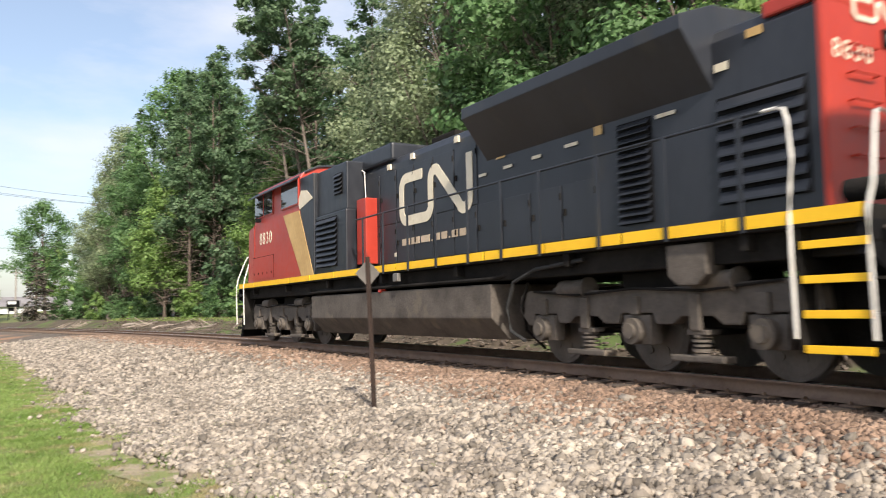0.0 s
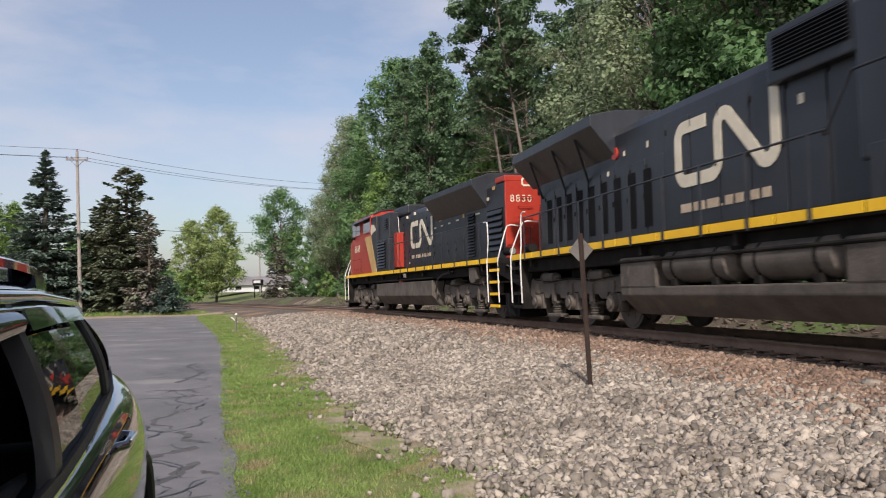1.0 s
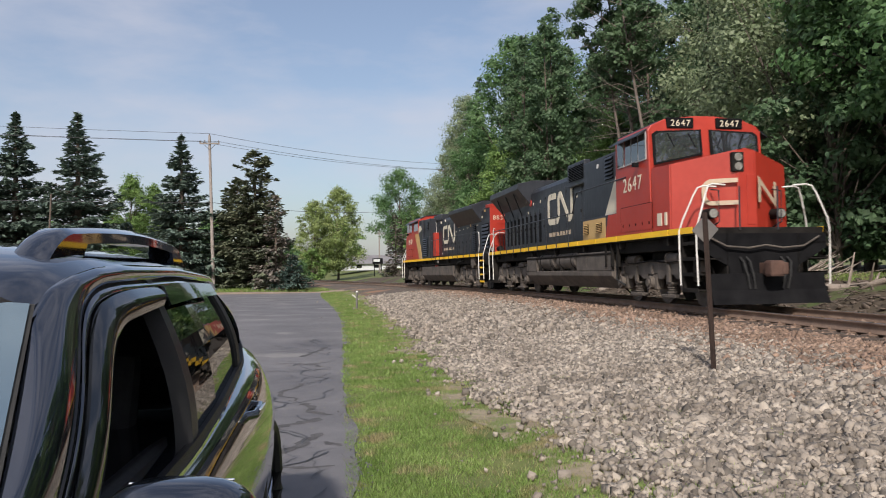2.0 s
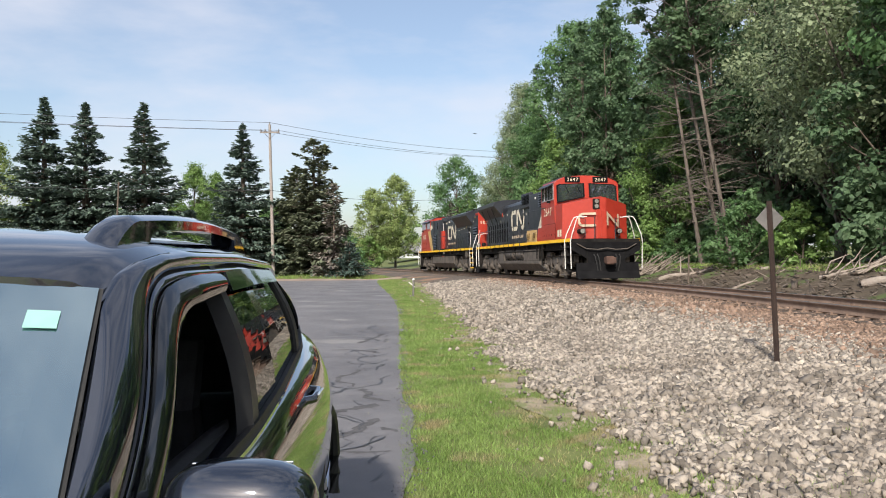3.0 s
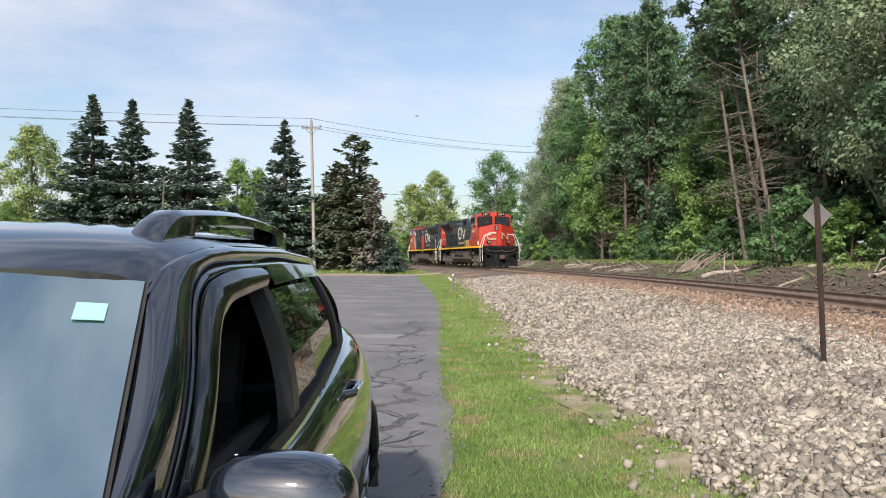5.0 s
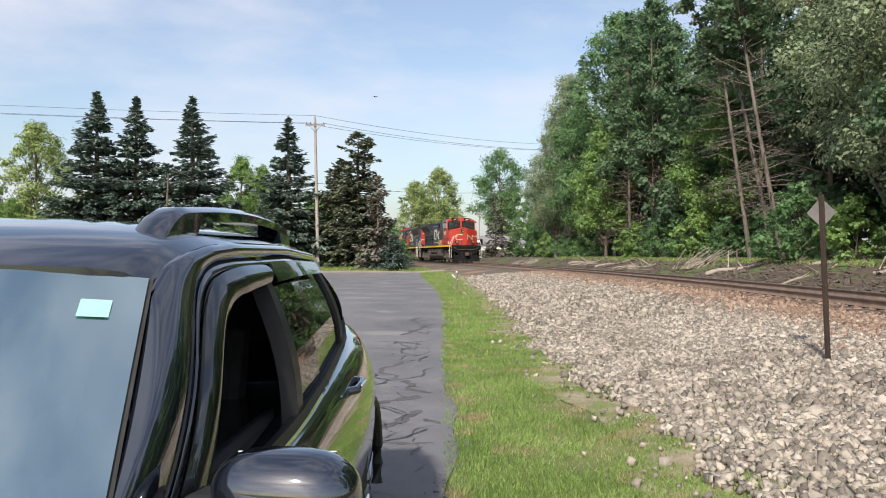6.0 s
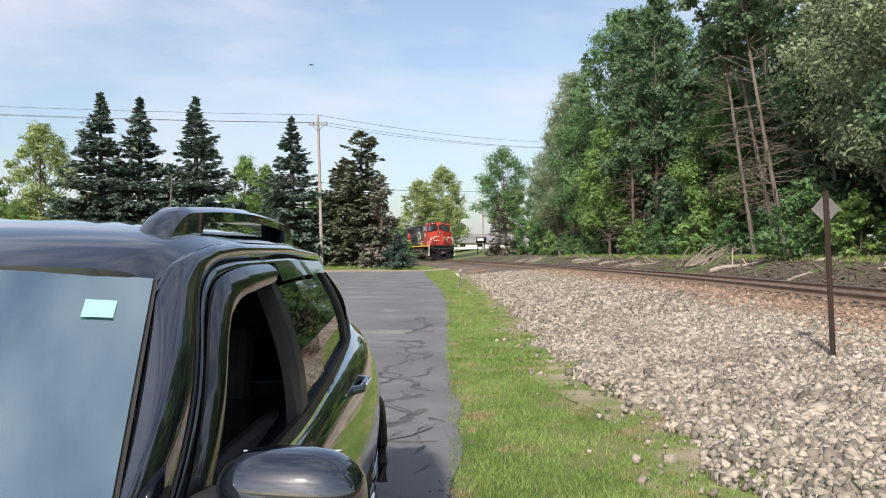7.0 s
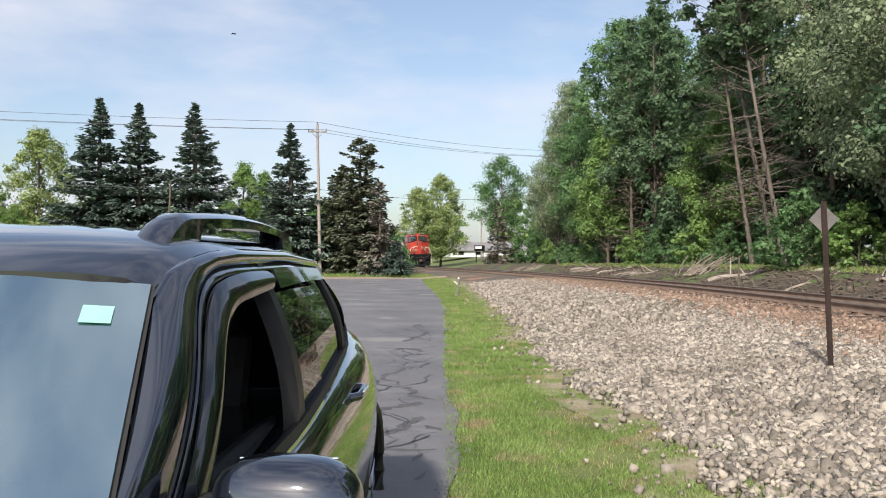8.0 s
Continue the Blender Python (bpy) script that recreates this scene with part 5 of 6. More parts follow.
    for i in range(5):
        v = 0.785 + 0.08 * i / 4
        q = a + (b - a) * v
        g.append([bm.verts.new((q[0] + 0.16 * (1 - w * w) * (1 - 0.35 * v) + 0.007, w * (q[1] + 0.012), q[2] + 0.03 * (1 - abs(w) ** 2.4) * v + 0.0075 + 0.008 * v)) for w in np.linspace(0.8, 0.895, 5)])
    for i in range(4):
        for j in range(4):
            bm.faces.new((g[i][j], g[i][j + 1], g[i + 1][j + 1], g[i + 1][j]))
    part("sticker", bm, STICKER, car, "pale green sticker on the windshield")
    # inside
    part("dashboard", bx(0.75, 1.2, -0.72, 0.72, 0.78, 0.99, 0.06), CAR_TRIM, car)
    part("cabin_floor", bx(-1.8, 1.2, -0.76, 0.76, 0.4, 0.46), CAR_TRIM, car)
    for y in (0.36, -0.36):
        st = part("front_seat", bx(-0.2, 0.35, y - 0.25, y + 0.25, 0.46, 0.72, 0.08), SEAT, car, "dark cloth seat")
        bm = prism(bmesh.new(), [(-0.14, 0.68), (0.0, 0.68), (-0.22, 1.22), (-0.32, 1.22)], y - 0.24, y + 0.24, "y", 0.04)
        box(bm, -0.36, -0.26, y - 0.13, y + 0.13, 1.25, 1.42, 0.04)
        part("seat_back", bm, SEAT, st)
    part("rear_seat", prism(bmesh.new(), [(-0.65, 0.46), (-0.65, 0.74), (-1.1, 0.74), (-1.25, 1.3), (-1.4, 1.3), (-1.4, 0.46)], -0.66, 0.66, "y", 0.04), SEAT, car)
    bm = bmesh.new()
    ring = [(0.52 - 0.07 * math.cos(a), 0.36 + 0.18 * math.sin(a), 0.92 + 0.17 * math.cos(a)) for a in np.linspace(0, math.tau, 25)]
    pipe(bm, ring, 0.014, 8)
    part("steering_wheel", bm, CAR_TRIM, car, smooth=True)
    for side in (1, -1):
        part("door_lining", bx(-1.2, 1.0, side * 0.70, side * 0.77, 0.5, 0.98, 0.03), CAR_TRIM, car)
    return car


CAR_PILLAR = mat("satin_grey_pillar", (0.022, 0.022, 0.024), (0.035, 0.035, 0.037), 5, 0.45)
CAR_VISOR = glass_mat("smoked_plastic", (0.004, 0.005, 0.006), 0.04, 0.04, 0.06)
MIRROR = mat("mirror", (0.85, 0.87, 0.88), (0.88, 0.9, 0.9), 3, 0.02, metal=1.0)
TAIL_LENS = mat("tail_lens", (0.25, 0.01, 0.01), (0.35, 0.015, 0.015), 5, 0.1, coat=1.0)
build_car()


# ---- trees ----
def limb_mesh(polys, seg=7):
    """Tapered round limbs: each a list of (point, radius)."""
    verts, faces = [], []
    for poly in polys:
        base = len(verts)
        pts = [np.array(p, float) for p, _ in poly]
        for i, (p, r) in enumerate(poly):
            d = pts[min(i + 1, len(pts) - 1)] - pts[max(i - 1, 0)]
            d /= np.linalg.norm(d) + 1e-9
            a = np.cross(d, (0.3, 0.9, 0.1) if abs(d[2]) > 0.8 else (0, 0, 1))
            a /= np.linalg.norm(a) + 1e-9
            b = np.cross(d, a)
            for k in range(seg):
                c, s = math.cos(math.tau * k / seg), math.sin(math.tau * k / seg)
                verts.append(pts[i] + r * (c * a + s * b))
        for i in range(len(poly) - 1):
            for k in range(seg):
                q, w = base + i * seg, base + (i + 1) * seg
                faces.append((q + k, q + (k + 1) % seg, w + (k + 1) % seg, w + k))
    return np.array(verts), np.array(faces)


def leaf_quads(rng, centres, out, size, flat=0.5, aspect=0.62):
    """One bent leaf spray at each centre, facing loosely up and outwards."""
    n = len(centres)
    nrm = out * 0.9 + rng.normal(0, 0.42, (n, 3)) + np.array((0, 0, flat))
    nrm /= np.linalg.norm(nrm, axis=1, keepdims=True) + 1e-9
    ref = rng.normal(0, 1, (n, 3))
    a = np.cross(nrm, ref)
    a /= np.linalg.norm(a, axis=1, keepdims=True) + 1e-9
    b = np.cross(nrm, a)
    s = size * rng.uniform(0.6, 1.35, (n, 1))
    tip, wide = a * s, b * s * aspect * 0.5
    v = np.stack([centres - tip * 0.5, centres + wide + nrm * s * 0.08, centres + tip * 0.5 - nrm * s * 0.12, centres - wide + nrm * s * 0.08], 1).reshape(-1, 3)
    return v, np.arange(4 * n).reshape(-1, 4)


def broad_tree(seed, height, crown, base, leaves, size, leaf, bark, trunk_r=0.16, lean=0.0, lobes=26, drop=0.28, dead=0):
    """A broad-leaved tree: trunk, limbs to each lobe of the crown, leaf sprays in the lobes. crown: half-widths (x, y); base: height at which the crown begins."""
    rng = np.random.default_rng(seed)
    ob = thing("tree", pose(0, 0, 0), "tree", "tree")
    top = np.array((lean * height, 0.2 * lean * height, height))
    path = [np.array((0, 0, -0.3)) + (top - (0, 0, -0.3)) * t + np.array((math.sin(t * 5 + seed) * 0.18, math.cos(t * 4 + seed) * 0.18, 0)) * t for t in np.linspace(0, 0.93, 9)]
    polys = [[(p, trunk_r * (1.25 if i == 0 else 1.0) * (1 - 0.88 * i / 8)) for i, p in enumerate(path)]]
    cents, outs, lob = [], [], []
    for i in range(lobes):
        t = (i + rng.uniform(0, 1)) / lobes
        z = base + (height - base) * t
        swell = math.sin(math.pi * min(1, 0.12 + 0.9 * t)) ** 0.7 * (1 - 0.35 * t)
        ang = i * 2.4 + rng.uniform(-0.5, 0.5)
        rad = swell * rng.uniform(0.35, 1.0)
        c = np.array((math.cos(ang) * crown[0] * rad + top[0] * z / height, math.sin(ang) * crown[1] * rad + top[1] * z / height, z))
        r = rng.uniform(0.55, 1.0) * (crown[0] + crown[1]) / 2 * 0.34 * (1.1 - 0.35 * t)
        lob.append((c, r))
        j = float(np.clip((z - drop * (height - base)) / height * 8.6, 1, 7.9))
        st = path[int(j)] + (path[int(j) + 1] - path[int(j)]) * (j - int(j))
        mid = (st + c) / 2 + np.array((0, 0, 0.12 * height * rng.uniform(-0.3, 0.6)))
        rr = trunk_r * (1 - 0.88 * j / 8) * 0.55
        polys.append([(st, rr), (mid, rr * 0.6), (c, rr * 0.2)])
        for _ in range(3):
            e = c + rng.normal(0, 0.55, 3) * r
            polys.append([(mid * 0.4 + c * 0.6, rr * 0.3), (e, rr * 0.08)])
    for i in range(dead):
        z = base * rng.uniform(0.25, 1.25)
        j = min(7, z / height * 8.6)
        st = path[int(j)] + (path[int(j) + 1] - path[int(j)]) * (j - int(j))
        ang, ln, rise = rng.uniform(0, math.tau), rng.uniform(0.6, 3.2), rng.uniform(-0.35, 0.4)
        d = np.array((math.cos(ang), math.sin(ang), rise))
        m, e = st + d * ln * 0.5 + (0, 0, 0.1 * ln), st + d * ln * np.array((1, 1, 0.4))
        polys.append([(st, 0.024), (m, 0.016), (e, 0.004)])
        for _ in range(2):
            polys.append([(m, 0.01), (m + (d + rng.normal(0, 0.5, 3)) * ln * 0.4, 0.003)])
    wv, wf = limb_mesh(polys)
    raw("trunk", wv, wf, bark, ob, smooth=True)
    w = np.array([r**2 for _, r in lob])
    per = (leaves * w / w.sum()).astype(int)
    for (c, r), k in zip(lob, per):
        d = rng.normal(0, 1, (k, 3))
        d /= np.linalg.norm(d, axis=1, keepdims=True)
        rr = r * rng.uniform(0.35, 1.12, (k, 1)) ** 0.6
        # sprays gather in small bunches
        bunch = rng.normal(0, 1, (max(4, k // 14), 3))
        bunch /= np.linalg.norm(bunch, axis=1, keepdims=True)
        d = d * 0.35 + bunch[rng.integers(0, len(bunch), k)] * rng.uniform(0.7, 1.15, (k, 1))
        cents.append(c + d * rr * np.array((1, 1, 0.75)))
        outs.append(d)
    lv, lf = leaf_quads(rng, np.concatenate(cents), np.concatenate(outs), size)
    raw("crown", lv, lf, leaf, ob)
    return ob


def spruce(seed, height, radius, sprays, needle, gap=0.0, low=0.04, taper=0.9):
    """A spruce: straight trunk, whorls of drooping boughs that carry flat needle sprays."""
    rng = np.random.default_rng(seed)
    ob = thing("spruce_tree", pose(0, 0, 0), "spruce", "spruce tree")
    polys = [[((0, 0, -0.3), radius * 0.065), ((0, 0, height * 0.5), radius * 0.04), ((0, 0, height), 0.012)]]
    cents, ways = [], []
    tiers = int(height * 2.9)
    lumps = [(rng.uniform(0, math.tau), rng.uniform(0, height), rng.uniform(0.72, 1.12)) for _ in range(int(height * 3))]
    for i in range(tiers * 10):
        f = rng.uniform(0, 1) ** 1.25
        z = height * (low + (0.985 - low) * f)
        if rng.uniform() < gap:
            continue
        ang = i * 2.39996 + rng.uniform(-0.4, 0.4)
        lump = min(lumps, key=lambda q: abs((q[0] - ang + math.pi) % math.tau - math.pi) * 1.5 + abs(q[1] - z))[2]
        ln = (radius * (1 - z / height) ** taper + 0.12) * rng.uniform(0.7, 1.1) * lump
        rise = 0.42 * f - 0.16 + rng.uniform(-0.1, 0.1)
        d = np.array((math.cos(ang), math.sin(ang), 0))
        p0 = np.array((0, 0, z))
        p1 = p0 + d * ln + (0, 0, ln * rise)
        pm = p0 + d * ln * 0.55 + (0, 0, ln * (rise * 0.55 - 0.06))
        polys.append([(p0, 0.012 + 0.012 * ln), (pm, 0.01 + 0.006 * ln), (p1, 0.004)])
        m = max(5, int(1.25 * sprays * ln / radius))
        t = rng.uniform(0.12, 1.04, m) ** 0.7
        q = p0 + (p1 - p0) * t[:, None] - np.minimum(t, 1 - t)[:, None] * np.array((0, 0, 0.12 * ln))
        side = np.cross(d, (0, 0, 1))
        off = rng.uniform(-1, 1, m) * 0.28 * ln * (1.15 - t)
        q = q + side * off[:, None] + np.array((0, 0, 1)) * (rng.uniform(-0.2, 0.08, m) - 0.1 * np.abs(off))[:, None]
        cents.append(q)
        ways.append(d * 0.8 + side * np.sign(off)[:, None] * 0.55 + rng.normal(0, 0.22, (m, 3)) + np.array((0, 0, rise - 0.05)))
    c, w = np.concatenate(cents), np.concatenate(ways)
    w /= np.linalg.norm(w, axis=1, keepdims=True)
    n = len(c)
    nrm = np.array((0, 0, 1)) + rng.normal(0, 0.4, (n, 3))
    s = np.cross(w, nrm)
    s /= np.linalg.norm(s, axis=1, keepdims=True)
    ln = (0.2 + 0.022 * height) * rng.uniform(0.6, 1.3, (n, 1))
    v = np.stack([c - w * ln * 0.5, c + s * ln * 0.25, c + w * ln * 0.6 - np.array((0, 0, 0.12)) * ln, c - s * ln * 0.25], 1).reshape(-1, 3)
    wv, wf = limb_mesh(polys, 5)
    raw("trunk", wv, wf, BARK, ob)
    raw("crown", v, np.arange(4 * n).reshape(-1, 4), needle, ob)
    return ob


def plant(ob, x, y, scale=1.0, turn=0.0, label="", category="", group="", first=False, sink=0.0):
    """Sets a tree, or a copy of it, on the ground."""
    ob.scale = (1, 1, 1)
    m = pose(x, y, float(land(np.float64(x), np.float64(y))) - sink, 0, 0, turn)
    if first:
        t = ob
        t.matrix_world = m
    else:
        t = copy_thing(ob, m)
    t.scale = (scale, scale, scale)
    return tagged(t, label, category, group)


# One model of each kind; the first stands where it belongs, copies fill the wood.
rng_wood = np.random.default_rng(7)
maple = broad_tree(1, 15.0, (4.2, 4.2), 3.6, 27000, 0.185, LEAF, BARK, 0.2, lobes=40)
fresh = broad_tree(2, 11.0, (3.6, 3.6), 2.6, 17500, 0.2, LEAF_LIGHT, BARK, 0.13, lobes=34)
silver = broad_tree(3, 16.0, (4.4, 4.4), 3.6, 32000, 0.155, LEAF_GREY, BARK_PALE, 0.2, lobes=44)
tall_pine = broad_tree(4, 19.0, (2.7, 2.7), 6.5, 8500, 0.24, LEAF_DARK, BARK, 0.15, lobes=30, drop=0.03, dead=56)
dark_tree = broad_tree(5, 13.0, (4.0, 4.0), 0.8, 10000, 0.33, LEAF_DARK, BARK, 0.18, lobes=40)
shrub = broad_tree(6, 4.2, (2.4, 2.4), 0.1, 4400, 0.22, LEAF, BARK, 0.06, lobes=24)
bright_shrub = broad_tree(8, 3.4, (2.0, 2.0), 0.1, 3800, 0.22, LEAF_LIGHT, BARK, 0.05, lobes=22)
round_tree = broad_tree(14, 15.0, (5.2, 5.2), 5.6, 14000, 0.26, LEAF, BARK, 0.22, lean=-0.03, lobes=30)
open_tree = broad_tree(9, 13.0, (4.6, 4.6), 2.0, 14000, 0.28, LEAF_PALE, BARK, 0.17, lobes=46)
used = set()
leaning = broad_tree(10, 21.0, (2.4, 2.4), 11.0, 6500, 0.25, LEAF_DARK, BARK_PALE, 0.145, lean=-0.19, lobes=26, drop=0.02, dead=80)
WOOD = [  # model, metres right, metres ahead, scale, turn
    (silver, 13.1, 91, 1.4, 20), (silver, 14.2, 88, 1.25, 120), (maple, 13.5, 77, 1.42, 70), (maple, 15.6, 70, 1.42, 200), (tall_pine, 17.4, 76, 1.05, 10), (fresh, 13.6, 66, 0.95, 60), (tall_pine, 14.2, 80, 1.05, 100),
    (maple, 19.0, 72, 1.5, 130), (tall_pine, 16.4, 60, 1.08, 80), (tall_pine, 15.6, 66, 1.05, 160), (dark_tree, 19.5, 60, 1.3, 130), (dark_tree, 17.8, 57, 1.0, 10), (fresh, 18.0, 51, 0.95, 210), (maple, 22.0, 55, 1.3, 300),
    (tall_pine, 14.4, 61, 0.98, 40), (tall_pine, 15.5, 58.5, 1.02, 200), (leaning, 17.6, 41, 1.0, 0), (leaning, 16.9, 43.5, 0.92, 15), (leaning, 18.4, 44, 1.05, 350), (tall_pine, 19.6, 49, 1.15, 230), (tall_pine, 21.0, 43, 1.1, 40), (silver, 20.5, 36, 1.25, 30), (dark_tree, 22.5, 46, 1.4, 90), (silver, 19.6, 31, 1.35, 150), (maple, 23.5, 33, 1.25, 220),
    (maple, 20.4, 24.5, 1.45, 250), (dark_tree, 18.6, 28, 0.85, 140), (silver, 22.0, 21, 1.1, 310), (maple, 20.0, 17, 1.4, 15), (dark_tree, 24.0, 27, 1.4, 190), (maple, 21.0, 10, 1.1, 75), (fresh, 18.0, 13, 1.05, 260),
    (dark_tree, 26.0, 14, 1.4, 320), (silver, 20.0, 2, 1.1, 45), (dark_tree, 27, 38, 1.6, 66), (dark_tree, 27, 52, 1.6, 166), (dark_tree, 22, 68, 1.4, 266), (dark_tree, 19, 84, 1.3, 6), (dark_tree, 16, 96, 1.1, 222), (dark_tree, 31, 45, 1.5, 20), (dark_tree, 31, 60, 1.5, 110), (dark_tree, 29, 33, 1.5, 200), (dark_tree, 26, 74, 1.4, 290), (dark_tree, 29, 22, 1.5, 75)]
KIND_LABEL = {leaning.name: "tall leaning pine with pale trunk and dead branches", maple.name: "leafy green maple at the edge of the wood", fresh.name: "young tree with fresh light green leaves", silver.name: "tall tree with silvery grey-green leaves",
              tall_pine.name: "tall thin pine with bare dead lower branches", dark_tree.name: "dense dark green tree inside the wood", shrub.name: "green shrub at the foot of the wood",
              bright_shrub.name: "bright green low shrub on the bank", round_tree.name: "round-crowned green tree standing alone past the bend", open_tree.name: "airy tree with pale spring leaves"}


def settle(model, x, y, scale, turn, category="tree", group="", label="", sink=0.0):
    ob = plant(model, x, y, scale, turn, label or KIND_LABEL[model.name], category, group, model.name not in used, sink)
    used.add(model.name)
    return ob


for model, x, y, sc, turn in WOOD:
    settle(model, x, y, sc, turn, group="trees of the wood")
for i in range(29):
    y = 6 + i * 2.75 + rng_wood.uniform(-0.9, 0.9)
    x = float(centre_x(y)) + rng_wood.uniform(7.6, 11.0)
    if 20 < y < 31:  # the bank lies bare and shaded here
        continue
    settle((shrub, bright_shrub)[i % 3 == 1], x, y, rng_wood.uniform(0.45, 0.95), rng_wood.uniform(0, 360), "shrub", "undergrowth of the wood")
# past the bend
settle(round_tree, 8.9, 115, 1.0, 0), settle(maple, 13.4, 107, 0.72, 33)
settle(dark_tree, 13.6, 112, 0.6, 80), settle(fresh, 14.5, 104, 0.8, 200), settle(maple, 17, 108, 0.85, 10), settle(shrub, 12.0, 103, 1.0, 40, "shrub"), settle(shrub, 10.2, 108, 0.9, 140, "shrub")
# across the drive
spruce_a = spruce(11, 17.0, 7.4, 70, NEEDLE, 0.03, taper=1.05)
spruce_b = spruce(12, 12.6, 4.2, 56, NEEDLE_BROWN, 0.06, taper=0.55)
bare_spruce = spruce(15, 8.4, 2.5, 22, NEEDLE_GREY, 0.3, taper=0.7)
bush_spruce = spruce(13, 3.2, 2.1, 60, NEEDLE_BLUE, 0.0)
SP = "row of dark spruces"
plant(spruce_a, -33.1, 77, 1.03, 0, "tall dark green spruce with drooping boughs", "spruce tree", SP, True)
for x, y, sc, turn in ((-29.7, 78, 0.98, 80), (-23.9, 77, 0.97, 150), (-14.1, 74, 0.83, 220)):
    plant(spruce_a, x, y, sc, turn, "tall dark green spruce with drooping boughs", "spruce tree", SP)
plant(spruce_b, -7.6, 73.5, 0.9, 10, "broad spruce with browned needles", "spruce tree", SP, True)
plant(spruce_b, -9.3, 75, 0.8, 140, "broad spruce with browned needles", "spruce tree", SP)
plant(bare_spruce, -5.6, 71, 1.0, 200, "thin spruce with grey bare boughs", "spruce tree", SP, True)
plant(bush_spruce, -4.15, 69.5, 1.0, 0, "small bluish spruce bush at the end of the drive", "spruce tree", SP, True)
plant(bare_spruce, 7.3, 107, 1.0, 60, "thin spruce with grey bare boughs", "spruce tree", SP)
settle(open_tree, -4.2, 133, 1.3, 0), settle(open_tree, -0.4, 137, 1.2, 120), settle(bright_shrub, -4.5, 130, 1.5, 0, "shrub"), settle(open_tree, -46.4, 92, 1.22, 70), settle(fresh, -23.6, 95, 1.1, 20), settle(fresh, -21.6, 97, 1.02, 140), settle(fresh, -51, 88, 0.95, 90), settle(fresh, -45, 84, 0.6, 190)
settle(shrub, -6, 96, 1.2, 10, "shrub"), settle(dark_tree, -60, 95, 0.9, 10)
for i in range(13):
    settle((shrub, bright_shrub)[i % 2], -74 + i * 4.7, 104 + (i * 7) % 13, 1.9 + 0.15 * (i % 4), i * 47, label="green tree in the row behind the spruces")
for i in range(13):
    settle(bright_shrub, -120 + i * 20.0, 215 + (i * 29) % 40, 3.4 + 0.4 * (i % 5), i * 61, label="far tree on the skyline")
for i in range(9):
    settle(shrub, -40 + i * 4.1, 82 + (i * 5) % 7, 0.75 + 0.08 * (i % 4), i * 77, "shrub", label="green shrub under the spruces")


# ---- posts, poles, wires and the far building ----
def height_at(x, y):
    return float(land(np.float64(x), np.float64(y)))


def sign_post():
    x, y = 4.45, 9.2
    z = height_at(x, y)
    post = thing("sign_post", pose(x, y, z, 0, -2.2, 4), "rusty steel channel post with a diamond sign, seen from behind", "sign post")
    bm = prism(bmesh.new(), [(-0.034, 0.0), (-0.034, -0.006), (-0.016, -0.03), (0.016, -0.03), (0.034, -0.006), (0.034, 0.0), (0.026, 0.0), (0.012, -0.022), (-0.012, -0.022), (-0.026, 0.0)], -0.35, 1.96, "z")
    part("channel", bm, POST_STEEL, post)
    for i in range(26):
        part("bolt_hole", bx(0.0345, 0.0365, -0.006, 0.0, 0.08 + i * 0.07, 0.1 + i * 0.07), VENT, post) if i < 24 else None
    s = 0.178
    bm = prism(bmesh.new(), [(-s, 0), (0, -s), (s, 0), (0, s)], 0.004, 0.008, "y", 0.002)
    plate = part("sign_plate", bm, SIGN_BACK, post, "dull grey back of a diamond sign")
    plate.matrix_local = pose(0, 0, 1.75)
    for bz in (-0.1, 0.1):
        part("bolt", rod(bmesh.new(), (0, -0.034, bz), (0, -0.028, bz), 0.012, 8), POST_STEEL, plate)


def utility_pole(x, y, top, lean, label):
    z = height_at(x, y)
    pole = thing("utility_pole", pose(x, y, z, 0, lean, 8), label, "utility pole")
    h = top - z
    part("mast", rod(bmesh.new(), (0, 0, -0.5), (0, 0, h), 0.17, 14, 0.11), POLE_WOOD, pole, smooth=True)
    part("crossarm", bx(-0.85, 0.85, -0.19, -0.09, h - 0.78, h - 0.64, 0.01), POLE_WOOD, pole)
    for dx in (-0.78, 0.78, -0.4):
        bm = rod(bmesh.new(), (dx, -0.14, h - 0.64), (dx, -0.14, h - 0.44), 0.05, 8, 0.035)
        part("insulator", bm, SIGN_BACK, pole)
    part("insulator", rod(bmesh.new(), (0, 0, h), (0, 0, h + 0.2), 0.05, 8, 0.03), SIGN_BACK, pole)
    for sx in (-1, 1):
        part("arm_brace", rod(bmesh.new(), (sx * 0.55, -0.14, h - 0.72), (0, -0.1, h - 1.3), 0.018, 6), POST_STEEL, pole)
    return pole


def wire(a, b, sag, r=0.016):
    a, b = Vector(a), Vector(b)
    pts = [a + (b - a) * t + Vector((0, 0, -4 * sag * t * (1 - t))) for t in [i / 24 for i in range(25)]]
    cu = bpy.data.curves.new("overhead_wire", "CURVE")
    cu.dimensions, cu.bevel_depth, cu.bevel_resolution = "3D", r, 1
    sp = cu.splines.new("POLY")
    sp.points.add(len(pts) - 1)
    for q, v in zip(sp.points, pts):
        q.co = (*v, 1)
    cu.materials.append(WIRE)
    tagged(new("overhead_wire", cu), "thin dark overhead power wire strung between poles", "wire", "overhead wires")


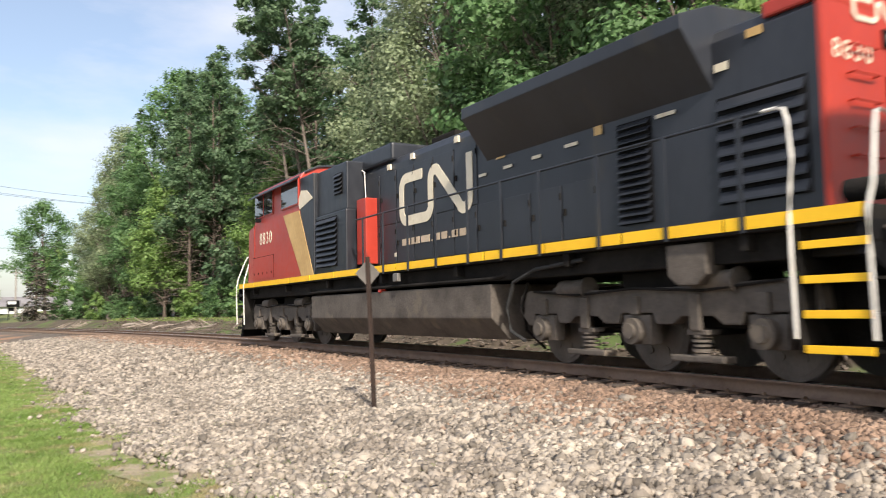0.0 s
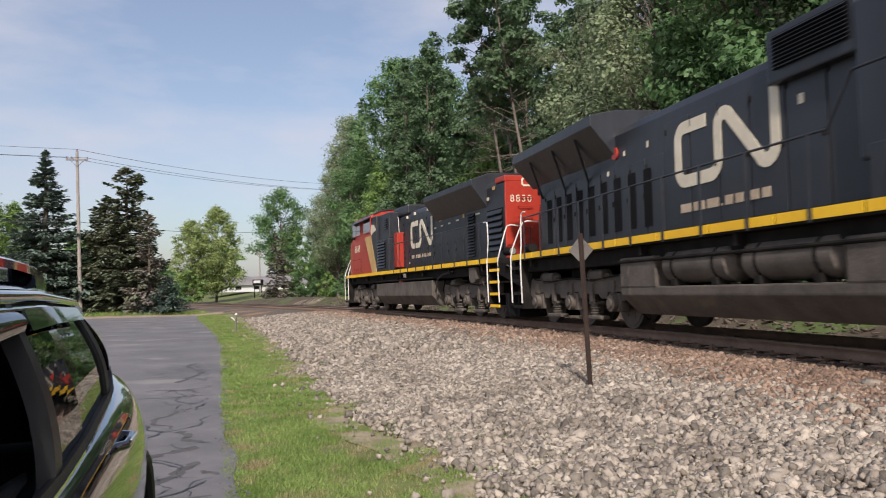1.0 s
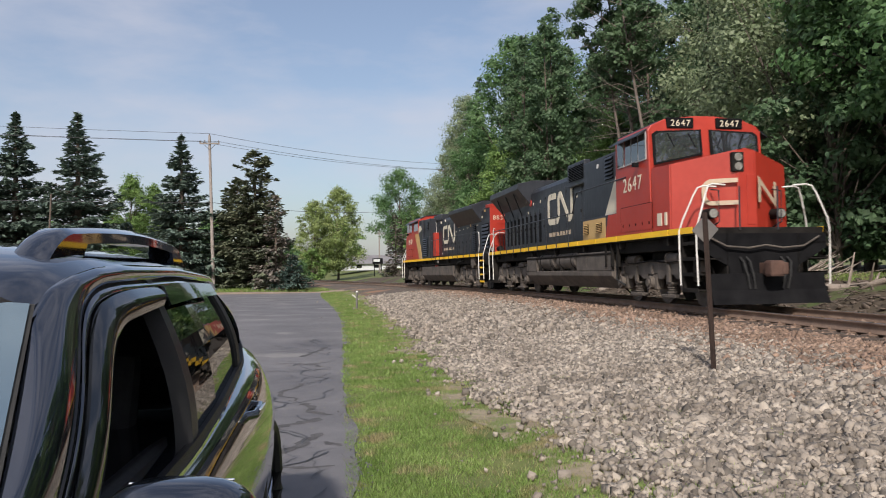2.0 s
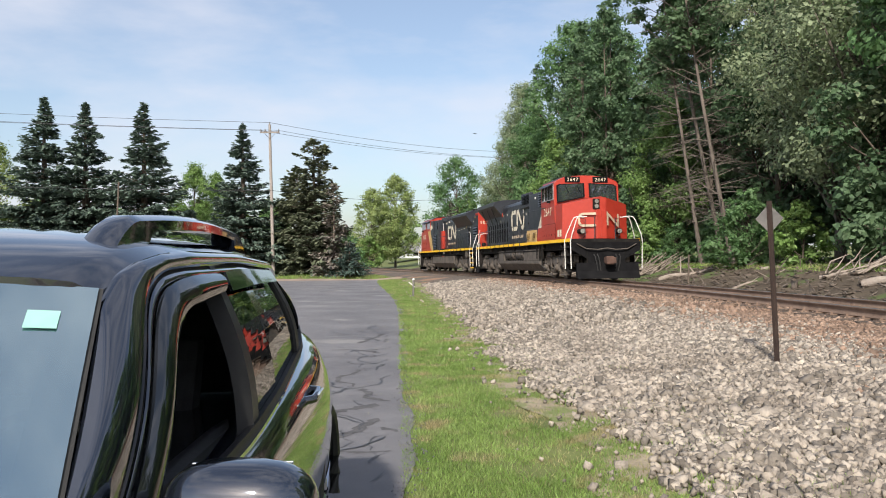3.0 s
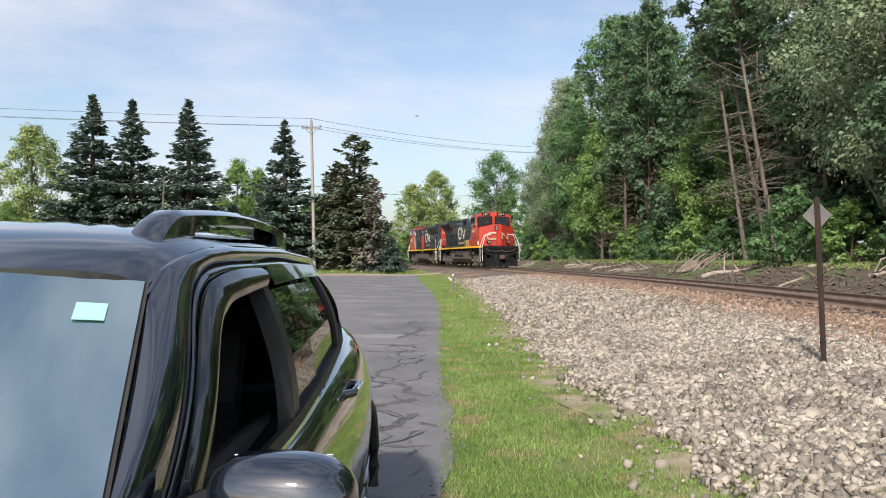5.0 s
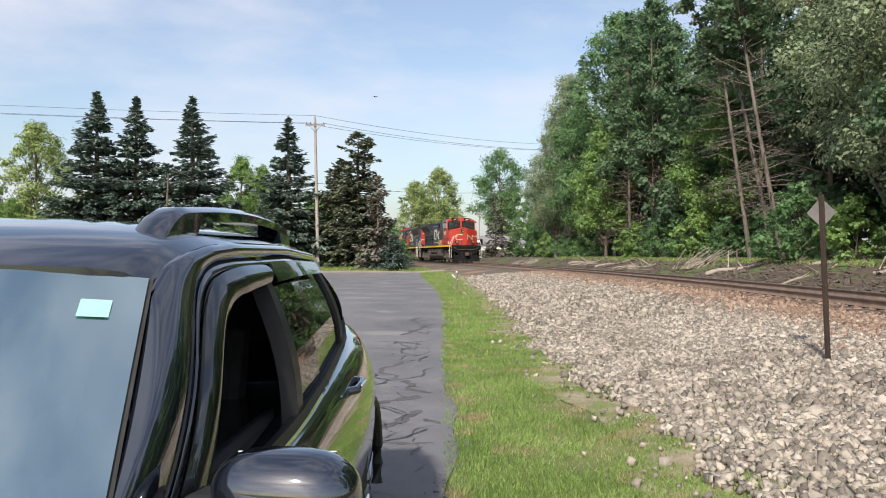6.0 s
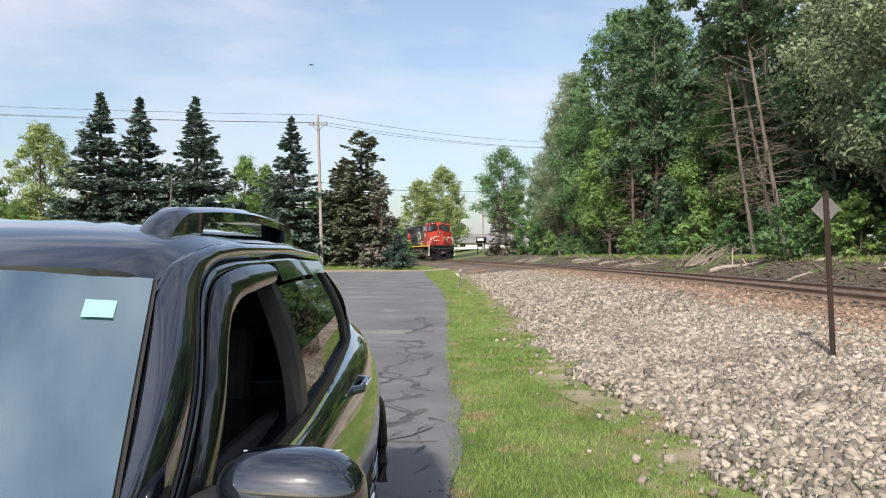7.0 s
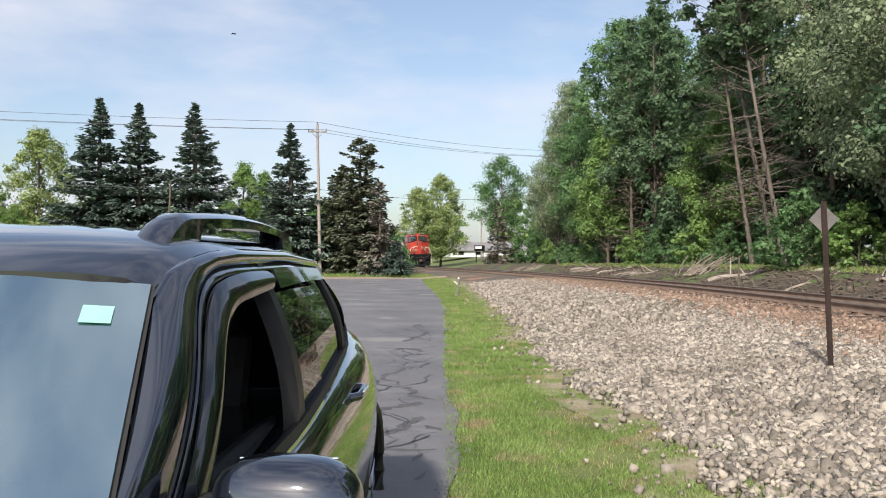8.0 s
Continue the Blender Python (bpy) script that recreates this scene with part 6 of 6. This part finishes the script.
sign_post()
utility_pole(-11.05, 72, 13.8, -1.2, "tall weathered wooden utility pole with a crossarm")
utility_pole(12.4, 95, 14.4, 0.5, "grey wooden utility pole among the trees")
utility_pole(-75, 60, 15.0, 0, "weathered wooden utility pole beyond the spruces")
utility_pole(7.2, 150, 9.6, 0, "far wooden utility pole beside the road")
for dx, dz in ((-0.78, 13.25), (0.78, 13.25), (0.0, 13.95)):
    wire((-75 + dx, 60, 14.6 + (dz - 13.25)), (-11.3 + dx, 71.8, dz), 0.5)
    wire((-11.3 + dx, 71.8, dz), (12.4 + dx, 95, dz + 0.6), 0.45)
wire((-75, 60, 9.5), (-11.1, 71.9, 7.9), 0.6, 0.02)
wire((-11.1, 71.9, 7.9), (12.4, 95, 9.6), 0.9, 0.02)
part("thin_pole", rod(bmesh.new(), (-23.9, 69, 0), (-23.5, 69, 8.4), 0.09, 10, 0.07), BARK).name = "guy_stub_pole"
tagged(bpy.data.objects["guy_stub_pole"], "dark thin wooden pole leaning before the spruces", "pole")


def marker_post():
    x, y = 0.65, 33.9
    m = thing("marker_post", pose(x, y, height_at(x, y), 0, 1, 0), "grey galvanised marker post with a white cap at the lawn", "marker post")
    part("tube", rod(bmesh.new(), (0, 0, -0.1), (0, 0, 0.72), 0.045, 10), SIGN_BACK, m)
    part("cap", rod(bmesh.new(), (0, 0, 0.72), (0, 0, 0.78), 0.055, 10, 0.03), WHITE, m)
    part("guard", rod(bmesh.new(), (-0.2, 0, 0.62), (0.06, 0, 0.42), 0.025, 8), WHITE, m, "white slanting guard")


marker_post()


def far_building():
    b = thing("low_building", pose(9.5, 172, height_at(9.5, 168) - 0.2, 0, 0, 2), "low white building with a grey shingle roof far off", "building")
    part("wall", bx(-12, 12, -4, 4, 0, 1.4), SIDING, b)
    part("roof", prism(bmesh.new(), [(-4.6, 1.35), (4.6, 1.35), (0, 3.2)], -12.4, 12.4, "x"), SHINGLE, b)
    for i in range(6):
        part("window", bx(-10 + i * 3.6, -8.9 + i * 3.6, -4.04, -3.99, 0.5, 1.15), VENT, b)
    s = thing("sign_board", pose(6.4, 140, height_at(6.4, 140)), "dark sign board on two posts beside the road", "sign")
    part("board", bx(-0.9, 0.9, -0.06, 0.06, 2.0, 3.0, 0.02), VENT, s)
    part("panel", bx(-0.75, 0.4, -0.075, -0.06, 2.4, 2.85), SIDING, s)
    for px in (-0.6, 0.6):
        part("post", bx(px - 0.08, px + 0.08, -0.05, 0.05, -0.3, 2.0), VENT, s)


far_building()


# ---- fallen wood on the bank ----
def log(x, y, x2, y2, r, label="pale bare fallen log lying on the bank"):
    z, z2 = height_at(x, y) + r * 0.6, height_at(x2, y2) + r * 0.6
    ob = thing("fallen_log", pose(x, y, z), label, "log", "fallen wood")
    d = np.array((x2 - x, y2 - y, z2 - z))
    n = 7
    main = [(d * t + np.array((0, 0, 0.06 * math.sin(t * 7))), r * (1 - 0.45 * t)) for t in np.linspace(0, 1, n)]
    v, f = limb_mesh([main], 9)
    raw("stem", v, f, DEADWOOD, ob, smooth=True)
    rng = np.random.default_rng(int(x * 100))
    for _ in range(3):
        t = rng.uniform(0.3, 0.9)
        e = rng.normal(0, 0.35, 3) + np.array((0, 0, 0.4))
        v, f = limb_mesh([[(d * t, r * 0.35), (d * t + e, r * 0.12)]], 5)
        raw("branch_stub", v, f, DEADWOOD, ob)


for a in ((13.1, 39.4, 15.0, 37.4, 0.14), (11.8, 52.9, 13.3, 49.2, 0.12), (10.6, 66, 12.2, 61, 0.15), (11.3, 58.5, 13.2, 56.0, 0.1), (14.4, 24.0, 15.9, 21.5, 0.16), (15.6, 33.5, 17.0, 31.0, 0.09), (12.9, 30.5, 15.6, 31.5, 0.06), (14.9, 27.5, 16.6, 25.0, 0.08)):
    log(*a)


def brush_pile(x, y, w, h, n, seed):
    rng = np.random.default_rng(seed)
    ob = thing("brush_pile", pose(x, y, height_at(x, y) - 0.05), "heap of bare dead branches at the wood's edge", "brush pile", "fallen wood")
    for _ in range(n):
        a, ln = rng.normal(0.4, 0.5), rng.uniform(0.5, 1.0) * w
        c = np.array((rng.normal(0, w * 0.3), rng.normal(0, w * 0.25), 0.05))
        e = c + np.array((math.cos(a) * ln, rng.normal(0, 0.3) * ln, h * rng.uniform(0.2, 1.0)))
        m = (c + e) / 2 + rng.normal(0, 0.08, 3)
        r = rng.uniform(0.015, 0.05)
        v, f = limb_mesh([[(c, r), (m, r * 0.75), (e, r * 0.3)]], 5)
        raw("branch", v, f, DEADWOOD, ob)


brush_pile(13.6, 43.6, 1.7, 1.3, 60, 1)
brush_pile(11.2, 62.5, 2.6, 0.45, 40, 2)
brush_pile(15.8, 26.5, 2.2, 1.0, 36, 3)
brush_pile(17.2, 35.0, 2.0, 0.6, 30, 4)
brush_pile(12.4, 51.5, 2.2, 0.4, 34, 5)
brush_pile(8.4, 78.0, 2.0, 0.7, 40, 6)


stake = part("stake", rod(bmesh.new(), (0, 0, -0.2), (0.06, 0, 1.35), 0.05, 8, 0.035), BARK)
stake.matrix_world = pose(13.2, 35.8, height_at(13.2, 35.8))
tagged(stake, "thin dark wooden stake standing on the bank", "stake")
for i in range(5):
    y = 40.5 + i * 4.6
    line = part("painted_line", bx(-11.0 + i * 0.3, -2.6 - i * 0.25, -0.06, 0.06, 0, 0.003), FADED_LINE, drive, "faded white painted line")
    line.matrix_world = pose(0, y, height_at(-6, y) + 0.024, 0, 0, 1.5)


# ---- ties, plates and spikes under the rails ----
tie_mesh, plate_mesh = None, None
for i in range(230):
    s = -6 + i * 0.54
    x, y, a = on_track(s)
    if tie_mesh is None:
        t = part("tie", bx(-0.115, 0.115, -1.3, 1.3, -0.18, 0.0, 0.012), TIE, track, "dark creosoted wooden tie")
        tie_mesh = t.data
        q = part("tie_plate", box(box(bx(-0.1, 0.1, -0.2, 0.2, 0, 0.016), -0.05, -0.02, -0.13, -0.085, 0.016, 0.05), 0.02, 0.05, 0.085, 0.13, 0.016, 0.05), RAIL, track)
        plate_mesh = q.data
        bpy.data.objects.remove(q)
    else:
        t = new("tie", tie_mesh)
        t.parent = track
    t.matrix_local = pose(x, y, RAIL_Z - 0.186, 0, 0, math.degrees(a))
    if s < 70:
        for u in (0.7535, -0.7535):
            q = new("tie_plate", plate_mesh)
            q.parent = track
            q.matrix_local = pose(x - u * math.sin(a), y + u * math.cos(a), RAIL_Z - 0.186, 0, 0, math.degrees(a))


# ---- loose stones, grass and litter ----
def stones(name, xs, ys, size, seed, material, label, sink=0.25, slim=(1, 1, 1)):
    """Angular crushed stones at the given places."""
    rng = np.random.default_rng(seed)
    n = len(xs)
    cube = np.array([(x, y, z) for x in (-1, 1) for y in (-1, 1) for z in (-1, 1)], float)
    quads = np.array([(0, 1, 3, 2), (4, 6, 7, 5), (0, 4, 5, 1), (2, 3, 7, 6), (0, 2, 6, 4), (1, 5, 7, 3)])
    sc = size * rng.lognormal(0, 0.27, (n, 1, 1)) * rng.uniform(0.5, 1.15, (n, 1, 3)) * np.array(slim) * 0.5
    v = (cube[None] * rng.uniform(0.5, 1.15, (n, 8, 3))) * sc
    q = rng.normal(0, 1, (n, 4))
    if slim[1] < 1:
        q[:, 1:3] *= 0.12
    q /= np.linalg.norm(q, axis=1, keepdims=True)
    w, x, y, z = q.T
    R = np.stack([1 - 2 * (y * y + z * z), 2 * (x * y - z * w), 2 * (x * z + y * w), 2 * (x * y + z * w), 1 - 2 * (x * x + z * z), 2 * (y * z - x * w), 2 * (x * z - y * w), 2 * (y * z + x * w), 1 - 2 * (x * x + y * y)], -1).reshape(n, 3, 3)
    v = np.einsum("nij,nkj->nki", R, v)
    zs = land(xs, ys) + 0.025 + size * rng.uniform(-sink - 0.2, 0.5, n)
    v += np.stack([xs, ys, zs], -1)[:, None]
    f = (np.arange(n)[:, None, None] * 8 + quads[None]).reshape(-1, 4)
    return tagged(raw(name, v.reshape(-1, 3), f, material), label, "stones", kind="stuff")


rng_s = np.random.default_rng(21)


def scatter(n, y0, y1, u0=0.85, spill=0.5):
    """Places on the stone bed between y0 and y1, thinning out over the lawn's rim."""
    ys = rng_s.uniform(y0, y1, n)
    right = centre_x(ys) - u0
    left = lawn_edge(ys)
    w = rng_s.uniform(0, 1, n)
    ragged = 0.45 * np.sin(ys * 2.7) * np.sin(ys * 1.1 + 2) + rng_s.exponential(0.35, n)
    xs = left + (right - left) * w
    xs = np.where((xs - left < ragged) & (rng_s.uniform(0, 1, n) < 0.75), left + ragged + (right - left - ragged) * w, xs) - spill * rng_s.exponential(0.5, n) * (rng_s.uniform(0, 1, n) < 0.04)
    return xs, ys


xs, ys = scatter(74000, 2.0, 16.0)
near_u = beside(xs, ys)
brown = near_u + rng_s.normal(0, 0.5, len(xs)) < 3.0
stones("ballast_stones", xs[~brown], ys[~brown], 0.056, 1, STONE, "loose pale crushed ballast stones")
stones("brown_ballast_stones", xs[brown], ys[brown], 0.052, 2, STONE_BROWN, "rust-brown ballast stones beside the rails")
xs, ys = scatter(12000, -5.0, 2.0)
stones("ballast_stones", xs, ys, 0.075, 9, STONE, "loose pale crushed ballast stones")
xs, ys = scatter(36000, 16.0, 48.0, spill=0.8)
brown = beside(xs, ys) + rng_s.normal(0, 0.5, len(xs)) < 2.9
stones("ballast_stones", xs[~brown], ys[~brown], 0.08, 3, STONE, "loose pale crushed ballast stones")
stones("brown_ballast_stones", xs[brown], ys[brown], 0.075, 4, STONE_BROWN, "rust-brown ballast stones beside the rails")
ys = rng_s.uniform(-2, 60, 8000)
xs = centre_x(ys) + rng_s.uniform(-0.6, 3.0, 8000)
stones("brown_ballast_stones", xs, ys, 0.08, 5, STONE_BROWN, "rust-brown ballast stones between and beyond the rails", 0.6)

ys = rng_s.uniform(6, 72, 1500)
xs = centre_x(ys) + 3.0 + rng_s.gamma(2.0, 1.9, 1500)
stones("twig_litter", xs, ys, 0.45, 6, BARK_PALE, "dead twigs and sticks strewn over the bank", 0.02, (1.3, 0.06, 0.05))
ys = rng_s.uniform(6, 72, 5000)
xs = centre_x(ys) + 2.6 + rng_s.gamma(2.0, 1.6, 5000)
stones("bark_litter", xs, ys, 0.2, 7, BARK, "dark bark and leaf litter strewn over the bank", 0.1, (1.0, 0.6, 0.25))


def blades(name, xs, ys, tall, wide, seed, material, label):
    """Single grass blades: slim bent triangles."""
    rng = np.random.default_rng(seed)
    n = len(xs)
    a = rng.uniform(0, math.tau, n)
    h = tall * rng.uniform(0.45, 1.4, n)
    z = land(xs, ys)
    side = np.stack([np.cos(a), np.sin(a), np.zeros(n)], -1) * (wide * rng.uniform(0.7, 1.3, n))[:, None]
    lean = np.stack([rng.normal(0, 0.5, n), rng.normal(0, 0.5, n), np.ones(n)], -1) * h[:, None]
    b = np.stack([xs, ys, z], -1)
    v = np.stack([b - side, b + side, b + lean], 1).reshape(-1, 3)
    return tagged(raw(name, v, np.arange(3 * n).reshape(-1, 3), material), label, "grass", kind="stuff")


def lawn_places(n, y0, y1, over=0.9):
    ys = y0 + (y1 - y0) * rng_s.uniform(0, 1, n) ** 1.5
    left = 0.02 - 1.6 * smooth((ys - 22) / 42)
    right = lawn_edge(ys) + over
    t = rng_s.uniform(0, 1, n)
    xs = left + (right - left) * t
    bare = np.sin(xs * 3.1 + ys * 1.3) * np.sin(ys * 2.1 - xs * 1.7) + 0.8 * np.sin(xs * 7.3 + 1) * np.sin(ys * 5.9) + 2.0 * smooth((t - 0.28) / 0.6)
    keep = bare < rng_s.normal(0.78, 0.4, n)
    return xs[keep], ys[keep]


blades("lawn_grass", *lawn_places(200000, 2.5, 15.0), 0.036, 0.0038, 1, BLADE, "short green lawn grass with thin patches")
blades("lawn_grass", *lawn_places(30000, -9.0, 2.5), 0.045, 0.006, 5, BLADE, "short green lawn grass beside the drive")
blades("lawn_grass", *lawn_places(130000, 11.0, 64.0), 0.05, 0.008, 2, BLADE, "short green lawn grass along the drive")
ys = 2.5 + 26 * rng_s.uniform(0, 1, 26000) ** 1.5
blades("dry_grass", lawn_edge(ys) + 0.25 - rng_s.gamma(1.6, 0.4, 26000), ys, 0.03, 0.0035, 12, DRY_BLADE, "dry yellowed grass along the lawn's stony edge")
ys = rng_s.uniform(8, 75, 60000)
xs = centre_x(ys) + 6.8 + rng_s.gamma(2.2, 1.1, 60000)
blades("bank_grass", xs, ys, 0.2, 0.016, 3, BLADE, "long green grass and weeds on the bank")
ys = rng_s.uniform(68, 76, 22000)
xs = rng_s.uniform(-36, 0.5, 22000)
keep = beside(xs, ys) > 5.5
blades("verge_grass", xs[keep], ys[keep], 0.22, 0.02, 4, BLADE, "rough green grass under the spruces")

tuft_y = 3.0 + 14 * rng_s.uniform(0, 1, 150) ** 1.6
tuft_x = lawn_edge(tuft_y) + rng_s.gamma(1.5, 0.45, 150)
pick = rng_s.integers(0, 150, 14000)
blades("weed_tufts", tuft_x[pick] + rng_s.normal(0, 0.08, 14000), tuft_y[pick] + rng_s.normal(0, 0.1, 14000), 0.06, 0.0045, 14, BLADE, "green weeds and grass tufts growing between the stones")
ys = 2.5 + 30 * rng_s.uniform(0, 1, 700) ** 1.6
stones("stray_stones", lawn_edge(ys) + 0.3 - rng_s.gamma(1.2, 0.2, 700), ys, 0.034, 11, STONE, "stray pale ballast stones lying in the lawn's edge", 0.3)
ys = 2 + 60 * rng_s.uniform(0, 1, 2200) ** 2
edge_x = 0.08 + 0.05 * np.sin(ys * 1.1) + 0.03 * np.sin(ys * 3.3 + 1) - 1.6 * smooth((ys - 22) / 42)
stones("asphalt_crumbs", edge_x + rng_s.normal(0.0, 0.05, 2200), ys, 0.011, 8, ASPHALT, "crumbled grey asphalt along the drive's edge", 0.3)


# ---- cracks in the asphalt ----
WORN = mat("worn_dark_asphalt", (0.05, 0.048, 0.05), (0.13, 0.125, 0.127), 6, 0.85, bump=0.6, bump_scale=90, fine=0.6)


def crack(x, y, a, ln, w, seed, material=TAR, lift=0.0245):
    rng = np.random.default_rng(seed)
    pts, way, drift = [(x, y)], a, 0.0
    n = max(5, int(ln / 0.09))
    for _ in range(n):
        drift = 0.6 * drift + rng.normal(0, 0.4)
        a = way + drift
        if pts[-1][0] > -0.12 and len(pts) > 3:
            break
        pts.append((pts[-1][0] + math.cos(a) * ln / n, pts[-1][1] + math.sin(a) * ln / n))
    bm = bmesh.new()
    prev = None
    for i, (px, py) in enumerate(pts):
        k = min(i, len(pts) - 2)
        d = Vector((pts[k + 1][0] - pts[k][0], pts[k + 1][1] - pts[k][1])).normalized()
        ww = 0.6 * w * rng.uniform(0.35, 1.4) * (0.3 if i in (0, len(pts) - 1) else 1)
        z = height_at(px, py) + lift
        row = [bm.verts.new((px - d.y * ww, py + d.x * ww, z)), bm.verts.new((px + d.y * ww, py - d.x * ww, z))]
        if prev:
            bm.faces.new((prev[0], prev[1], row[1], row[0]))
        prev = row
    part("crack", bm, material, drive)


for i, (x, y, a, ln, w) in enumerate(((-0.9, 17.0, 0.2, 1.6, 0.03), (-0.55, 17.3, 1.9, 1.4, 0.03), (-0.75, 9.0, 1.2, 3.0, 0.022), (-0.6, 9.4, 2.2, 1.6, 0.03), (-0.35, 7.4, 1.7, 2.6, 0.022), (-0.5, 6.3, 0.9, 1.3, 0.02), (-1.4, 12.4, 0.3, 1.8, 0.02), (-0.8, 13.2, 1.5, 2.5, 0.022), (-3.5, 22, 0.1, 4.5, 0.03), (-2.0, 27, 0.2, 3.5, 0.04), (-6, 33, 0.05, 8, 0.05), (-4, 41, 0.0, 6, 0.06), (-0.2, 5.4, 1.4, 1.8, 0.018), (-0.3, 11, 1.6, 3, 0.02), (-9, 48, 0.05, 9, 0.07))):
    crack(x, y, a, ln, w, i + 40)


rng_c = np.random.default_rng(5)
for i, (x, y, a, ln, w) in enumerate(((-0.46, 11.2, -1.5, 1.9, 0.05), (-0.42, 9.4, -1.2, 2.2, 0.09), (-0.25, 8.4, -1.7, 1.6, 0.12), (-0.2, 7.6, -2.2, 1.6, 0.1), (-0.5, 6.3, -0.2, 0.45, 0.08), (-0.15, 7.2, -1.4, 1.0, 0.1), (-0.6, 5.8, -2.1, 1.2, 0.06), (-0.3, 16.5, -1.9, 2.0, 0.09), (-0.3, 13.0, 2.9, 1.2, 0.05))):
    crack(x, y, a, ln, w, 400 + i, WORN, 0.0225)
for i in range(64):
    y = 3.6 + 15 * rng_c.uniform() ** 1.4
    along = rng_c.uniform() < 0.6
    crack(-0.18 - abs(rng_c.normal(0, 0.42)), y, rng_c.normal(1.6 if along else 2.9, 0.4), rng_c.uniform(0.3, 1.5 if along else 0.7), rng_c.uniform(0.005, 0.016), 200 + i)
for i in range(7):
    crack(rng_c.uniform(-6, -0.8), rng_c.uniform(12, 45), rng_c.normal(0.1, 0.25), rng_c.uniform(1.5, 5), rng_c.uniform(0.012, 0.035), 300 + i)


# ---- a bird crossing the sky ----
bird = thing("bird", pose(10, 120, 17), "small dark bird gliding across the sky", "bird")
bird_body = bmesh.new()
bmesh.ops.create_uvsphere(bird_body, u_segments=12, v_segments=8, radius=0.05, matrix=Matrix.Diagonal((2.4, 1, 0.9, 1)))
rod(bird_body, (0.1, 0, 0.01), (0.17, 0, 0.0), 0.025, 8, 0.004)
part("body", bird_body, VENT, bird, smooth=True)
part("tail", prism(bmesh.new(), [(-0.1, -0.02), (-0.1, 0.02), (-0.24, 0.05), (-0.24, -0.05)], -0.004, 0.004, "z"), VENT, bird)
for side in (1, -1):
    part("wing", prism(bmesh.new(), [(0.05, 0.03 * side), (0.03, 0.2 * side), (-0.06, 0.34 * side), (-0.07, 0.15 * side), (-0.06, 0.03 * side)], 0.0, 0.01, "z"), VENT, bird)


# ---- what moves ----
BIRD_AT = [(0.0, 28.0, 130.0, 21.0), (2.5, 13.5, 107.0, 18.6), (4.5, 0.22, 90.0, 16.67), (6.5, -8.84, 74.0, 17.12), (7.0, -11.63, 70.0, 18.04), (8.0, -16.31, 62.0, 19.14)]  # seconds, place


def motions():
    rows = []
    for i, (t, x, y, z) in enumerate(BIRD_AT):
        a, b = BIRD_AT[max(i - 1, 0)], BIRD_AT[min(i + 1, len(BIRD_AT) - 1)]
        rows.append((t, pose(x, y, z, 0, -6, math.degrees(math.atan2(b[2] - a[2], b[1] - a[1])))))
    walk(bird, rows)
    steps = [i / 30 for i in range(0, 241)]
    for engine, behind, forward in ((lead_engine, 0.0, True), (rear_engine, COUPLED, False)):
        walk(engine, [(t, engine_pose(leading_at(t) - behind, forward)) for t in steps[::3]])
        for truck, at in engine_trucks[engine.name]:
            rows = []
            for t in steps[::3]:
                s = leading_at(t) - behind + (at if forward else -at)
                m = engine_pose(leading_at(t) - behind, forward).inverted() @ Matrix.Rotation(on_track(s)[2] + (0 if forward else math.pi), 4, "Z")
                rows.append((t, pose(at, 0, 0, 0, 0, math.degrees(m.to_euler().z))))
            walk(truck, rows)
            for axle, ax in truck_axles[truck.name]:
                sign = 1 if forward else -1
                walk(axle, [(t, pose(ax, 0, WHEEL_R, 0, sign * math.degrees((leading_at(t) - leading_at(0.0)) / WHEEL_R), 0)) for t in steps])


motions()
